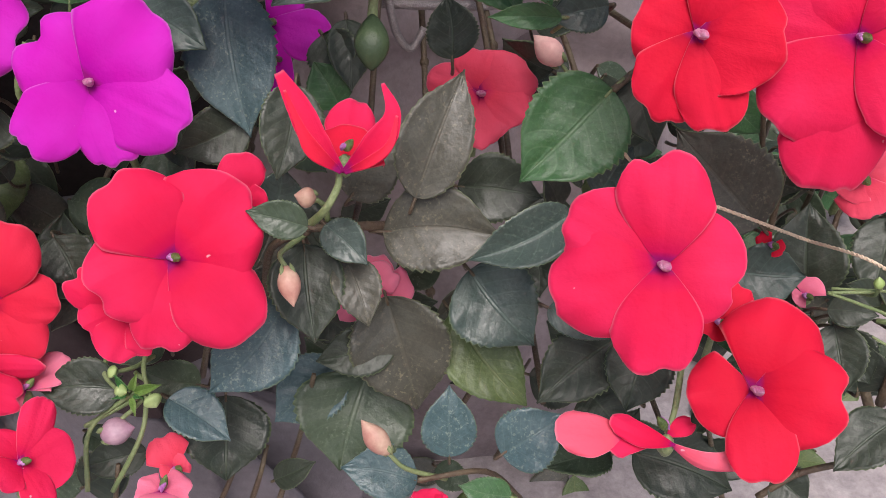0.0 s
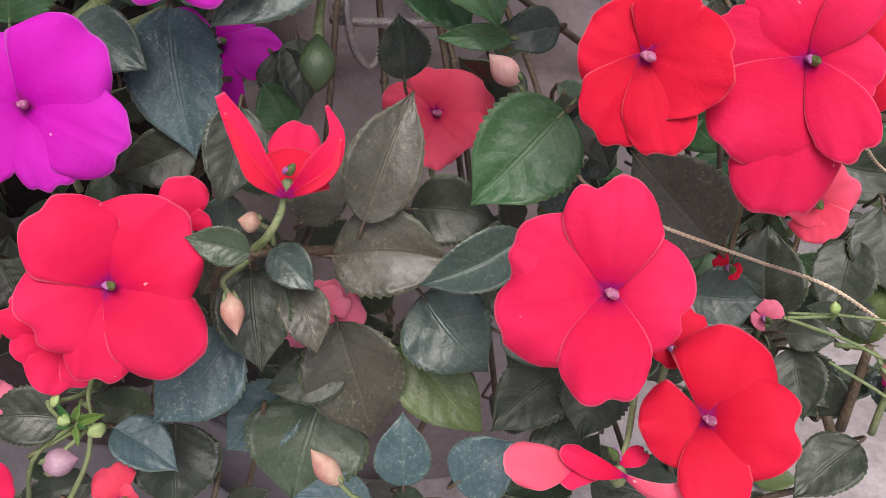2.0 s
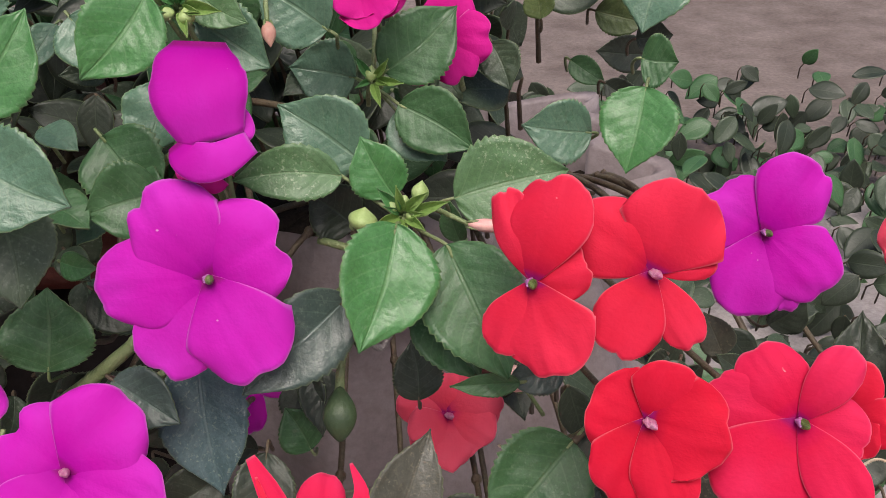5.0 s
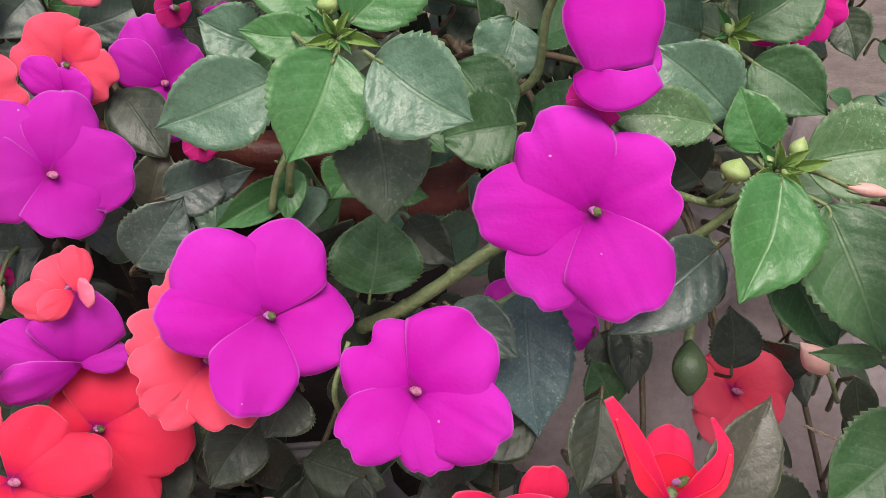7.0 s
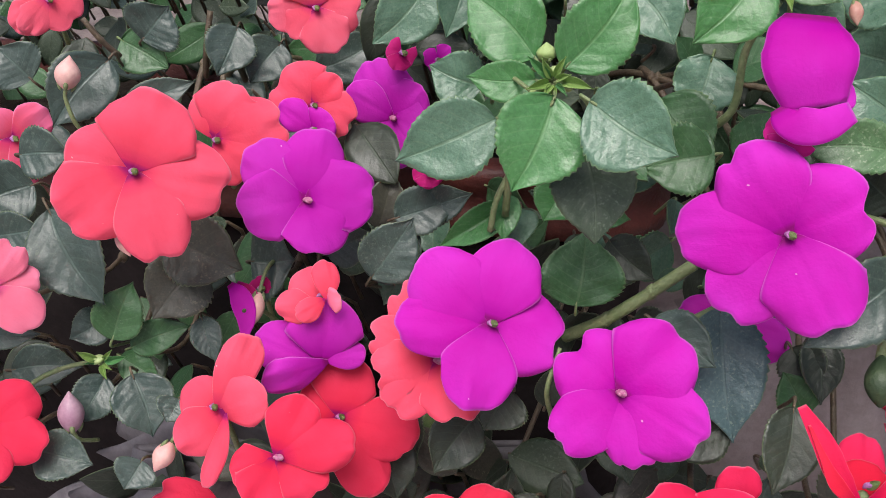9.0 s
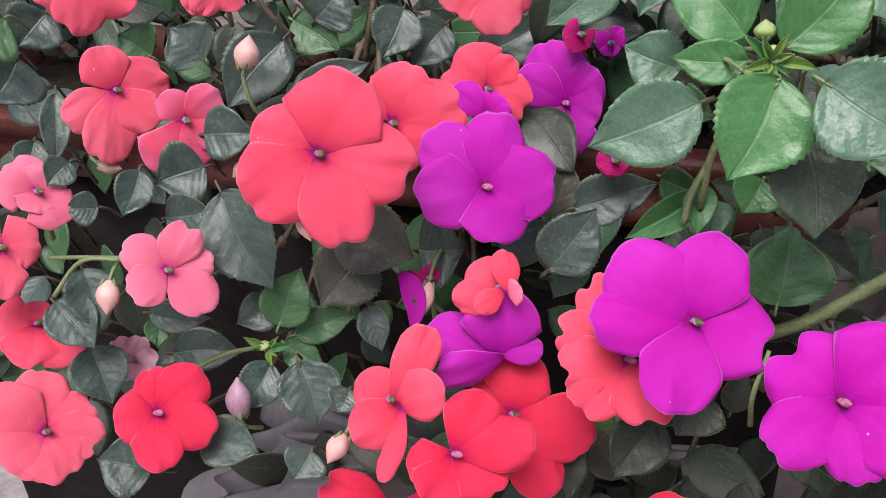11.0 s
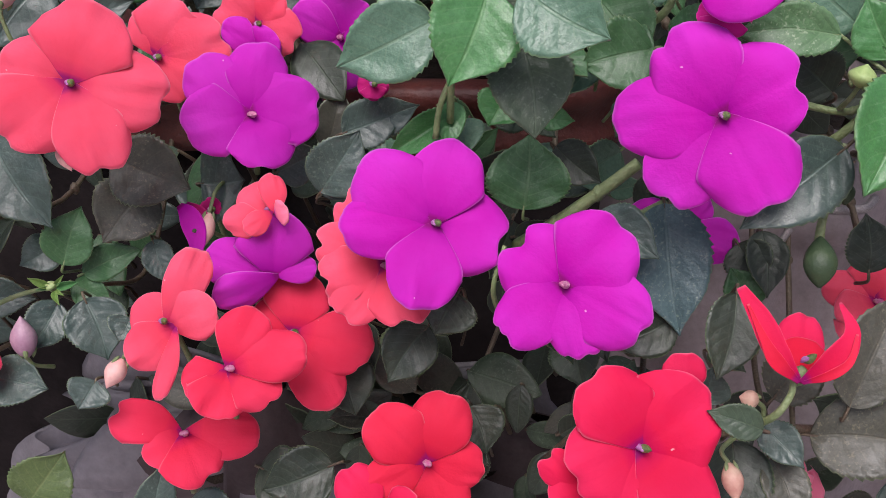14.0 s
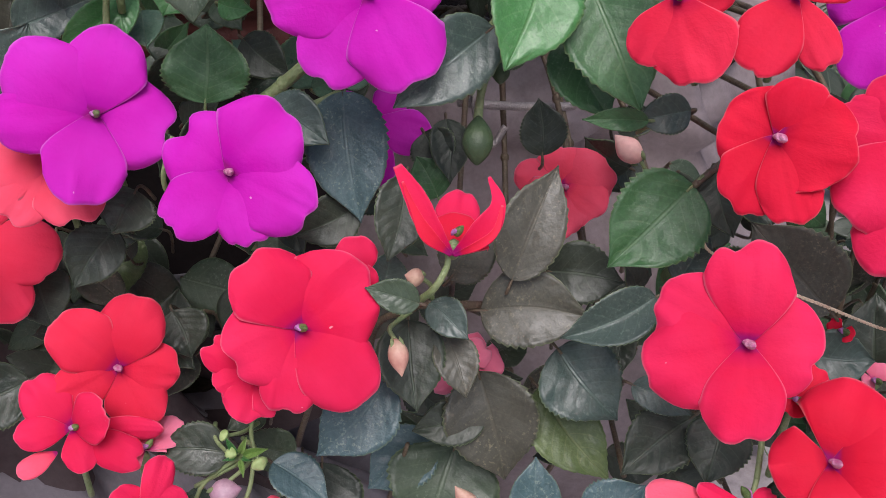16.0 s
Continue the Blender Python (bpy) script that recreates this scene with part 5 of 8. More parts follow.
leaf(magenta_plant, "bright", (-0.0563, 0.2888, 0.6212), (-0.0601, 0.2915, 0.6397), (0.03, -0.99, 0.15), 0.0250)
leaf(magenta_plant, "pale", (-0.0554, 0.2898, 0.6184), (-0.0407, 0.2812, 0.6105), (-0.30, -0.87, 0.39), 0.0118)
leaf(magenta_plant, "gloss", (-0.0571, 0.2942, 0.6087), (-0.0366, 0.2840, 0.5968), (-0.22, -0.89, 0.39), 0.0208)
leaf(magenta_plant, "gloss", (-0.0194, 0.2993, 0.6030), (-0.0397, 0.2994, 0.6168), (0.08, -0.99, 0.13), 0.0221)
leaf(magenta_plant, "gloss", (-0.0136, 0.3243, 0.5805), (-0.0349, 0.3207, 0.5860), (0.22, -0.95, 0.22), 0.0216)
leaf(magenta_plant, "green", (-0.0036, 0.3125, 0.5854), (0.0204, 0.3165, 0.6054), (-0.11, -0.94, 0.32), 0.0233)
leaf(magenta_plant, "gloss", (-0.0105, 0.2795, 0.5677), (-0.0344, 0.2815, 0.5859), (0.08, -0.97, 0.22), 0.0244)
leaf(magenta_plant, "green", (0.0006, 0.3087, 0.5758), (0.0238, 0.2982, 0.5632), (-0.22, -0.91, 0.35), 0.0207)
leaf(magenta_plant, "gloss", (-0.0003, 0.3136, 0.5720), (0.0148, 0.3023, 0.5581), (-0.26, -0.87, 0.42), 0.0211)
leaf(magenta_plant, "pale", (-0.0165, 0.2719, 0.5669), (-0.0477, 0.2665, 0.5690), (0.18, -0.91, 0.38), 0.0157)
leaf(magenta_plant, "bright", (-0.0015, 0.2701, 0.5606), (-0.0105, 0.2722, 0.5781), (-0.01, -0.99, 0.11), 0.0164)
leaf(magenta_plant, "pale", (0.0171, 0.2892, 0.5505), (0.0534, 0.2885, 0.5592), (-0.12, -0.90, 0.43), 0.0290)
leaf(magenta_plant, "bright", (0.0241, 0.3503, 0.6220), (0.0415, 0.3393, 0.6086), (-0.46, -0.88, 0.13), 0.0284)
leaf(magenta_plant, "green", (-0.0721, 0.2828, 0.5594), (-0.0948, 0.2752, 0.5561), (0.23, -0.88, 0.42), 0.0233)
leaf(magenta_plant, "green", (-0.0917, 0.2952, 0.5737), (-0.0739, 0.2821, 0.5557), (-0.05, -0.83, 0.55), 0.0256)
leaf(magenta_plant, "green", (-0.1143, 0.3295, 0.6259), (-0.1052, 0.3174, 0.6104), (-0.02, -0.79, 0.61), 0.0189)
leaf(magenta_plant, "green", (-0.0411, 0.3255, 0.6190), (-0.0490, 0.3240, 0.6283), (0.16, -0.99, -0.03), 0.0225)
leaf(magenta_plant, "green", (-0.1982, 0.3058, 0.6168), (-0.1655, 0.3048, 0.6250), (-0.05, -1.00, 0.07), 0.0269)
leaf(magenta_plant, "dark", (-0.0146, 0.2839, 0.5447), (-0.0283, 0.2834, 0.5566), (0.20, -0.96, 0.19), 0.0183)
leaf(right_plant, "gloss", (0.0644, 0.3110, 0.5625), (0.0414, 0.3071, 0.5674), (0.22, -0.94, 0.27), 0.0202)
leaf(right_plant, "bright", (0.0803, 0.3057, 0.5792), (0.0716, 0.2902, 0.5571), (-0.29, -0.73, 0.62), 0.0240)
leaf(right_plant, "gloss", (0.0988, 0.3529, 0.6154), (0.0854, 0.3359, 0.5903), (-0.22, -0.75, 0.62), 0.0283)
leaf(right_plant, "dark", (0.0972, 0.3765, 0.5699), (0.0782, 0.3719, 0.5731), (0.26, -0.94, 0.21), 0.0140)
leaf(right_plant, "yellow", (0.0566, 0.3818, 0.5842), (0.0536, 0.3821, 0.5974), (-0.22, -0.98, -0.02), 0.0118)
leaf(right_plant, "yellow", (0.0805, 0.3932, 0.5838), (0.1011, 0.3863, 0.5795), (-0.27, -0.94, 0.22), 0.0149)
leaf(right_plant, "dark", (0.0814, 0.3717, 0.5602), (0.0963, 0.3638, 0.5538), (-0.35, -0.89, 0.30), 0.0104)
leaf(right_plant, "dark", (0.0870, 0.3493, 0.5833), (0.0989, 0.3451, 0.5855), (-0.36, -0.90, 0.25), 0.0129)
leaf(right_plant, "moss", (0.0332, 0.3386, 0.5870), (0.0385, 0.3274, 0.5737), (-0.35, -0.78, 0.52), 0.0145)
leaf(right_plant, "dark", (0.0276, 0.3567, 0.6034), (0.0396, 0.3492, 0.5981), (-0.41, -0.86, 0.30), 0.0175)
leaf(right_plant, "green", (0.0712, 0.3948, 0.5635), (0.0843, 0.3861, 0.5554), (-0.38, -0.87, 0.33), 0.0105)
leaf(right_plant, "green", (0.0579, 0.3962, 0.5920), (0.0613, 0.3885, 0.5869), (-0.53, -0.63, 0.57), 0.0128)
leaf(right_plant, "green", (0.0837, 0.3270, 0.5825), (0.0950, 0.3218, 0.5824), (-0.40, -0.88, 0.27), 0.0176)
leaf(magenta_plant, "green", (-0.1146, 0.2701, 0.5046), (-0.1130, 0.2778, 0.5300), (0.12, -0.95, 0.28), 0.0283, shape=0.75)
leaf(magenta_plant, "dark", (-0.1063, 0.2987, 0.5175), (-0.0889, 0.2891, 0.5077), (-0.12, -0.81, 0.58), 0.0160)
leaf(magenta_plant, "bright", (-0.1424, 0.2891, 0.5337), (-0.1657, 0.2755, 0.5212), (0.28, -0.86, 0.42), 0.0144, fold=0.5)
leaf(magenta_plant, "gloss", (-0.1412, 0.2958, 0.5289), (-0.1374, 0.2855, 0.5195), (0.11, -0.65, 0.75), 0.0148)
leaf(magenta_plant, "bright", (-0.1422, 0.2890, 0.5377), (-0.1418, 0.2769, 0.5253), (0.23, -0.70, 0.68), 0.0107)
leaf(coral_plant, "blue", (-0.1932, 0.2758, 0.5057), (-0.1778, 0.2826, 0.5277), (0.17, -0.97, 0.18), 0.0219)
leaf(coral_plant, "blue", (-0.2193, 0.2959, 0.5041), (-0.2001, 0.2965, 0.5139), (-0.08, -0.97, 0.22), 0.0175)
leaf(magenta_plant, "bright", (-0.1232, 0.2909, 0.5402), (-0.1279, 0.2809, 0.5324), (0.32, -0.67, 0.66), 0.0170)
leaf(magenta_plant, "bright", (-0.1111, 0.2903, 0.5334), (-0.0987, 0.2852, 0.5329), (-0.32, -0.83, 0.46), 0.0090)
leaf(coral_plant, "blue", (-0.1821, 0.2984, 0.5218), (-0.1592, 0.2996, 0.5322), (-0.06, -0.97, 0.25), 0.0152)
leaf(coral_plant, "brown", (-0.2005, 0.3074, 0.5110), (-0.1943, 0.3139, 0.5337), (0.30, -0.93, 0.18), 0.0159)
leaf(magenta_plant, "dark", (-0.1342, 0.2441, 0.4840), (-0.1406, 0.2328, 0.4740), (0.24, -0.72, 0.65), 0.0203)
leaf(magenta_plant, "dark", (-0.0951, 0.2898, 0.4903), (-0.0793, 0.2850, 0.4900), (-0.23, -0.81, 0.54), 0.0115)
leaf(magenta_plant, "dark", (-0.0396, 0.2809, 0.4892), (-0.0309, 0.2705, 0.4791), (-0.19, -0.76, 0.62), 0.0166)

# leaves of the coral plant
leaf(coral_plant, "blue", (-0.3148, 0.2568, 0.5338), (-0.2907, 0.2434, 0.5022), (0.25, -0.81, 0.53), 0.0274)
leaf(coral_plant, "brown", (-0.2713, 0.2655, 0.5217), (-0.2422, 0.2647, 0.5105), (0.18, -0.83, 0.53), 0.0269)
leaf(coral_plant, "brown", (-0.2641, 0.2726, 0.5073), (-0.2770, 0.2533, 0.4914), (0.43, -0.73, 0.53), 0.0266)
leaf(coral_plant, "blue", (-0.2991, 0.2559, 0.4890), (-0.3091, 0.2437, 0.4845), (0.55, -0.65, 0.53), 0.0151)
leaf(coral_plant, "green", (-0.2941, 0.2494, 0.4822), (-0.2861, 0.2578, 0.5035), (0.36, -0.91, 0.22), 0.0188)
leaf(coral_plant, "green", (-0.2905, 0.2550, 0.4755), (-0.2676, 0.2622, 0.4839), (0.12, -0.89, 0.44), 0.0135)
leaf(coral_plant, "green", (-0.2952, 0.2535, 0.4717), (-0.2780, 0.2508, 0.4652), (0.14, -0.72, 0.68), 0.0123)
leaf(coral_plant, "blue", (-0.2843, 0.2438, 0.4708), (-0.2726, 0.2321, 0.4514), (0.38, -0.67, 0.63), 0.0229)
leaf(coral_plant, "blue", (-0.2963, 0.2431, 0.4691), (-0.3031, 0.2277, 0.4561), (0.46, -0.68, 0.57), 0.0167)
leaf(coral_plant, "blue", (-0.3540, 0.2569, 0.4553), (-0.3245, 0.2629, 0.4566), (0.14, -0.82, 0.55), 0.0177)
leaf(coral_plant, "blue", (-0.3437, 0.2493, 0.5433), (-0.3447, 0.2362, 0.5306), (0.62, -0.57, 0.54), 0.0141)
leaf(coral_plant, "blue", (-0.4067, 0.2829, 0.5597), (-0.4001, 0.2665, 0.5351), (0.62, -0.57, 0.54), 0.0121)
leaf(coral_plant, "blue", (-0.2960, 0.2277, 0.5681), (-0.2781, 0.2291, 0.5689), (0.06, -0.94, 0.34), 0.0166, shape=0.75)
leaf(coral_plant, "blue", (-0.2982, 0.2900, 0.5834), (-0.3128, 0.2679, 0.5633), (0.58, -0.72, 0.38), 0.0239)
leaf(coral_plant, "blue", (-0.2903, 0.2816, 0.5657), (-0.2642, 0.2908, 0.5755), (0.25, -0.94, 0.22), 0.0128)
leaf(coral_plant, "blue", (-0.2772, 0.3579, 0.5802), (-0.2815, 0.3415, 0.5635), (0.47, -0.69, 0.55), 0.0220)
leaf(coral_plant, "blue", (-0.2629, 0.3701, 0.5704), (-0.2722, 0.3535, 0.5568), (0.51, -0.70, 0.50), 0.0221)
leaf(coral_plant, "green", (-0.3036, 0.3085, 0.5862), (-0.2837, 0.3052, 0.5767), (0.07, -0.89, 0.46), 0.0196)
leaf(coral_plant, "blue", (-0.2926, 0.3061, 0.5871), (-0.2816, 0.3107, 0.5993), (0.31, -0.95, 0.08), 0.0236)
leaf(coral_plant, "blue", (-0.3353, 0.2900, 0.5742), (-0.3461, 0.2871, 0.5878), (0.53, -0.81, 0.25), 0.0218)
leaf(coral_plant, "green", (-0.3811, 0.3166, 0.5672), (-0.3927, 0.3118, 0.5778), (0.56, -0.79, 0.26), 0.0218)
leaf(coral_plant, "blue", (-0.4368, 0.3202, 0.5844), (-0.4433, 0.3055, 0.5726), (0.75, -0.58, 0.31), 0.0250)
leaf(coral_plant, "blue", (-0.4390, 0.2995, 0.5693), (-0.4446, 0.2831, 0.5537), (0.74, -0.58, 0.34), 0.0318)
leaf(coral_plant, "green", (-0.4284, 0.2879, 0.5896), (-0.4388, 0.2746, 0.5832), (0.72, -0.66, 0.20), 0.0323)
leaf(coral_plant, "blue", (-0.4164, 0.2741, 0.5410), (-0.4157, 0.2627, 0.5302), (0.69, -0.47, 0.55), 0.0141)
leaf(coral_plant, "blue", (-0.3701, 0.2434, 0.5468), (-0.3736, 0.2333, 0.5415), (0.74, -0.50, 0.45), 0.0125)
leaf(coral_plant, "blue", (-0.3610, 0.2425, 0.5295), (-0.3696, 0.2346, 0.5321), (0.69, -0.63, 0.35), 0.0126)
leaf(coral_plant, "blue", (-0.3287, 0.2689, 0.5380), (-0.3436, 0.2557, 0.5350), (0.58, -0.73, 0.36), 0.0237)
leaf(coral_plant, "blue", (-0.3387, 0.2523, 0.5227), (-0.3200, 0.2551, 0.5259), (0.08, -0.93, 0.36), 0.0170)
leaf(coral_plant, "blue", (-0.3605, 0.2261, 0.5115), (-0.3490, 0.2148, 0.4931), (0.51, -0.55, 0.66), 0.0186)
leaf(coral_plant, "blue", (-0.3350, 0.2272, 0.4952), (-0.3114, 0.2301, 0.4948), (0.11, -0.83, 0.55), 0.0103)
leaf(coral_plant, "green", (-0.3330, 0.2288, 0.4921), (-0.3290, 0.2208, 0.4854), (0.45, -0.43, 0.78), 0.0096)
leaf(coral_plant, "blue", (-0.3677, 0.2158, 0.5017), (-0.3490, 0.2101, 0.4887), (0.34, -0.58, 0.74), 0.0185)
leaf(coral_plant, "blue", (-0.3637, 0.2224, 0.4783), (-0.3501, 0.2127, 0.4613), (0.48, -0.54, 0.69), 0.0215)
leaf(coral_plant, "blue", (-0.3148, 0.2167, 0.4500), (-0.2918, 0.2176, 0.4464), (0.14, -0.70, 0.70), 0.0189)
leaf(coral_plant, "blue", (-0.3349, 0.2085, 0.4356), (-0.3526, 0.2001, 0.4437), (0.55, -0.58, 0.60), 0.0235)
leaf(coral_plant, "blue", (-0.2628, 0.2653, 0.4866), (-0.2541, 0.2557, 0.4735), (0.27, -0.68, 0.68), 0.0120)
leaf(coral_plant, "blue", (-0.1963, 0.2833, 0.5009), (-0.1791, 0.2950, 0.5218), (0.12, -0.91, 0.40), 0.0228)
leaf(coral_plant, "blue", (-0.2477, 0.2841, 0.5035), (-0.2298, 0.2857, 0.5049), (0.05, -0.89, 0.45), 0.0303)
leaf(coral_plant, "blue", (-0.1882, 0.2934, 0.5227), (-0.1651, 0.3006, 0.5309), (0.13, -0.90, 0.41), 0.0184)
leaf(coral_plant, "blue", (-0.2552, 0.2288, 0.4738), (-0.2563, 0.2204, 0.4699), (0.44, -0.42, 0.79), 0.0139)
leaf(coral_plant, "blue", (-0.2661, 0.2146, 0.4547), (-0.2687, 0.2048, 0.4494), (0.45, -0.52, 0.73), 0.0158)
leaf(coral_plant, "blue", (-0.2576, 0.2137, 0.3847), (-0.2524, 0.2229, 0.4091), (0.47, -0.85, 0.22), 0.0154)
leaf(coral_plant, "yellow", (-0.3052, 0.2045, 0.3986), (-0.2900, 0.2132, 0.4177), (0.28, -0.94, 0.21), 0.0243)
leaf(magenta_plant, "yellow", (-0.1729, 0.3025, 0.4319), (-0.1676, 0.2842, 0.4108), (0.31, -0.68, 0.66), 0.0246)
leaf(coral_plant, "blue", (-0.2468, 0.2227, 0.3891), (-0.2239, 0.2178, 0.3841), (0.05, -0.59, 0.81), 0.0201)
leaf(red_plant, "dark", (-0.2192, 0.2362, 0.4004), (-0.1989, 0.2319, 0.3972), (-0.02, -0.64, 0.77), 0.0224)
leaf(red_plant, "dark", (-0.1870, 0.2357, 0.4065), (-0.2129, 0.2226, 0.4014), (0.26, -0.75, 0.61), 0.0241)
leaf(red_plant, "dark", (-0.1357, 0.2570, 0.4245), (-0.1273, 0.2453, 0.4119), (0.15, -0.67, 0.73), 0.0198)
leaf(red_plant, "dark", (-0.1902, 0.2649, 0.4375), (-0.1808, 0.2507, 0.4205), (0.29, -0.65, 0.70), 0.0225)
leaf(coral_plant, "blue", (-0.2559, 0.3929, 0.5518), (-0.2267, 0.4054, 0.5656), (0.27, -0.93, 0.26), 0.0235)
leaf(coral_plant, "green", (-0.2092, 0.3957, 0.5684), (-0.2195, 0.3850, 0.5669), (0.65, -0.68, 0.34), 0.0149)

# buds
bud(red_plant, (-0.0436, 0.1991, 0.4589), (-0.0410, 0.1904, 0.4508), 0.0032, "pink", stem=[(-0.0456, 0.2024, 0.4598), (-0.0435, 0.2072, 0.4595), (-0.0397, 0.2123, 0.4596)])
bud(red_plant, (-0.0354, 0.2125, 0.4719), (-0.0414, 0.2115, 0.4739), 0.0030, "pink", stem=[(-0.0335, 0.2145, 0.4680), (-0.0332, 0.2152, 0.4625)])
bud(red_plant, (-0.0165, 0.1865, 0.3937), (-0.0254, 0.1919, 0.4039), 0.0037, "pink", stem=[(-0.0114, 0.1863, 0.3871), (0.0010, 0.1895, 0.3781)])
bud(red_plant, (0.0412, 0.2905, 0.4737), (0.0309, 0.2953, 0.4827), 0.0047, "blush", stem=[(0.0431, 0.2905, 0.4705), (0.0480, 0.2927, 0.4605)])
bud(red_plant, (-0.1123, 0.2018, 0.3851), (-0.1002, 0.2020, 0.3886), 0.0046, "violet", stem=[(-0.1008, 0.2075, 0.3924), (-0.0980, 0.2137, 0.3939)])
bud(right_plant, (0.1423, 0.1995, 0.4297), (0.1516, 0.1928, 0.4244), 0.0034, "pink", stem=[(0.1400, 0.2035, 0.4316), (0.1323, 0.2092, 0.4287)])
bud(right_plant, (0.1203, 0.1946, 0.4539), (0.1195, 0.1951, 0.4580), 0.0015, "green")
bud(coral_plant, (-0.3005, 0.2641, 0.5789), (-0.2990, 0.2686, 0.5909), 0.0046, "blush", stem=[(-0.3016, 0.2643, 0.5757), (-0.3000, 0.2647, 0.5662), (-0.2996, 0.2706, 0.5589)])
bud(coral_plant, (-0.3403, 0.2173, 0.5142), (-0.3388, 0.2099, 0.5036), 0.0042, "blush", stem=[(-0.3405, 0.2210, 0.5168), (-0.3414, 0.2259, 0.5176)])
bud(coral_plant, (-0.2670, 0.2303, 0.5407), (-0.2609, 0.2265, 0.5334), 0.0024, "blush")
bud(coral_plant, (-0.2828, 0.2311, 0.5581), (-0.2865, 0.2255, 0.5546), 0.0028, "pink")
bud(coral_plant, (-0.2489, 0.2108, 0.4690), (-0.2530, 0.2027, 0.4612), 0.0038, "blush")
bud(coral_plant, (-0.2995, 0.2220, 0.4565), (-0.3014, 0.2274, 0.4724), 0.0049, "violet")
bud(coral_plant, (-0.3837, 0.2721, 0.5338), (-0.3723, 0.2731, 0.5320), 0.0032, "pink")
bud(magenta_plant, (-0.1263, 0.2726, 0.5921), (-0.1266, 0.2731, 0.5983), 0.0034, "green")
bud(magenta_plant, (-0.1311, 0.2686, 0.5834), (-0.1232, 0.2660, 0.5821), 0.0032, "green")
bud(magenta_plant, (-0.1227, 0.2697, 0.5854), (-0.1197, 0.2686, 0.5877), 0.0017, "green")
bud(magenta_plant, (-0.1254, 0.2713, 0.5892), (-0.1215, 0.2699, 0.5907), 0.0015, "green")
bud(magenta_plant, (-0.1201, 0.2691, 0.5839), (-0.1171, 0.2680, 0.5862), 0.0014, "green")
bud(magenta_plant, (-0.0549, 0.2748, 0.6117), (-0.0553, 0.2748, 0.6167), 0.0023, "green")
bud(magenta_plant, (-0.0599, 0.2753, 0.6131), (-0.0607, 0.2750, 0.6173), 0.0021, "green")
bud(magenta_plant, (-0.0552, 0.2792, 0.6215), (-0.0545, 0.2787, 0.6254), 0.0021, "green")
bud(magenta_plant, (-0.0625, 0.2772, 0.6176), (-0.0633, 0.2762, 0.6203), 0.0016, "green")
bud(magenta_plant, (-0.0115, 0.2610, 0.5541), (-0.0097, 0.2620, 0.5612), 0.0043, "green")
bud(magenta_plant, (0.0054, 0.2643, 0.5607), (0.0070, 0.2652, 0.5674), 0.0026, "green")
bud(magenta_plant, (-0.0006, 0.2634, 0.5590), (-0.0027, 0.2626, 0.5621), 0.0017, "green")
bud(magenta_plant, (0.0030, 0.2622, 0.5559), (0.0042, 0.2618, 0.5599), 0.0017, "green")
bud(magenta_plant, (0.0011, 0.2642, 0.5606), (0.0020, 0.2634, 0.5638), 0.0014, "green")
bud(magenta_plant, (0.0063, 0.2630, 0.5576), (0.0084, 0.2618, 0.5597), 0.0014, "green")
bud(magenta_plant, (-0.1596, 0.3016, 0.6274), (-0.1590, 0.2953, 0.6181), 0.0037, "pink")
bud(magenta_plant, (-0.0083, 0.3112, 0.5827), (-0.0074, 0.3116, 0.5885), 0.0021, "green")
bud(magenta_plant, (-0.0354, 0.2873, 0.6092), (-0.0344, 0.2823, 0.6027), 0.0021, "pink")
bud(magenta_plant, (0.0192, 0.2589, 0.5558), (0.0322, 0.2567, 0.5550), 0.0020, "blush")
bud(coral_plant, (-0.2999, 0.2464, 0.4728), (-0.3007, 0.2456, 0.4765), 0.0026, "green")
bud(red_plant, (-0.0956, 0.2084, 0.3968), (-0.0926, 0.2046, 0.3952), 0.0031, "green")
bud(red_plant, (-0.1066, 0.2130, 0.4026), (-0.1086, 0.2121, 0.4048), 0.0022, "green")
bud(red_plant, (-0.1066, 0.2096, 0.3983), (-0.1022, 0.2076, 0.3990), 0.0022, "green")


# young leaves folded round the growing tips
def shoot_tip(plant, centre, face, count, size, seed):
    """A growing tip: narrow young leaves standing out from centre round the direction face, the inner ones short and steep."""
    rng = random.Random(seed)
    centre, face = Vector(centre), Vector(face).normalized()
    right = Vector((0, 0, 1)).cross(face).normalized()
    up = face.cross(right)
    for k in range(count):
        a = 2.4 * k + rng.uniform(-0.3, 0.3)
        steep = 0.35 + 0.9 * k / count
        way = (right * math.cos(a) + up * math.sin(a) + face * steep).normalized()
        length = size * (1.15 - 0.6 * k / count) * rng.uniform(0.85, 1.15)
        base = centre + (right * math.cos(a) + up * math.sin(a)) * 0.0014
        leaf(plant, rng.choice(("young", "young", "bright")), base, base + way * length, face - way * 0.3 + (right * math.cos(a) + up * math.sin(a)) * -0.4, length * rng.uniform(0.34, 0.48), 0.2, 0.05, 0.03, 0.004, 0.8, 0.7)


shoot_tip(magenta_plant, GROWING_TIPS[0], (0.1, -0.9, 0.42), 9, 0.0095, 1)
shoot_tip(magenta_plant, GROWING_TIPS[1], (-0.05, -0.9, 0.42), 10, 0.0100, 2)
shoot_tip(magenta_plant, GROWING_TIPS[2], (0.05, -0.93, 0.36), 7, 0.0095, 3)
shoot_tip(magenta_plant, GROWING_TIPS[3], (0.0, -0.93, 0.36), 6, 0.0090, 4)
shoot_tip(coral_plant, (-0.2990, 0.2460, 0.4735), (0.4, -0.8, 0.45), 6, 0.0075, 5)
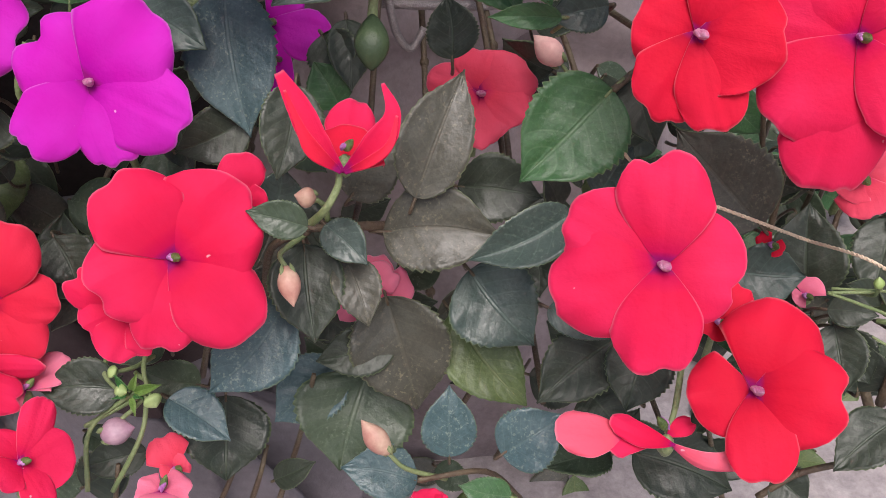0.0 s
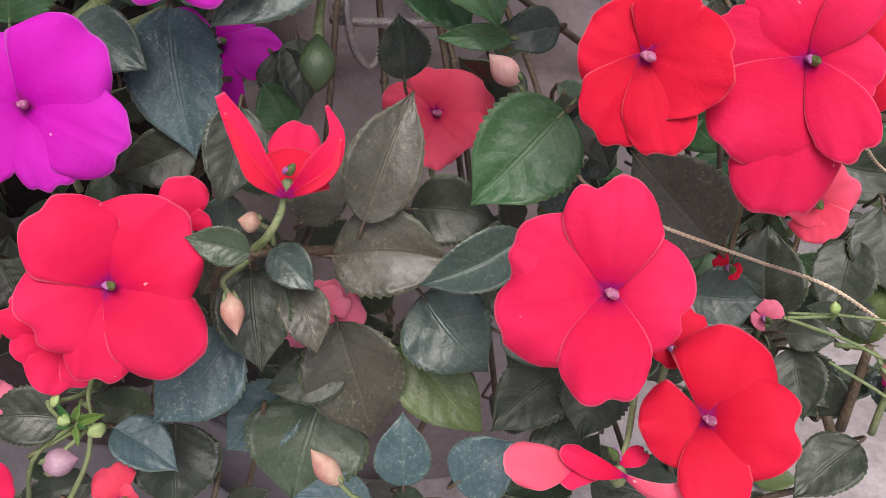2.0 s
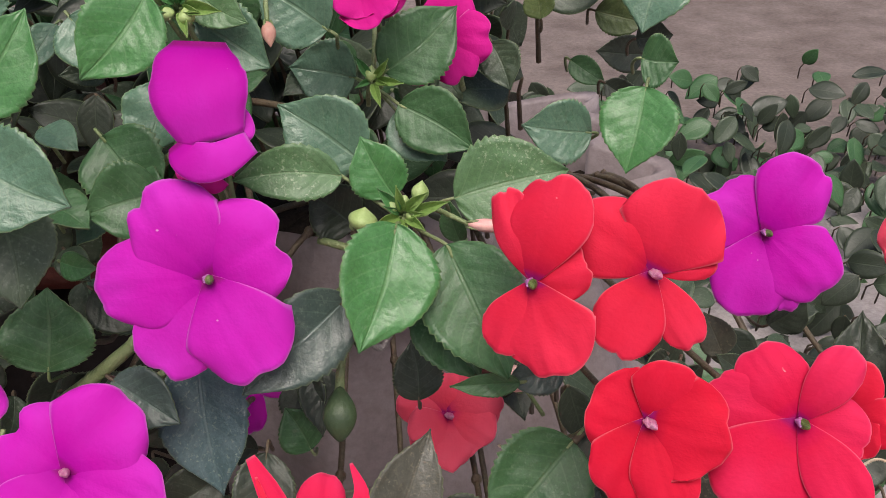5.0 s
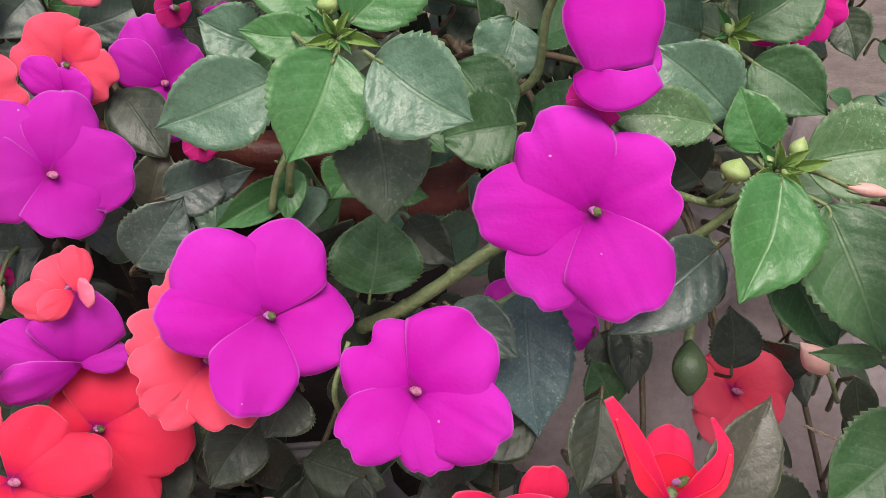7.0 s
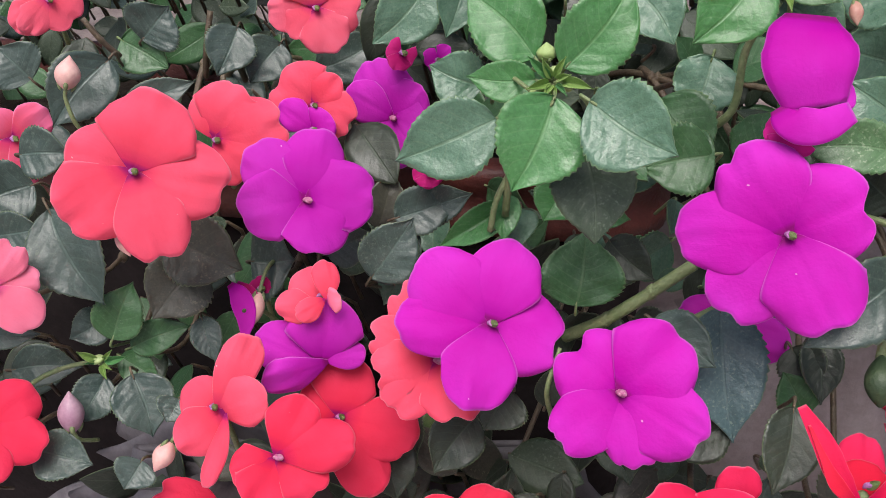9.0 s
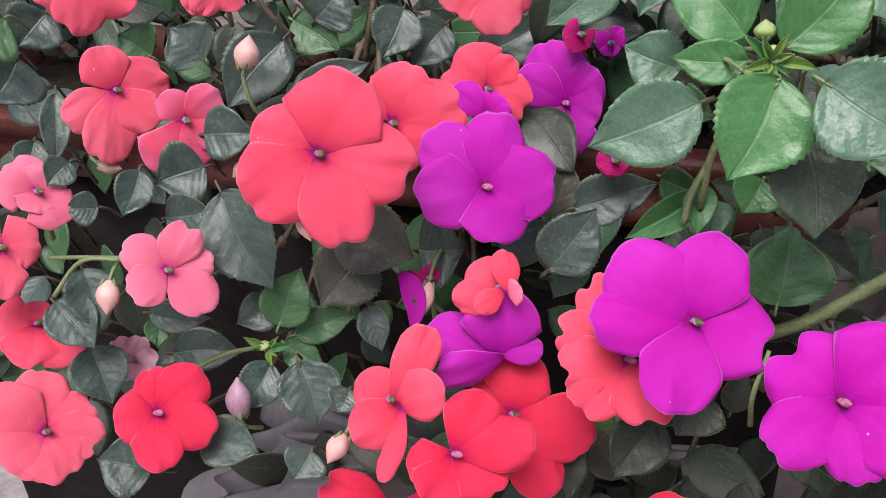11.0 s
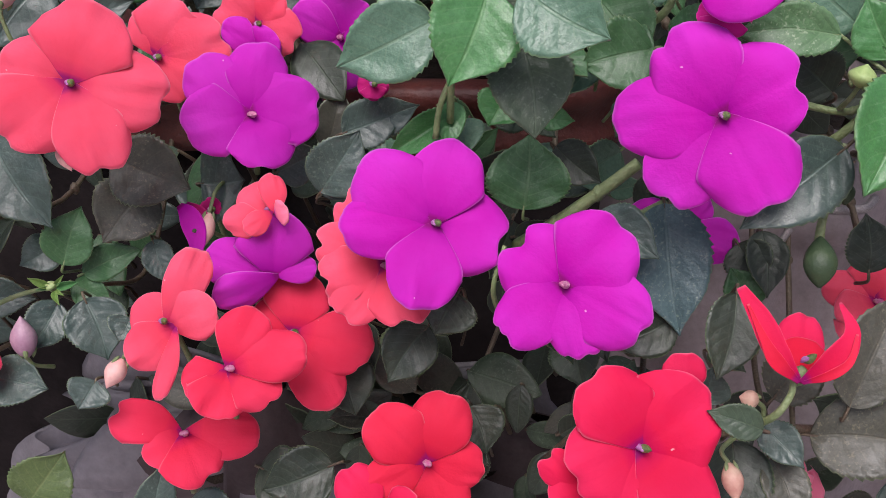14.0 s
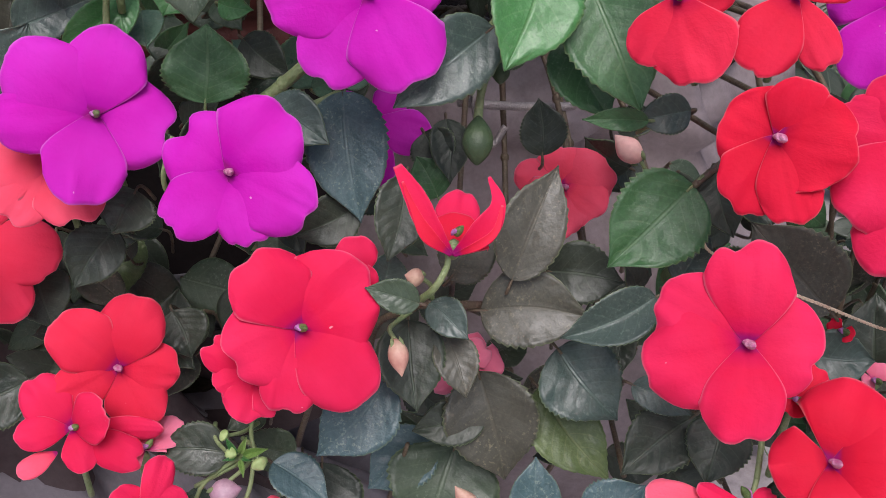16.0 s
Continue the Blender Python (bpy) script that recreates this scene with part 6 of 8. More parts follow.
shoot_tip(red_plant, (-0.1020, 0.2090, 0.3970), (0.1, -0.7, 0.7), 6, 0.0075, 6)

# stems
stem(magenta_plant, [(-0.0752, 0.2813, 0.5191), (-0.0891, 0.2791, 0.5078), (-0.1044, 0.2766, 0.4963), (-0.1202, 0.2868, 0.4809)], 0.0022, 0.0025)
stem(magenta_plant, [(-0.1281, 0.2722, 0.5790), (-0.1386, 0.2769, 0.5558), (-0.1423, 0.2819, 0.5327)], 0.0012, 0.0014)
stem(magenta_plant, [(0.0009, 0.2700, 0.5540), (-0.0103, 0.2714, 0.5430), (-0.0258, 0.2795, 0.5424)], 0.0011, 0.0013)
stem(magenta_plant, [(0.0027, 0.2694, 0.5524), (-0.0151, 0.2694, 0.5338), (-0.0280, 0.2808, 0.5160)], 0.0013, 0.0017)
stem(magenta_plant, [(-0.0568, 0.2866, 0.6088), (-0.0648, 0.2923, 0.5926), (-0.0674, 0.2936, 0.5711), (-0.0809, 0.2968, 0.5593)], 0.0011, 0.0016)
stem(magenta_plant, [(-0.0078, 0.3192, 0.5761), (-0.0065, 0.3272, 0.5941), (-0.0059, 0.3364, 0.5999)], 0.0008, 0.0009)
stem(magenta_plant, [(-0.0142, 0.2525, 0.5396), (-0.0164, 0.2495, 0.5282), (-0.0189, 0.2454, 0.5187), (-0.0197, 0.2420, 0.5120)], 0.0009, 0.0015)
bud(magenta_plant, (-0.0195, 0.2421, 0.5139), (-0.0197, 0.2311, 0.5016), 0.0049, "pod", power=0.9)
bud(magenta_plant, (-0.0126, 0.2530, 0.5266), (-0.0130, 0.2472, 0.5218), 0.0029, "pod")
stem(magenta_plant, [(-0.0789, 0.2580, 0.5074), (-0.0657, 0.2698, 0.5095)], 0.0013, 0.0016)
stem(red_plant, [(-0.0394, 0.2121, 0.4618), (-0.0225, 0.2207, 0.4564), (-0.0043, 0.2367, 0.4445)], 0.0012, 0.0017, red=True)
stem(red_plant, [(-0.0386, 0.2116, 0.4611), (-0.0517, 0.2197, 0.4487), (-0.0584, 0.2311, 0.4210)], 0.0011, 0.0014, red=True)
stem(red_plant, [(0.0489, 0.2381, 0.4920), (0.0546, 0.2442, 0.4934), (0.0648, 0.2587, 0.4925)], 0.0011, 0.0013, red=True)
stem(red_plant, [(-0.1005, 0.2123, 0.3954), (-0.1172, 0.2056, 0.3835), (-0.1189, 0.1942, 0.3656)], 0.0008, 0.0009)
stem(red_plant, [(-0.0971, 0.2098, 0.3954), (-0.0990, 0.2018, 0.3851), (-0.1104, 0.1942, 0.3656)], 0.0008, 0.0009)
stem(red_plant, [(-0.1190, 0.2062, 0.3843), (-0.0984, 0.2137, 0.3939), (-0.1041, 0.2214, 0.3940)], 0.0008, 0.0009)
stem(red_plant, [(0.1307, 0.1959, 0.3778), (0.1174, 0.1962, 0.3717), (0.1063, 0.1954, 0.3608)], 0.0011, 0.0012, red=True)
stem(red_plant, [(0.1427, 0.2177, 0.3894), (0.1513, 0.2087, 0.3681)], 0.0017, 0.0020, red=True)
stem(red_plant, [(-0.0079, 0.1854, 0.3827), (0.0140, 0.1935, 0.3767), (0.0259, 0.1943, 0.3616)], 0.0009, 0.0011, red=True)
stem(right_plant, [(0.1072, 0.1945, 0.4527), (0.1187, 0.1957, 0.4519), (0.1211, 0.1960, 0.4525)], 0.0005, 0.0005)
stem(right_plant, [(0.1065, 0.1946, 0.4527), (0.1254, 0.1932, 0.4453), (0.1353, 0.1898, 0.4414)], 0.0005, 0.0005)
stem(right_plant, [(0.1198, 0.1885, 0.4417), (0.1357, 0.1840, 0.4331), (0.1465, 0.1815, 0.4235)], 0.0004, 0.0006)
stem(right_plant, [(0.1093, 0.1982, 0.4511), (0.1288, 0.1999, 0.4482), (0.1483, 0.1958, 0.4476), (0.1559, 0.1933, 0.4481)], 0.0004, 0.0005)
stem(right_plant, [(0.1515, 0.2731, 0.4720), (0.1737, 0.2763, 0.4646), (0.1788, 0.2749, 0.4491)], 0.0014, 0.0017, red=True)
stem(right_plant, [(0.1364, 0.1992, 0.4374), (0.1373, 0.1992, 0.4026)], 0.0013, 0.0017, red=True)
stem(coral_plant, [(-0.3010, 0.2483, 0.4727), (-0.3172, 0.2428, 0.4695), (-0.3300, 0.2364, 0.4621), (-0.3513, 0.2438, 0.4329)], 0.0009, 0.0011)
stem(coral_plant, [(-0.3367, 0.2219, 0.5203), (-0.3522, 0.2180, 0.5196), (-0.3631, 0.2119, 0.5070)], 0.0007, 0.0009)
stem(coral_plant, [(-0.3339, 0.2232, 0.5207), (-0.3544, 0.2236, 0.5183), (-0.3749, 0.2257, 0.5146)], 0.0007, 0.0008)
stem(coral_plant, [(-0.1393, 0.2807, 0.5519), (-0.1444, 0.2776, 0.5407), (-0.1470, 0.2772, 0.5282)], 0.0010, 0.0012)
stem(coral_plant, [(-0.1158, 0.2374, 0.5074), (-0.1191, 0.2316, 0.4943), (-0.1190, 0.2430, 0.4751)], 0.0007, 0.0010)
stem(coral_plant, [(-0.2934, 0.3652, 0.5855), (-0.2957, 0.3617, 0.5713), (-0.3029, 0.3687, 0.5537)], 0.0014, 0.0016, red=True)
stem(coral_plant, [(-0.3094, 0.2946, 0.5979), (-0.3045, 0.2966, 0.5890), (-0.3006, 0.3012, 0.5815)], 0.0011, 0.0012, red=True)

# shaded filler leaves and stalks deeper in the plants, coloured dark to deepen the shade
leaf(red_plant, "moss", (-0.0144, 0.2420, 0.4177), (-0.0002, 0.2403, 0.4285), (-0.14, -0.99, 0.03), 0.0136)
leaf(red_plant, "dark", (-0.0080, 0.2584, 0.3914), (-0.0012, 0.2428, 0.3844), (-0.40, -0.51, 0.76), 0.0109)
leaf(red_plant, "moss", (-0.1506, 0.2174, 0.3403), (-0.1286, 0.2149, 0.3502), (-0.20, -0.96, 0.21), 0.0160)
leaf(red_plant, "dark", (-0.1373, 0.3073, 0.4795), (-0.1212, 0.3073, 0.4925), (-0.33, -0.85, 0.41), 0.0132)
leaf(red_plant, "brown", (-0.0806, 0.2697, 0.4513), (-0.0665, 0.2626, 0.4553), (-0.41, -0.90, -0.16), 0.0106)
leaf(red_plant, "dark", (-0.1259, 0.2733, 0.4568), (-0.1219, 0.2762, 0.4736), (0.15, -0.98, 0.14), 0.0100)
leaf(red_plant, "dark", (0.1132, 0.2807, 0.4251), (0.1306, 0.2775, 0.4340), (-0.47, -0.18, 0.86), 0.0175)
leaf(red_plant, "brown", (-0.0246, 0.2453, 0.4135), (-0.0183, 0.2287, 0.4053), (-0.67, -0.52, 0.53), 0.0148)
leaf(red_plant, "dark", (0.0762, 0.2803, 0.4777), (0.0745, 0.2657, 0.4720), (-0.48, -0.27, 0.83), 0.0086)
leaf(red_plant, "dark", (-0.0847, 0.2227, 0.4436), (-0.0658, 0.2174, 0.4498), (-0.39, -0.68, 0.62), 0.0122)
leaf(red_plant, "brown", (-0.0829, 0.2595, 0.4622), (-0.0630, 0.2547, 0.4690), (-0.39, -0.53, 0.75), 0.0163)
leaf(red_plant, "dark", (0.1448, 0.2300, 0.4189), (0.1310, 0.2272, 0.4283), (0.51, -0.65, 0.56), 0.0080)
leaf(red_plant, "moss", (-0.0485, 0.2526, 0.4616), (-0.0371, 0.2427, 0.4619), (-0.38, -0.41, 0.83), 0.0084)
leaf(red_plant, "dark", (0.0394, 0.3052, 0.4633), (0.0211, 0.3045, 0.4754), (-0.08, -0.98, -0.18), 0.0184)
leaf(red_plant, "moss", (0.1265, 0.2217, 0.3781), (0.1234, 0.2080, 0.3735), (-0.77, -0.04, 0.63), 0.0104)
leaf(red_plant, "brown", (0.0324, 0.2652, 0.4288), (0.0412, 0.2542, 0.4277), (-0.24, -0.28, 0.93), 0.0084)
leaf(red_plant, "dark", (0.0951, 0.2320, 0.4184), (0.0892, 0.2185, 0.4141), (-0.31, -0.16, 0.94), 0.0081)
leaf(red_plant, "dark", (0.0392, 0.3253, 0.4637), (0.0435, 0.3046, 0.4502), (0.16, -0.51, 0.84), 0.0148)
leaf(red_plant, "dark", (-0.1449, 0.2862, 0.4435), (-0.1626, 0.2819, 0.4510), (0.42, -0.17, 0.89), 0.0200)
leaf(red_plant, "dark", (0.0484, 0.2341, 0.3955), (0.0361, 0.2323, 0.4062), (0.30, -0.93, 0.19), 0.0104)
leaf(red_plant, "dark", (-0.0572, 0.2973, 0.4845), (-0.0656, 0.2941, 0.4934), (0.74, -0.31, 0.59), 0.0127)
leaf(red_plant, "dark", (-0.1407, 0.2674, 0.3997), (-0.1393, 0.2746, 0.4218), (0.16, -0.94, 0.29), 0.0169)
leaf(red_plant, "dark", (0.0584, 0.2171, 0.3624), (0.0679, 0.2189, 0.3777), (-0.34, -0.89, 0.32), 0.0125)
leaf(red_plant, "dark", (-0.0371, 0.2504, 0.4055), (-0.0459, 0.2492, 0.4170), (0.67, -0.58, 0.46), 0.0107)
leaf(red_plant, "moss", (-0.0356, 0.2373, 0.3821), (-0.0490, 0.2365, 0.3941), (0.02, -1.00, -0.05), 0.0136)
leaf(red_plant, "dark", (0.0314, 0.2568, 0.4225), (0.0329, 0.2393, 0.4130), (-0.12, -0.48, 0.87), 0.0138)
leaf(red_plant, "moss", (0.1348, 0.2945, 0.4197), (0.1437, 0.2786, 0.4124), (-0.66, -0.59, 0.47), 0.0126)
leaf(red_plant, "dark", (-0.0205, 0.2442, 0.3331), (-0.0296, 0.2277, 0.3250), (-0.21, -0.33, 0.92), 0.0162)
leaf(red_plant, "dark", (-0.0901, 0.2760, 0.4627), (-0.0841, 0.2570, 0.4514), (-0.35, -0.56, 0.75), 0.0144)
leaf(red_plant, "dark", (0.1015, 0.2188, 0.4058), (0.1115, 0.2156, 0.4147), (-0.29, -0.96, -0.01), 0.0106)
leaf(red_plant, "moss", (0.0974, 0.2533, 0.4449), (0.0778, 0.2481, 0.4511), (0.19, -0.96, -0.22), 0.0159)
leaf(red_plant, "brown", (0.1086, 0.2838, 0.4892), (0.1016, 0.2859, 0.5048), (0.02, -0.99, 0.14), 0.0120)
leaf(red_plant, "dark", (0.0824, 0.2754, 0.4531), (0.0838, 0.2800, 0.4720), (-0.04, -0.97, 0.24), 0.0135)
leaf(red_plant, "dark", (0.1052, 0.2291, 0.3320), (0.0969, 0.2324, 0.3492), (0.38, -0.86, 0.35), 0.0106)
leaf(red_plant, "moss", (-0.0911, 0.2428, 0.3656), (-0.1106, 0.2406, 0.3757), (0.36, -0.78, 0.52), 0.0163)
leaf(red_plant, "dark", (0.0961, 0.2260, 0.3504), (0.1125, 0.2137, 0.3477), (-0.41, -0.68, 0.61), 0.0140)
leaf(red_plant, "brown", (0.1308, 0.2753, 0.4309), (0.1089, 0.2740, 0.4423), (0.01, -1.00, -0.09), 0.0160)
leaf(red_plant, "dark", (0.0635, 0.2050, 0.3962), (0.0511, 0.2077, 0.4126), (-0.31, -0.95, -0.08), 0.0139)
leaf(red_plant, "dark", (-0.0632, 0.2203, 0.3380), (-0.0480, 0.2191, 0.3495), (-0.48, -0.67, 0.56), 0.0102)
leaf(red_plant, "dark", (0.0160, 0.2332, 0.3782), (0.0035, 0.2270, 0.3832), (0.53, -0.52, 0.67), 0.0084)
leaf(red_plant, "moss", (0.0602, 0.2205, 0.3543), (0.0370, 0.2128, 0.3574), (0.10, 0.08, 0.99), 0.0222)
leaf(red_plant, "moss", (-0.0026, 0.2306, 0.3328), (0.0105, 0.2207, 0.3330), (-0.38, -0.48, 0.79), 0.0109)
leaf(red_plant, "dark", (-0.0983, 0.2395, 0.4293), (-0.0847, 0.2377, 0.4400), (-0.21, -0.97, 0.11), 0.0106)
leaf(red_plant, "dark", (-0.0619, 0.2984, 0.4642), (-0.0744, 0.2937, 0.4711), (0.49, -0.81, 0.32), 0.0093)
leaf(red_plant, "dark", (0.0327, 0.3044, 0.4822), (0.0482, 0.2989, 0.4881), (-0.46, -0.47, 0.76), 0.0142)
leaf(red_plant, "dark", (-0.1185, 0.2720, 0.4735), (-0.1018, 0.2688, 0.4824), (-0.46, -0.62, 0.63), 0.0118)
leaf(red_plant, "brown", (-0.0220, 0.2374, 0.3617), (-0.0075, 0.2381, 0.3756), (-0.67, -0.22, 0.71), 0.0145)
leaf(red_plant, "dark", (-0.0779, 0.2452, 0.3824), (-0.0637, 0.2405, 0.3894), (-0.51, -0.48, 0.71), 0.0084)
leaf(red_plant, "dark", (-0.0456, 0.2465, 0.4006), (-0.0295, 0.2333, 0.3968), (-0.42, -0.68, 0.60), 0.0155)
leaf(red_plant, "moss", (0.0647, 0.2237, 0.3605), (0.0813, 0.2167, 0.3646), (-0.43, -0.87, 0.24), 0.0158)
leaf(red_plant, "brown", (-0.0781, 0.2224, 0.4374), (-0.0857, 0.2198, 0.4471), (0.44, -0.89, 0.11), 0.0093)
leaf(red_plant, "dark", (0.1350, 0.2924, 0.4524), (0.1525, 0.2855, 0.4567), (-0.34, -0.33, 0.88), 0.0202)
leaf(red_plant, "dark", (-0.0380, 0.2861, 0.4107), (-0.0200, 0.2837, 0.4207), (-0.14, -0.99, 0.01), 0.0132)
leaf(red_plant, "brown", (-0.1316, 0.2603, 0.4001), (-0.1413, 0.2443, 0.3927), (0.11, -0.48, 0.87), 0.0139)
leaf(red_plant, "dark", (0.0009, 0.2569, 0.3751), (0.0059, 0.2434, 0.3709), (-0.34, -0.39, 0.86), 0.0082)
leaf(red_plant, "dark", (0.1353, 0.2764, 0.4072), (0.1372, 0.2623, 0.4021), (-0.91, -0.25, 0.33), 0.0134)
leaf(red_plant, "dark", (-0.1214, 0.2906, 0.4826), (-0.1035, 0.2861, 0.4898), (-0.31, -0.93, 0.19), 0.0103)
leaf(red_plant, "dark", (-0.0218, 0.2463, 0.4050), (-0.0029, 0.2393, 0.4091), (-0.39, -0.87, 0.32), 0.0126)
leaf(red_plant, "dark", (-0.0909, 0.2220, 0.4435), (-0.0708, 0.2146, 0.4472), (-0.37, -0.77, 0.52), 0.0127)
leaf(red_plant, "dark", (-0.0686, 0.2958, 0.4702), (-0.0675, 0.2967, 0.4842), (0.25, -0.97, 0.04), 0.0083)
leaf(red_plant, "dark", (-0.0388, 0.2518, 0.4365), (-0.0324, 0.2380, 0.4319), (-0.09, -0.35, 0.93), 0.0080)
leaf(red_plant, "dark", (-0.1601, 0.2848, 0.4291), (-0.1683, 0.2869, 0.4448), (0.25, -0.93, 0.26), 0.0128)
leaf(red_plant, "dark", (-0.0962, 0.2916, 0.4794), (-0.1097, 0.2852, 0.4841), (0.43, -0.26, 0.87), 0.0162)
leaf(red_plant, "dark", (0.0703, 0.2659, 0.4606), (0.0592, 0.2549, 0.4595), (0.59, -0.64, 0.49), 0.0090)
leaf(red_plant, "dark", (0.0131, 0.2755, 0.4226), (-0.0077, 0.2707, 0.4293), (0.19, -0.98, -0.10), 0.0191)
leaf(red_plant, "dark", (0.0329, 0.2481, 0.3650), (0.0536, 0.2386, 0.3658), (-0.41, -0.88, 0.25), 0.0179)
leaf(red_plant, "brown", (0.0133, 0.2509, 0.4020), (-0.0021, 0.2404, 0.4016), (0.44, -0.68, 0.58), 0.0121)
leaf(red_plant, "brown", (-0.0678, 0.2440, 0.3947), (-0.0798, 0.2414, 0.4044), (0.57, -0.61, 0.54), 0.0089)
leaf(red_plant, "brown", (0.0395, 0.2534, 0.4398), (0.0339, 0.2534, 0.4528), (0.72, -0.62, 0.32), 0.0121)
leaf(red_plant, "dark", (0.1202, 0.2606, 0.4948), (0.1281, 0.2579, 0.5044), (-0.78, -0.25, 0.57), 0.0117)
leaf(red_plant, "dark", (-0.1252, 0.2242, 0.3775), (-0.1112, 0.2230, 0.3890), (-0.23, -0.96, 0.18), 0.0096)
leaf(red_plant, "dark", (-0.1421, 0.2580, 0.4115), (-0.1272, 0.2447, 0.4075), (-0.19, -0.47, 0.86), 0.0113)
leaf(red_plant, "brown", (-0.0264, 0.2390, 0.3697), (-0.0478, 0.2360, 0.3789), (0.19, -0.97, 0.14), 0.0204)
leaf(red_plant, "brown", (0.1126, 0.2085, 0.4001), (0.0997, 0.2089, 0.4137), (0.41, -0.81, 0.42), 0.0105)
leaf(red_plant, "moss", (-0.0966, 0.2792, 0.4484), (-0.0928, 0.2596, 0.4363), (-0.34, -0.54, 0.77), 0.0200)
leaf(red_plant, "moss", (-0.1350, 0.2842, 0.4858), (-0.1334, 0.2677, 0.4778), (0.71, -0.25, 0.66), 0.0096)
leaf(red_plant, "brown", (0.0859, 0.2299, 0.3439), (0.0920, 0.2168, 0.3401), (-0.13, -0.33, 0.94), 0.0108)
leaf(red_plant, "dark", (0.1049, 0.2048, 0.4001), (0.0853, 0.1957, 0.4014), (0.33, -0.61, 0.72), 0.0125)
leaf(red_plant, "brown", (-0.1036, 0.2782, 0.4725), (-0.0924, 0.2798, 0.4875), (0.52, -0.80, -0.31), 0.0149)
leaf(red_plant, "moss", (-0.1352, 0.2338, 0.3499), (-0.1203, 0.2246, 0.3511), (-0.26, -0.30, 0.92), 0.0096)
leaf(red_plant, "moss", (0.0845, 0.2574, 0.5062), (0.0757, 0.2401, 0.4971), (-0.34, -0.30, 0.89), 0.0112)
leaf(red_plant, "brown", (0.0579, 0.2670, 0.4551), (0.0654, 0.2532, 0.4504), (-0.68, -0.54, 0.50), 0.0103)
leaf(red_plant, "dark", (0.0232, 0.2292, 0.3433), (0.0432, 0.2290, 0.3560), (-0.42, -0.63, 0.65), 0.0156)
leaf(red_plant, "dark", (0.0596, 0.2119, 0.4508), (0.0719, 0.2006, 0.4493), (-0.36, -0.50, 0.79), 0.0111)
leaf(red_plant, "moss", (-0.0827, 0.2171, 0.4378), (-0.0761, 0.2196, 0.4539), (0.44, -0.90, -0.04), 0.0113)
leaf(red_plant, "moss", (0.1211, 0.2845, 0.4445), (0.1350, 0.2762, 0.4469), (-0.28, -0.20, 0.94), 0.0147)
leaf(red_plant, "moss", (0.1011, 0.2509, 0.4388), (0.0865, 0.2486, 0.4488), (0.47, -0.72, 0.52), 0.0092)
leaf(red_plant, "dark", (0.1138, 0.2739, 0.4866), (0.1028, 0.2720, 0.4972), (0.40, -0.88, 0.26), 0.0084)
leaf(right_plant, "brown", (0.1345, 0.2453, 0.4050), (0.1199, 0.2351, 0.4032), (0.16, -0.39, 0.91), 0.0108)
leaf(right_plant, "brown", (0.1717, 0.2677, 0.3940), (0.1832, 0.2659, 0.4063), (-0.29, -0.95, 0.13), 0.0149)
leaf(right_plant, "dark", (0.1685, 0.3000, 0.4076), (0.1609, 0.3063, 0.4299), (-0.58, -0.81, 0.03), 0.0187)
leaf(right_plant, "dark", (0.0859, 0.2500, 0.4295), (0.0794, 0.2516, 0.4452), (0.66, -0.67, 0.35), 0.0130)
leaf(right_plant, "dark", (0.0754, 0.2810, 0.4666), (0.0867, 0.2669, 0.4614), (0.16, -0.23, 0.96), 0.0185)
leaf(right_plant, "brown", (0.1267, 0.2374, 0.4058), (0.1188, 0.2252, 0.4017), (-0.32, -0.12, 0.94), 0.0089)
leaf(right_plant, "dark", (0.1626, 0.3272, 0.4516), (0.1655, 0.3115, 0.4434), (-0.63, -0.45, 0.64), 0.0128)
leaf(right_plant, "dark", (0.2004, 0.2748, 0.4196), (0.2072, 0.2759, 0.4357), (-0.54, -0.79, 0.28), 0.0134)
leaf(right_plant, "dark", (0.2034, 0.2817, 0.4279), (0.2012, 0.2681, 0.4223), (-0.48, -0.26, 0.84), 0.0097)
leaf(right_plant, "dark", (0.1437, 0.3054, 0.4551), (0.1600, 0.2982, 0.4601), (-0.37, -0.92, -0.14), 0.0184)
leaf(right_plant, "dark", (0.1179, 0.2617, 0.4863), (0.0995, 0.2510, 0.4835), (0.42, -0.82, 0.39), 0.0120)
leaf(right_plant, "brown", (0.1856, 0.2705, 0.4305), (0.1684, 0.2746, 0.4488), (0.03, -0.97, 0.25), 0.0153)
leaf(right_plant, "dark", (0.0865, 0.2680, 0.4906), (0.0952, 0.2637, 0.4992), (-0.39, -0.92, -0.07), 0.0076)
leaf(right_plant, "moss", (0.0798, 0.2693, 0.4437), (0.0585, 0.2618, 0.4452), (0.32, -0.94, -0.08), 0.0198)
leaf(right_plant, "dark", (0.0880, 0.2701, 0.4911), (0.0799, 0.2725, 0.5077), (0.01, -0.99, 0.14), 0.0110)
leaf(right_plant, "dark", (0.0849, 0.2364, 0.4032), (0.0776, 0.2236, 0.3983), (-0.20, -0.25, 0.95), 0.0104)
leaf(right_plant, "dark", (0.0750, 0.2840, 0.5027), (0.0836, 0.2688, 0.4958), (0.07, -0.38, 0.92), 0.0148)
leaf(right_plant, "brown", (0.1240, 0.2377, 0.3925), (0.1185, 0.2414, 0.4112), (-0.76, -0.65, -0.10), 0.0159)
leaf(right_plant, "brown", (0.2065, 0.2526, 0.3857), (0.2066, 0.2366, 0.3768), (-0.77, -0.31, 0.55), 0.0146)
leaf(right_plant, "dark", (0.1983, 0.2526, 0.3960), (0.1824, 0.2502, 0.4053), (0.24, -0.96, 0.16), 0.0086)
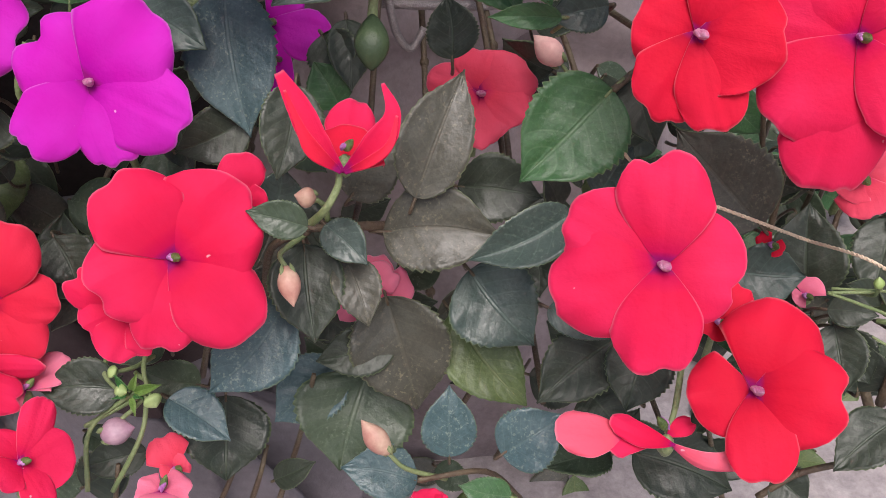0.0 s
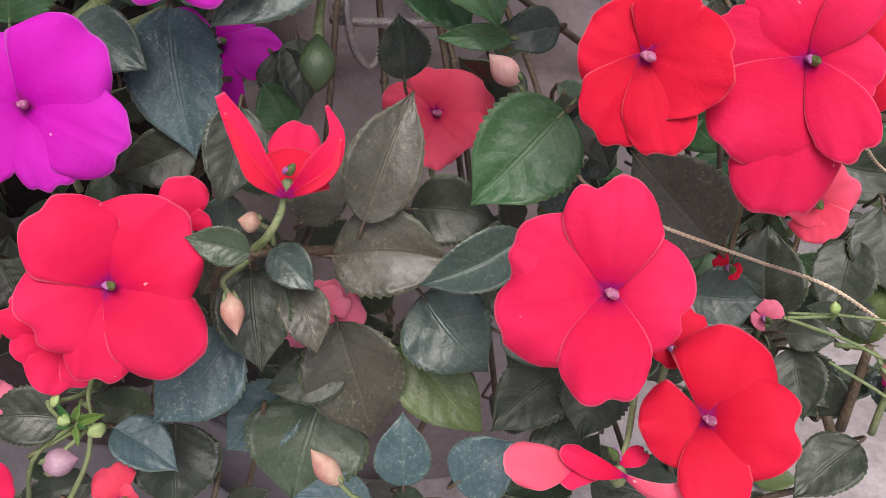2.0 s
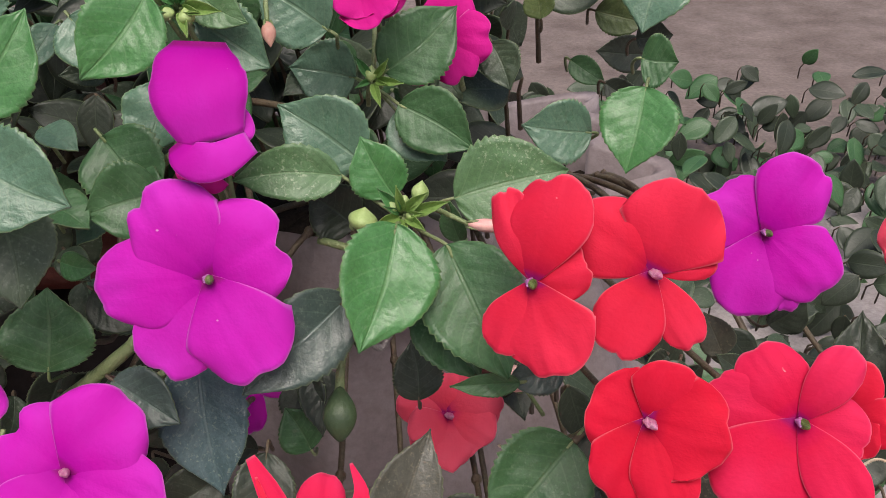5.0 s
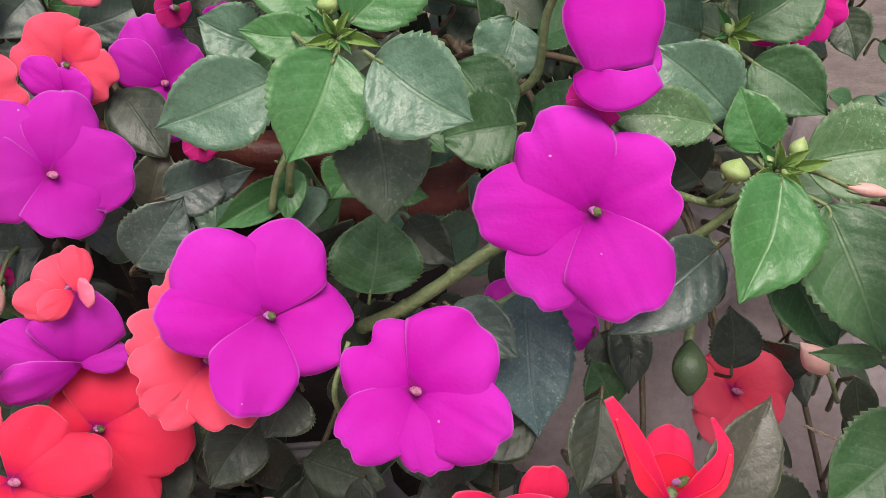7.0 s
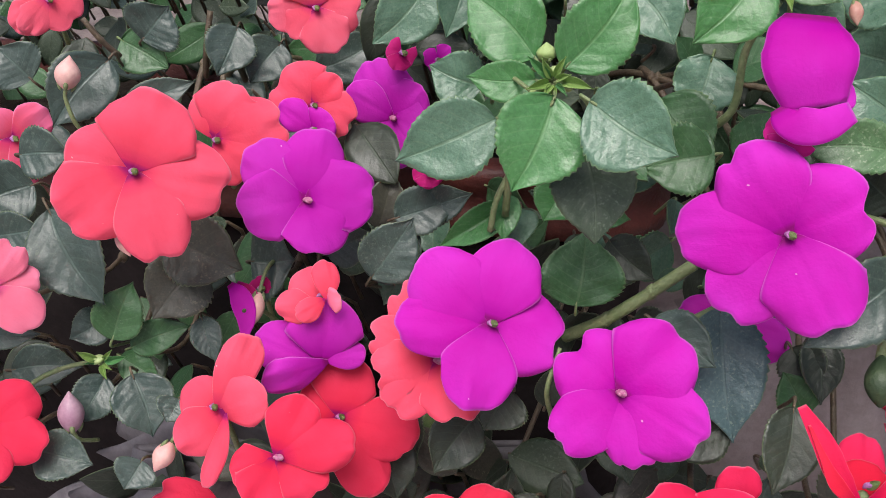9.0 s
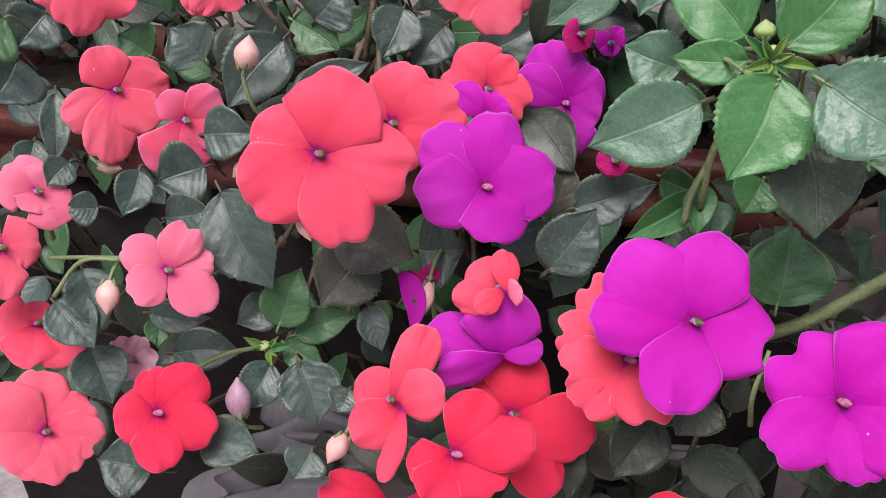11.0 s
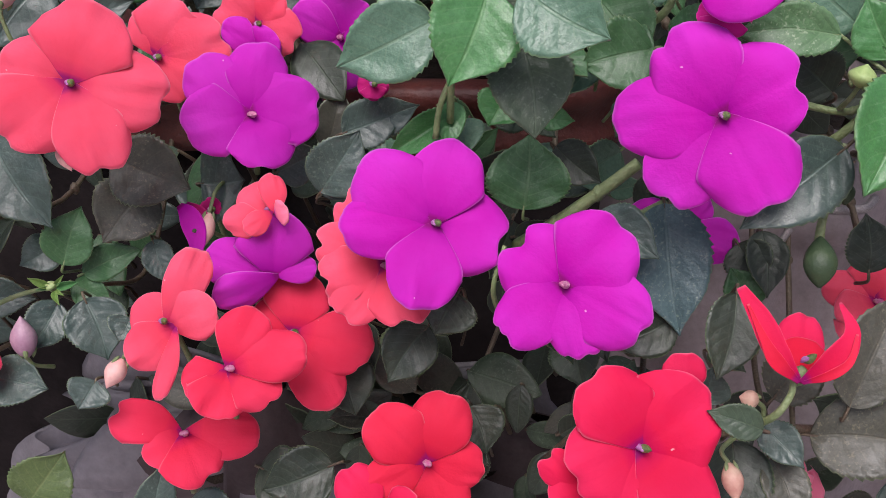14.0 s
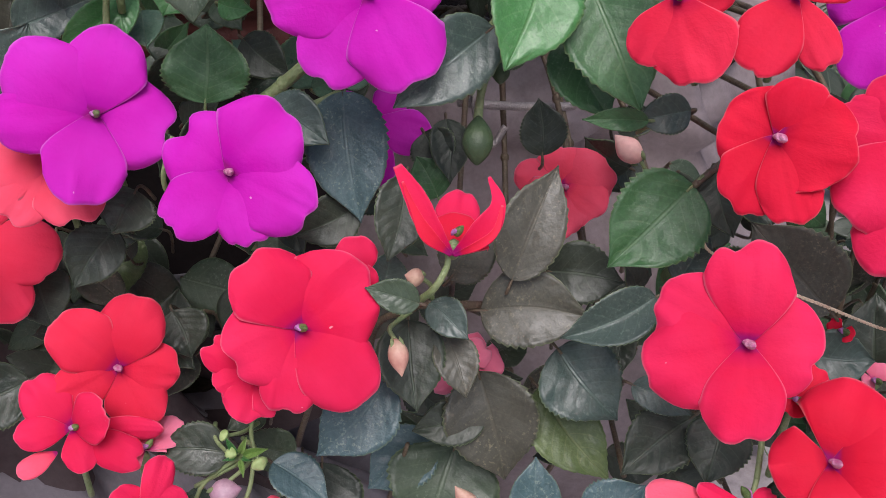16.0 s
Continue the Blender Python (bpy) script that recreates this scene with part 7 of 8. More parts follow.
leaf(right_plant, "dark", (0.1978, 0.2693, 0.4215), (0.1919, 0.2720, 0.4389), (-0.79, -0.58, -0.18), 0.0118)
leaf(right_plant, "dark", (0.1485, 0.2362, 0.4238), (0.1510, 0.2225, 0.4184), (-0.04, -0.37, 0.93), 0.0115)
leaf(right_plant, "dark", (0.0809, 0.2577, 0.5079), (0.0707, 0.2479, 0.5070), (0.65, -0.70, 0.31), 0.0090)
leaf(right_plant, "moss", (0.0789, 0.2245, 0.4417), (0.0598, 0.2186, 0.4455), (0.31, -0.43, 0.85), 0.0112)
leaf(right_plant, "dark", (0.1932, 0.2373, 0.4037), (0.1805, 0.2406, 0.4213), (-0.33, -0.94, -0.06), 0.0117)
leaf(right_plant, "brown", (0.1301, 0.2765, 0.4208), (0.1314, 0.2615, 0.4135), (0.18, -0.42, 0.89), 0.0138)
leaf(right_plant, "moss", (0.1678, 0.2345, 0.3841), (0.1502, 0.2326, 0.3939), (0.16, -0.98, 0.11), 0.0119)
leaf(right_plant, "dark", (0.1543, 0.2232, 0.3903), (0.1409, 0.2212, 0.4003), (0.39, -0.85, 0.36), 0.0086)
leaf(right_plant, "brown", (0.1222, 0.2799, 0.4609), (0.1359, 0.2661, 0.4563), (-0.72, -0.69, -0.09), 0.0184)
leaf(right_plant, "moss", (0.0764, 0.2089, 0.4182), (0.0611, 0.2065, 0.4276), (0.52, -0.43, 0.74), 0.0124)
leaf(right_plant, "dark", (0.2069, 0.3141, 0.4355), (0.2164, 0.2961, 0.4246), (-0.19, -0.58, 0.79), 0.0166)
leaf(right_plant, "dark", (0.1414, 0.2401, 0.3958), (0.1446, 0.2253, 0.3889), (-0.73, -0.41, 0.54), 0.0129)
leaf(right_plant, "moss", (0.0841, 0.2484, 0.4072), (0.0949, 0.2513, 0.4262), (-0.83, -0.25, 0.51), 0.0199)
leaf(right_plant, "moss", (0.0925, 0.2672, 0.4468), (0.0996, 0.2536, 0.4419), (0.09, -0.29, 0.95), 0.0121)
leaf(right_plant, "dark", (0.0909, 0.2130, 0.4073), (0.1052, 0.2033, 0.4086), (-0.13, -0.05, 0.99), 0.0144)
leaf(right_plant, "dark", (0.1100, 0.2336, 0.3907), (0.1226, 0.2323, 0.4037), (-0.08, -1.00, -0.02), 0.0177)
leaf(right_plant, "moss", (0.1831, 0.2464, 0.3812), (0.1652, 0.2367, 0.3798), (0.27, -0.60, 0.75), 0.0107)
leaf(right_plant, "brown", (0.1506, 0.3094, 0.4236), (0.1704, 0.2995, 0.4252), (-0.45, -0.87, 0.21), 0.0183)
leaf(right_plant, "dark", (0.1456, 0.2480, 0.4044), (0.1363, 0.2333, 0.3966), (0.20, -0.56, 0.80), 0.0123)
leaf(right_plant, "dark", (0.1358, 0.3119, 0.4822), (0.1482, 0.3092, 0.4933), (0.03, -0.96, -0.27), 0.0192)
leaf(right_plant, "moss", (0.1587, 0.2301, 0.3963), (0.1438, 0.2184, 0.3924), (-0.20, -0.07, 0.98), 0.0135)
leaf(right_plant, "dark", (0.1417, 0.2372, 0.3830), (0.1544, 0.2244, 0.3797), (-0.34, -0.54, 0.77), 0.0152)
leaf(red_plant, "dark", (-0.1801, 0.2764, 0.3965), (-0.1612, 0.2715, 0.3987), (-0.24, -0.60, 0.76), 0.0131)
leaf(red_plant, "dark", (-0.2308, 0.3320, 0.5050), (-0.2132, 0.3323, 0.5167), (0.22, -0.92, -0.31), 0.0126)
leaf(red_plant, "dark", (-0.0752, 0.3115, 0.4854), (-0.0621, 0.3143, 0.5025), (-0.27, -0.90, 0.35), 0.0139)
leaf(red_plant, "dark", (-0.1442, 0.3040, 0.4925), (-0.1252, 0.3078, 0.5097), (0.45, -0.83, -0.32), 0.0228)
leaf(red_plant, "brown", (-0.0553, 0.2531, 0.4387), (-0.0615, 0.2358, 0.4269), (0.61, -0.58, 0.53), 0.0191)
leaf(red_plant, "dark", (-0.1000, 0.2387, 0.3898), (-0.1116, 0.2286, 0.3918), (0.40, -0.28, 0.88), 0.0112)
leaf(red_plant, "brown", (-0.1850, 0.2763, 0.3980), (-0.2002, 0.2678, 0.4037), (0.43, -0.18, 0.88), 0.0148)
leaf(red_plant, "dark", (-0.1233, 0.2991, 0.4851), (-0.1281, 0.2799, 0.4695), (0.80, -0.49, 0.36), 0.0193)
leaf(red_plant, "dark", (-0.0559, 0.2863, 0.4559), (-0.0742, 0.2784, 0.4636), (0.51, -0.75, 0.43), 0.0113)
leaf(red_plant, "dark", (-0.1936, 0.3001, 0.4917), (-0.1925, 0.2998, 0.5069), (0.32, -0.95, -0.04), 0.0111)
leaf(red_plant, "dark", (-0.0933, 0.2762, 0.4702), (-0.0766, 0.2755, 0.4802), (0.09, -0.97, -0.23), 0.0137)
leaf(red_plant, "moss", (-0.1700, 0.2802, 0.4457), (-0.1509, 0.2744, 0.4463), (-0.27, -0.84, 0.47), 0.0128)
leaf(red_plant, "moss", (-0.0964, 0.3346, 0.4914), (-0.1151, 0.3200, 0.4877), (0.25, -0.52, 0.82), 0.0185)
leaf(red_plant, "dark", (-0.1846, 0.2777, 0.4454), (-0.1774, 0.2619, 0.4322), (-0.44, -0.69, 0.58), 0.0179)
leaf(red_plant, "moss", (-0.2240, 0.2903, 0.4439), (-0.2079, 0.2920, 0.4582), (-0.08, -0.98, 0.20), 0.0110)
leaf(red_plant, "dark", (-0.1471, 0.2903, 0.4825), (-0.1414, 0.2906, 0.4975), (0.50, -0.85, -0.18), 0.0111)
leaf(red_plant, "brown", (-0.1921, 0.3201, 0.4890), (-0.1942, 0.3055, 0.4805), (0.06, -0.51, 0.86), 0.0124)
leaf(red_plant, "dark", (-0.0889, 0.2580, 0.4610), (-0.0986, 0.2568, 0.4779), (0.60, -0.75, 0.29), 0.0119)
leaf(red_plant, "brown", (-0.0770, 0.2375, 0.4233), (-0.0611, 0.2304, 0.4225), (-0.41, -0.91, 0.05), 0.0161)
leaf(red_plant, "dark", (-0.2167, 0.2811, 0.3839), (-0.2272, 0.2781, 0.3980), (0.11, -0.99, -0.13), 0.0166)
leaf(magenta_plant, "green", (-0.1070, 0.2822, 0.5591), (-0.0924, 0.2719, 0.5548), (0.08, -0.28, 0.96), 0.0143)
leaf(magenta_plant, "green", (0.0197, 0.3080, 0.5250), (0.0156, 0.3066, 0.5412), (-0.25, -0.96, -0.15), 0.0089)
leaf(magenta_plant, "moss", (-0.1387, 0.3180, 0.4852), (-0.1238, 0.3148, 0.4962), (-0.58, -0.49, 0.65), 0.0136)
leaf(magenta_plant, "moss", (-0.1278, 0.3132, 0.5238), (-0.1150, 0.3124, 0.5400), (0.29, -0.92, -0.27), 0.0147)
leaf(magenta_plant, "moss", (-0.1228, 0.3319, 0.5028), (-0.1171, 0.3180, 0.4916), (0.06, -0.61, 0.79), 0.0129)
leaf(magenta_plant, "green", (-0.1130, 0.3049, 0.5413), (-0.1116, 0.3045, 0.5592), (0.64, -0.76, -0.07), 0.0154)
leaf(magenta_plant, "green", (-0.1631, 0.3329, 0.5551), (-0.1428, 0.3227, 0.5504), (-0.29, -0.81, 0.51), 0.0155)
leaf(magenta_plant, "moss", (-0.0396, 0.3009, 0.5565), (-0.0563, 0.2956, 0.5654), (0.13, -0.94, -0.31), 0.0132)
leaf(magenta_plant, "moss", (0.0069, 0.3403, 0.5634), (0.0063, 0.3410, 0.5837), (-0.37, -0.93, 0.02), 0.0122)
leaf(magenta_plant, "gloss", (-0.1914, 0.3127, 0.4945), (-0.1972, 0.2975, 0.4813), (0.25, -0.69, 0.68), 0.0156)
leaf(magenta_plant, "moss", (-0.0957, 0.3238, 0.5849), (-0.1077, 0.3158, 0.5876), (0.58, -0.78, 0.26), 0.0085)
leaf(magenta_plant, "gloss", (-0.1871, 0.3422, 0.5053), (-0.1848, 0.3259, 0.4891), (-0.22, -0.70, 0.68), 0.0170)
leaf(magenta_plant, "green", (-0.0827, 0.2913, 0.5654), (-0.0715, 0.2794, 0.5579), (-0.11, -0.60, 0.79), 0.0103)
leaf(magenta_plant, "gloss", (-0.1647, 0.3586, 0.5916), (-0.1431, 0.3504, 0.5912), (-0.35, -0.93, -0.11), 0.0126)
leaf(magenta_plant, "green", (-0.0586, 0.3552, 0.5933), (-0.0485, 0.3539, 0.6086), (0.32, -0.90, -0.29), 0.0160)
leaf(magenta_plant, "green", (-0.1657, 0.3584, 0.5101), (-0.1472, 0.3477, 0.5047), (-0.49, -0.87, 0.04), 0.0170)
leaf(magenta_plant, "moss", (-0.1442, 0.3237, 0.5168), (-0.1373, 0.3075, 0.5003), (-0.12, -0.73, 0.67), 0.0162)
leaf(magenta_plant, "moss", (-0.1543, 0.3405, 0.5896), (-0.1605, 0.3263, 0.5788), (-0.02, -0.60, 0.80), 0.0134)
leaf(magenta_plant, "moss", (-0.1365, 0.3096, 0.4948), (-0.1239, 0.3066, 0.5063), (-0.42, -0.87, 0.24), 0.0110)
leaf(magenta_plant, "moss", (-0.0135, 0.3475, 0.5678), (-0.0198, 0.3486, 0.5894), (0.50, -0.84, 0.19), 0.0161)
leaf(magenta_plant, "green", (-0.0797, 0.3455, 0.5704), (-0.0870, 0.3427, 0.5839), (0.70, -0.67, 0.24), 0.0121)
leaf(magenta_plant, "moss", (-0.2068, 0.3255, 0.5121), (-0.2001, 0.3129, 0.5035), (0.30, -0.43, 0.86), 0.0100)
leaf(magenta_plant, "green", (-0.1450, 0.3151, 0.5033), (-0.1316, 0.3136, 0.5178), (-0.17, -0.98, 0.06), 0.0101)
leaf(magenta_plant, "moss", (-0.1336, 0.3123, 0.5662), (-0.1191, 0.3062, 0.5708), (-0.47, -0.68, 0.56), 0.0094)
leaf(magenta_plant, "gloss", (-0.0874, 0.3237, 0.4878), (-0.0740, 0.3181, 0.4938), (-0.47, -0.84, 0.28), 0.0092)
leaf(magenta_plant, "green", (-0.0639, 0.2806, 0.5578), (-0.0555, 0.2807, 0.5762), (-0.72, -0.60, 0.34), 0.0171)
leaf(magenta_plant, "moss", (-0.0262, 0.3298, 0.5838), (-0.0372, 0.3180, 0.5783), (0.28, -0.61, 0.74), 0.0103)
leaf(magenta_plant, "gloss", (-0.0916, 0.2902, 0.5522), (-0.0996, 0.2781, 0.5460), (0.22, -0.56, 0.80), 0.0102)
leaf(magenta_plant, "moss", (-0.1248, 0.3198, 0.5193), (-0.1063, 0.3178, 0.5323), (0.11, -0.94, -0.31), 0.0196)
leaf(magenta_plant, "moss", (-0.1419, 0.3357, 0.4897), (-0.1614, 0.3283, 0.4944), (0.36, -0.40, 0.84), 0.0160)
leaf(magenta_plant, "green", (-0.0927, 0.3449, 0.4956), (-0.1084, 0.3312, 0.4864), (0.57, -0.79, 0.20), 0.0167)
leaf(magenta_plant, "green", (-0.0136, 0.3406, 0.5818), (-0.0274, 0.3342, 0.5882), (0.53, -0.77, 0.37), 0.0105)
leaf(magenta_plant, "green", (-0.1442, 0.3253, 0.5856), (-0.1361, 0.3106, 0.5725), (0.65, -0.27, 0.71), 0.0159)
leaf(magenta_plant, "gloss", (-0.0708, 0.2995, 0.5006), (-0.0575, 0.2943, 0.5073), (-0.41, -0.91, 0.10), 0.0091)
leaf(magenta_plant, "moss", (-0.1171, 0.3099, 0.5279), (-0.1066, 0.2987, 0.5221), (-0.07, -0.51, 0.85), 0.0108)
leaf(magenta_plant, "gloss", (-0.0839, 0.3315, 0.5022), (-0.1017, 0.3180, 0.4935), (0.60, -0.80, 0.00), 0.0228)
leaf(magenta_plant, "gloss", (-0.1079, 0.3266, 0.4935), (-0.1167, 0.3244, 0.5084), (0.82, -0.40, 0.42), 0.0155)
leaf(magenta_plant, "moss", (-0.1218, 0.3395, 0.5119), (-0.1420, 0.3339, 0.5204), (0.40, -0.81, 0.42), 0.0153)
leaf(magenta_plant, "moss", (-0.0035, 0.2929, 0.5163), (-0.0165, 0.2829, 0.5150), (0.54, -0.76, 0.37), 0.0091)
leaf(magenta_plant, "gloss", (-0.1120, 0.3035, 0.5745), (-0.0992, 0.2938, 0.5715), (-0.05, -0.35, 0.94), 0.0109)
leaf(magenta_plant, "green", (-0.0016, 0.3534, 0.5653), (0.0103, 0.3433, 0.5617), (-0.67, -0.67, -0.32), 0.0129)
leaf(magenta_plant, "gloss", (-0.1159, 0.3433, 0.5978), (-0.1245, 0.3287, 0.5863), (0.22, -0.68, 0.70), 0.0112)
leaf(magenta_plant, "green", (-0.0661, 0.3415, 0.5703), (-0.0467, 0.3381, 0.5804), (-0.46, -0.55, 0.69), 0.0201)
leaf(magenta_plant, "gloss", (-0.0826, 0.3093, 0.5305), (-0.0831, 0.2969, 0.5229), (0.76, -0.36, 0.54), 0.0112)
leaf(magenta_plant, "moss", (-0.1614, 0.3125, 0.4852), (-0.1408, 0.3061, 0.4887), (-0.33, -0.71, 0.63), 0.0142)
stem(red_plant, [(0.0803, 0.1926, 0.4064), (0.1002, 0.2103, 0.3450), (0.1130, 0.1896, 0.3073)], 0.0008, 0.0013, red=True)
stem(red_plant, [(-0.1097, 0.2018, 0.3702), (-0.1154, 0.1946, 0.3434), (-0.1275, 0.1871, 0.2968)], 0.0008, 0.0013, red=True)
stem(red_plant, [(-0.0713, 0.2171, 0.3609), (-0.0818, 0.2071, 0.3397), (-0.1049, 0.1965, 0.3026)], 0.0008, 0.0013, red=True)
stem(red_plant, [(-0.0645, 0.2196, 0.4583), (-0.0713, 0.2229, 0.4309), (-0.0915, 0.2482, 0.3651)], 0.0008, 0.0013, red=True)
stem(red_plant, [(0.0839, 0.2346, 0.4511), (0.0859, 0.2240, 0.4395), (0.0988, 0.2299, 0.4044)], 0.0008, 0.0013, red=True)
stem(red_plant, [(-0.0645, 0.2236, 0.3542), (-0.0683, 0.2157, 0.3422), (-0.0793, 0.2141, 0.3116)], 0.0008, 0.0013, red=True)
stem(red_plant, [(-0.0431, 0.2177, 0.3968), (-0.0550, 0.2318, 0.3460), (-0.0683, 0.2142, 0.3113)], 0.0008, 0.0013, red=True)
stem(red_plant, [(0.0160, 0.2244, 0.4024), (0.0107, 0.2297, 0.3782), (-0.0019, 0.2361, 0.3414)], 0.0008, 0.0013, red=True)
stem(red_plant, [(-0.0866, 0.2259, 0.4596), (-0.0887, 0.2222, 0.4496), (-0.1064, 0.2495, 0.4072)], 0.0008, 0.0013, red=True)
stem(right_plant, [(0.1432, 0.2736, 0.4454), (0.1440, 0.2736, 0.4195), (0.1331, 0.2510, 0.4011)], 0.0008, 0.0013, red=True)
stem(right_plant, [(0.1931, 0.2852, 0.4685), (0.2060, 0.2851, 0.4481), (0.2297, 0.2834, 0.4175)], 0.0008, 0.0013, red=True)
stem(right_plant, [(0.1811, 0.3123, 0.4699), (0.1873, 0.2956, 0.4567), (0.2157, 0.2944, 0.4228)], 0.0008, 0.0013, red=True)
stem(right_plant, [(0.1942, 0.2841, 0.4668), (0.1971, 0.2800, 0.4418), (0.2000, 0.2732, 0.4043)], 0.0008, 0.0013, red=True)
stem(right_plant, [(0.0978, 0.2505, 0.4829), (0.1059, 0.2564, 0.4493), (0.1193, 0.2591, 0.3982)], 0.0008, 0.0013, red=True)
stem(right_plant, [(0.1023, 0.2275, 0.5080), (0.1174, 0.2672, 0.4550), (0.1174, 0.2656, 0.4078)], 0.0008, 0.0013, red=True)

# main stems from the soil
stem(red_plant, [(-0.0560, 0.5000, 0.4360), (-0.0401, 0.4610, 0.4760), (-0.0242, 0.4020, 0.4860), (-0.0267, 0.3740, 0.4660), (-0.0284, 0.2956, 0.4340), (-0.0284, 0.2312, 0.4460)], 0.0020, 0.0010, red=True)
stem(red_plant, [(-0.0440, 0.5040, 0.4360), (-0.0211, 0.4630, 0.4760), (0.0017, 0.4020, 0.4860), (0.0147, 0.3740, 0.4634), (0.0234, 0.2955, 0.4289), (0.0234, 0.2311, 0.4409)], 0.0020, 0.0010, red=True)
stem(red_plant, [(-0.0320, 0.5080, 0.4360), (-0.0223, 0.4650, 0.4760), (-0.0126, 0.4020, 0.4860), (-0.0082, 0.3740, 0.4328), (-0.0053, 0.2943, 0.3675), (-0.0053, 0.2286, 0.3795)], 0.0020, 0.0010, red=True)
stem(red_plant, [(-0.0200, 0.5000, 0.4360), (-0.0069, 0.4610, 0.4760), (0.0063, 0.4020, 0.4860), (0.0221, 0.3740, 0.4405), (0.0326, 0.2835, 0.3830), (0.0326, 0.2070, 0.3950)], 0.0020, 0.0010, red=True)
stem(red_plant, [(-0.0080, 0.5040, 0.4360), (-0.0265, 0.4630, 0.4760), (-0.0449, 0.4020, 0.4860), (-0.0599, 0.3740, 0.4709), (-0.0698, 0.2853, 0.4438), (-0.0698, 0.2106, 0.4558)], 0.0020, 0.0010, red=True)
stem(red_plant, [(0.0040, 0.5080, 0.4360), (0.0322, 0.3987, 0.4725), (0.0604, 0.2295, 0.5091)], 0.0020, 0.0010, red=True)
stem(red_plant, [(0.0160, 0.5000, 0.4360), (-0.0332, 0.4610, 0.4760), (-0.0825, 0.4020, 0.4860), (-0.1199, 0.3740, 0.4471), (-0.1449, 0.3039, 0.3963), (-0.1449, 0.2478, 0.4083)], 0.0020, 0.0010, red=True)
stem(red_plant, [(0.0280, 0.5040, 0.4360), (0.0294, 0.4630, 0.4760), (0.0308, 0.4020, 0.4860), (0.0613, 0.3740, 0.4222), (0.0817, 0.2887, 0.3464), (0.0817, 0.2173, 0.3584)], 0.0020, 0.0010, red=True)
stem(magenta_plant, [(-0.1760, 0.4300, 0.5000), (-0.1518, 0.3925, 0.5326), (-0.1276, 0.2950, 0.5653)], 0.0020, 0.0010, red=True)
stem(magenta_plant, [(-0.1640, 0.4340, 0.5000), (-0.1446, 0.4280, 0.5400), (-0.1253, 0.4020, 0.5500), (-0.1164, 0.3740, 0.5245), (-0.1105, 0.3271, 0.4871), (-0.1105, 0.2942, 0.4991)], 0.0020, 0.0010, red=True)
stem(magenta_plant, [(-0.1520, 0.4380, 0.5000), (-0.1237, 0.4300, 0.5400), (-0.0954, 0.4020, 0.5500), (-0.0687, 0.3740, 0.5435), (-0.0508, 0.3115, 0.5249), (-0.0508, 0.2630, 0.5369)], 0.0020, 0.0010, red=True)
stem(magenta_plant, [(-0.1400, 0.4300, 0.5000), (-0.1114, 0.4091, 0.5356), (-0.0828, 0.3282, 0.5712)], 0.0020, 0.0010, red=True)
stem(magenta_plant, [(-0.1280, 0.4340, 0.5000), (-0.0992, 0.4280, 0.5400), (-0.0704, 0.4020, 0.5500), (-0.0287, 0.3740, 0.5483), (-0.0008, 0.3267, 0.5346), (-0.0008, 0.2934, 0.5466)], 0.0020, 0.0010, red=True)
stem(magenta_plant, [(-0.1160, 0.4380, 0.5000), (-0.1070, 0.4300, 0.5400), (-0.0980, 0.4020, 0.5500), (-0.0729, 0.3740, 0.5156), (-0.0561, 0.3193, 0.4692), (-0.0561, 0.2786, 0.4812)], 0.0020, 0.0010, red=True)
stem(coral_plant, [(-0.3560, 0.4500, 0.5000), (-0.3224, 0.4360, 0.5400), (-0.2889, 0.4020, 0.5500), (-0.2702, 0.3740, 0.5478), (-0.2577, 0.3085, 0.5336), (-0.2577, 0.2570, 0.5456)], 0.0020, 0.0010, red=True)
stem(coral_plant, [(-0.3440, 0.4540, 0.5000), (-0.3059, 0.4380, 0.5400), (-0.2678, 0.4020, 0.5500), (-0.2364, 0.3740, 0.5353), (-0.2155, 0.3296, 0.5085), (-0.2155, 0.2992, 0.5205)], 0.0020, 0.0010, red=True)
stem(coral_plant, [(-0.3320, 0.4580, 0.5000), (-0.3213, 0.4400, 0.5400), (-0.3106, 0.4020, 0.5500), (-0.3049, 0.3740, 0.5040), (-0.3012, 0.3165, 0.4460), (-0.3012, 0.2729, 0.4580)], 0.0020, 0.0010, red=True)
stem(coral_plant, [(-0.3200, 0.4500, 0.5000), (-0.3204, 0.4360, 0.5400), (-0.3207, 0.4020, 0.5500), (-0.3212, 0.3740, 0.5256), (-0.3215, 0.3039, 0.4892), (-0.3215, 0.2477, 0.5012)], 0.0020, 0.0010, red=True)
stem(coral_plant, [(-0.3080, 0.4540, 0.5000), (-0.3150, 0.4380, 0.5400), (-0.3219, 0.4020, 0.5500), (-0.3231, 0.3740, 0.5003), (-0.3238, 0.2952, 0.4386), (-0.3238, 0.2305, 0.4506)], 0.0020, 0.0010, red=True)
stem(coral_plant, [(-0.2960, 0.4580, 0.5000), (-0.2882, 0.4400, 0.5400), (-0.2803, 0.4020, 0.5500), (-0.2565, 0.3740, 0.4803), (-0.2406, 0.3037, 0.3986), (-0.2406, 0.2473, 0.4106)], 0.0020, 0.0010, red=True)
stem(coral_plant, [(-0.2840, 0.4500, 0.5000), (-0.2834, 0.4360, 0.5400), (-0.2827, 0.4020, 0.5500), (-0.2603, 0.3740, 0.5485), (-0.2454, 0.3660, 0.5351), (-0.2454, 0.3719, 0.5471)], 0.0020, 0.0010, red=True)
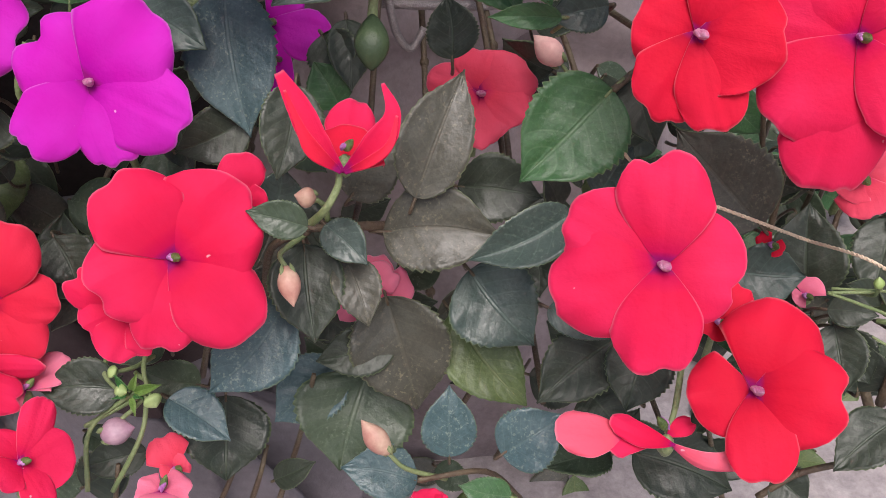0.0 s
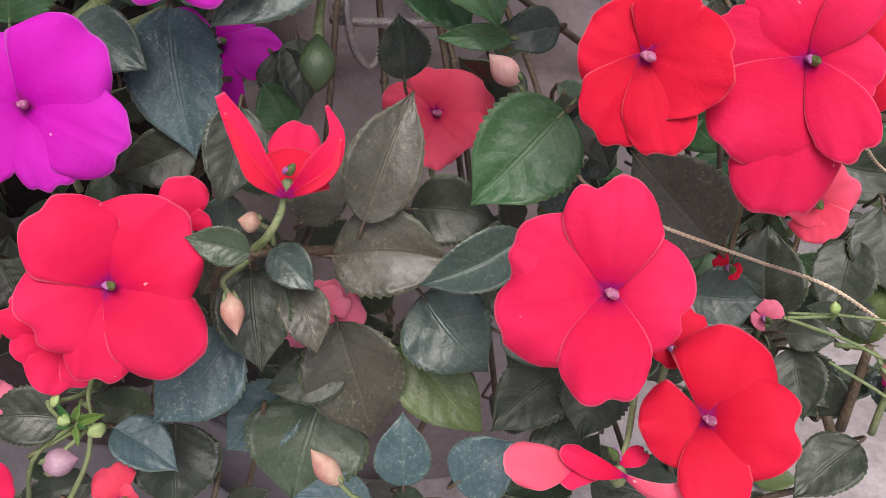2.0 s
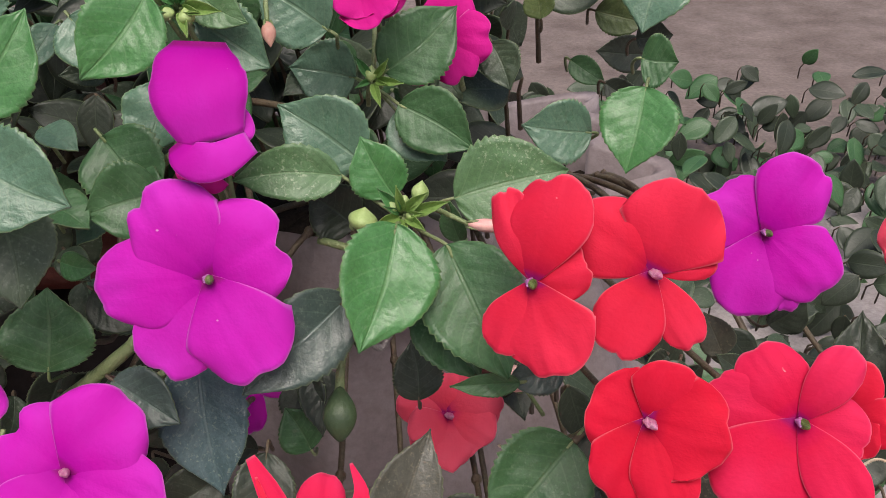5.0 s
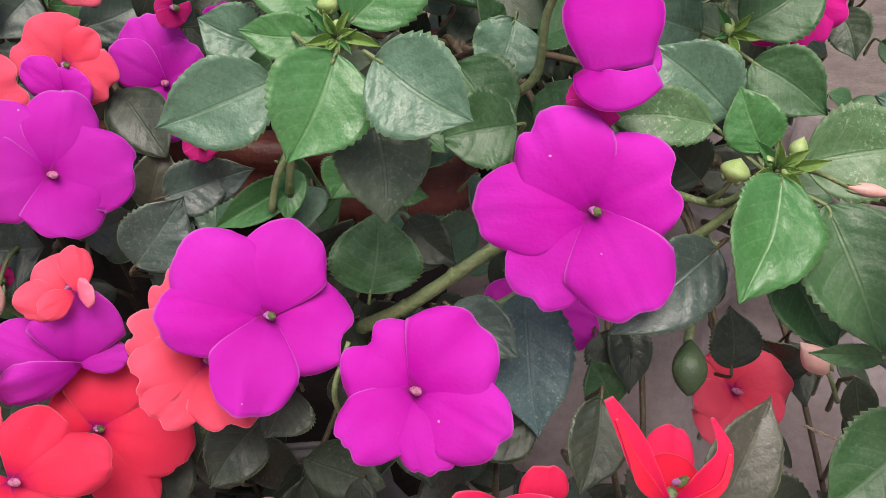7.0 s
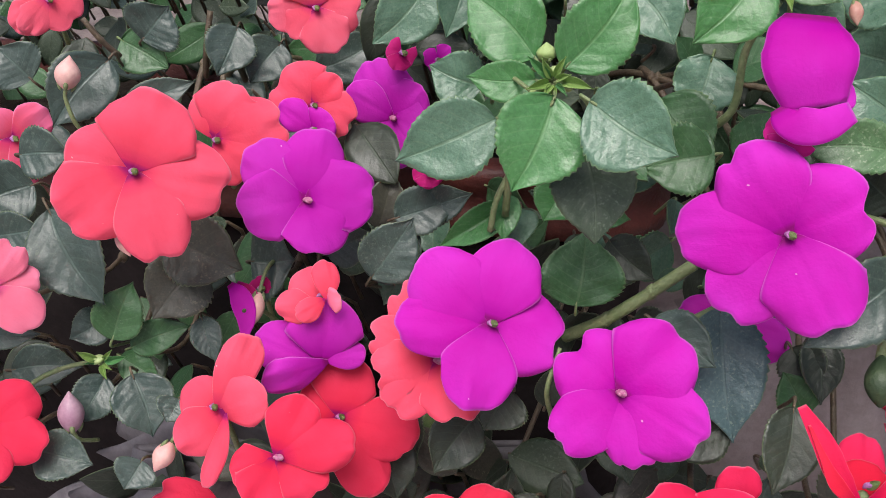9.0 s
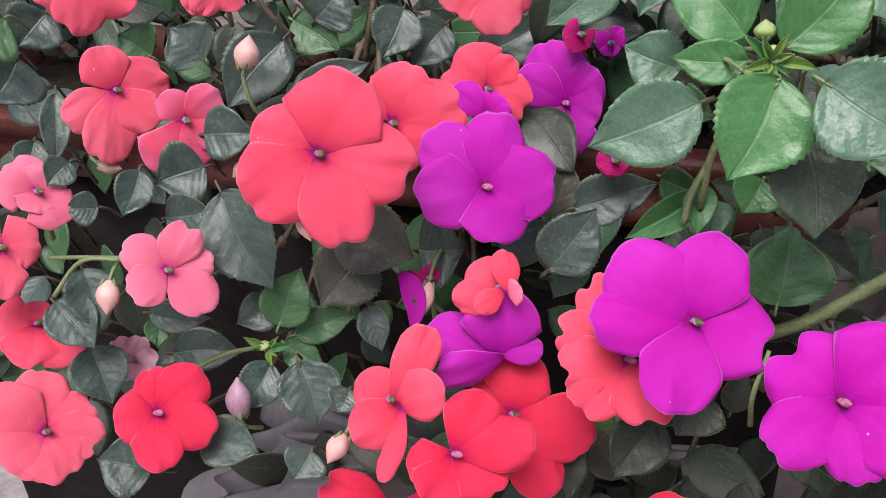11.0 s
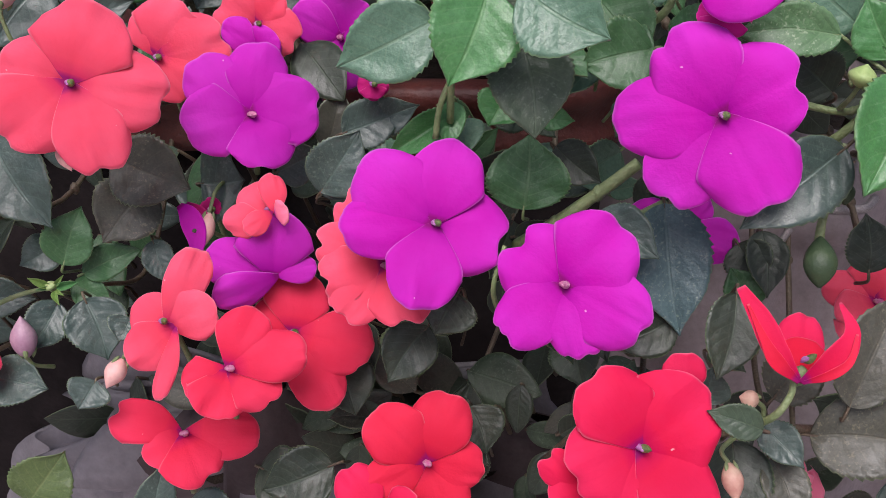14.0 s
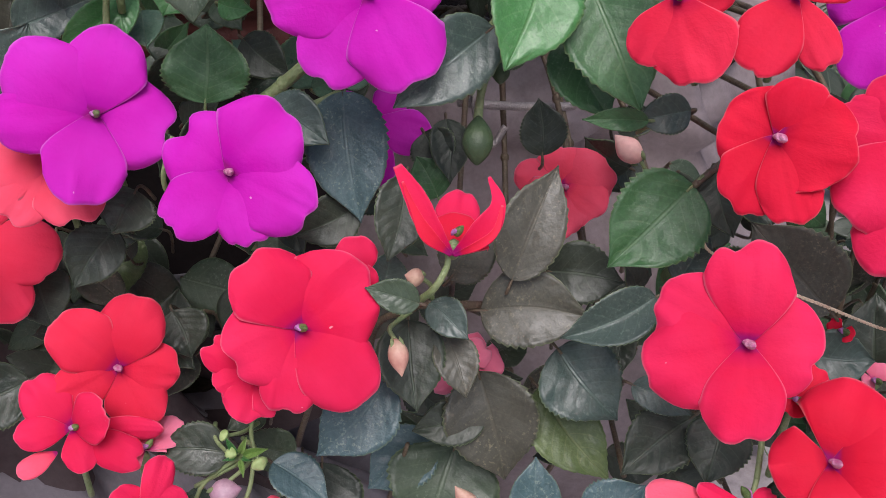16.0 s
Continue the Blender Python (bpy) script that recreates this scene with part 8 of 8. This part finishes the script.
stem(coral_plant, [(-0.2720, 0.4540, 0.5000), (-0.2776, 0.4380, 0.5400), (-0.2831, 0.4020, 0.5500), (-0.2610, 0.3740, 0.5224), (-0.2463, 0.3261, 0.4827), (-0.2463, 0.2921, 0.4947)], 0.0020, 0.0010, red=True)
stem(right_plant, [(0.0440, 0.5300, 0.4360), (0.0712, 0.4074, 0.4728), (0.0983, 0.2247, 0.5096)], 0.0020, 0.0010, red=True)
stem(right_plant, [(0.0560, 0.5340, 0.4360), (0.0878, 0.4780, 0.4760), (0.1196, 0.4020, 0.4860), (0.1434, 0.3740, 0.4561), (0.1592, 0.3129, 0.4143), (0.1592, 0.2658, 0.4263)], 0.0020, 0.0010, red=True)
stem(right_plant, [(0.0680, 0.5380, 0.4360), (0.0845, 0.4800, 0.4760), (0.1011, 0.4020, 0.4860), (0.1137, 0.3740, 0.4472), (0.1222, 0.2923, 0.3964), (0.1222, 0.2247, 0.4084)], 0.0020, 0.0010, red=True)
stem(right_plant, [(0.0800, 0.5300, 0.4360), (0.1025, 0.4760, 0.4760), (0.1251, 0.4020, 0.4860), (0.1521, 0.3740, 0.4757), (0.1701, 0.3228, 0.4535), (0.1701, 0.2855, 0.4655)], 0.0020, 0.0010, red=True)
stem(right_plant, [(0.0920, 0.5340, 0.4360), (0.1063, 0.4780, 0.4760), (0.1207, 0.4020, 0.4860), (0.1451, 0.3740, 0.4536), (0.1613, 0.2961, 0.4091), (0.1613, 0.2321, 0.4211)], 0.0020, 0.0010, red=True)
stem(right_plant, [(0.1040, 0.5380, 0.4360), (0.1340, 0.4663, 0.4615), (0.1640, 0.3347, 0.4870)], 0.0020, 0.0010, red=True)


# ---- cords and wire ----
def cord(pts, r, label):
    """A thin twisted cord along pts."""
    line = smooth_line(pts, 36)
    bm = bmesh.new()
    for k in range(2):
        twist = []
        for i, p in enumerate(line):
            d = (line[min(i + 1, len(line) - 1)] - line[max(i - 1, 0)]).normalized()
            x = d.cross(Vector((0, 0, 1))).normalized()
            y = d.cross(x)
            a = 1.3 * i + math.pi * k
            twist.append(p + (x * math.cos(a) + y * math.sin(a)) * r * 0.55)
        tube(bm, twist, r * 0.72, r * 0.72, 6)
    return tagged(link("cord", bm, CORD), label, "cord", "support cords")


cord([(0.0294, 0.2696, 0.4664), (0.0488, 0.2329, 0.4784), (0.0573, 0.2368, 0.4683), (0.0691, 0.2195, 0.4690), (0.0880, 0.2119, 0.4649), (0.1066, 0.2166, 0.4544), (0.1158, 0.1953, 0.4633), (0.1403, 0.2019, 0.4434), (0.1552, 0.1970, 0.4348), (0.1675, 0.1909, 0.4271), (0.1831, 0.1870, 0.4089)], 0.00048, "thin twisted tan cord strung through the leaves")
cord([(0.1069, 0.2116, 0.5070), (0.1105, 0.1986, 0.5097), (0.1619, 0.2657, 0.4549), (0.1672, 0.2446, 0.4609), (0.1825, 0.2396, 0.4550), (0.2102, 0.2371, 0.4399)], 0.00048, "thin twisted tan cord strung behind the blossoms")

bm = bmesh.new()
hook = Vector((-0.010, 0.385, 0.452))
tube(bm, smooth_line([hook + Vector(p) for p in ((-0.020, 0.0, 0.004), (-0.012, -0.006, 0.006), (0.010, -0.006, 0.005), (0.032, 0.0, 0.003), (0.040, 0.014, 0.002))], 6), 0.0022, 0.0022, 8)
tube(bm, smooth_line([hook + Vector(p) for p in ((-0.012, -0.004, 0.026), (-0.013, -0.008, 0.010), (-0.010, -0.010, -0.006), (-0.004, -0.008, -0.014), (0.002, -0.004, -0.006))], 6), 0.0018, 0.0018, 8)
tagged(link("wire_hook", bm, WIRE), "grey bent wire hook at the rim of the sack", "wire hook")
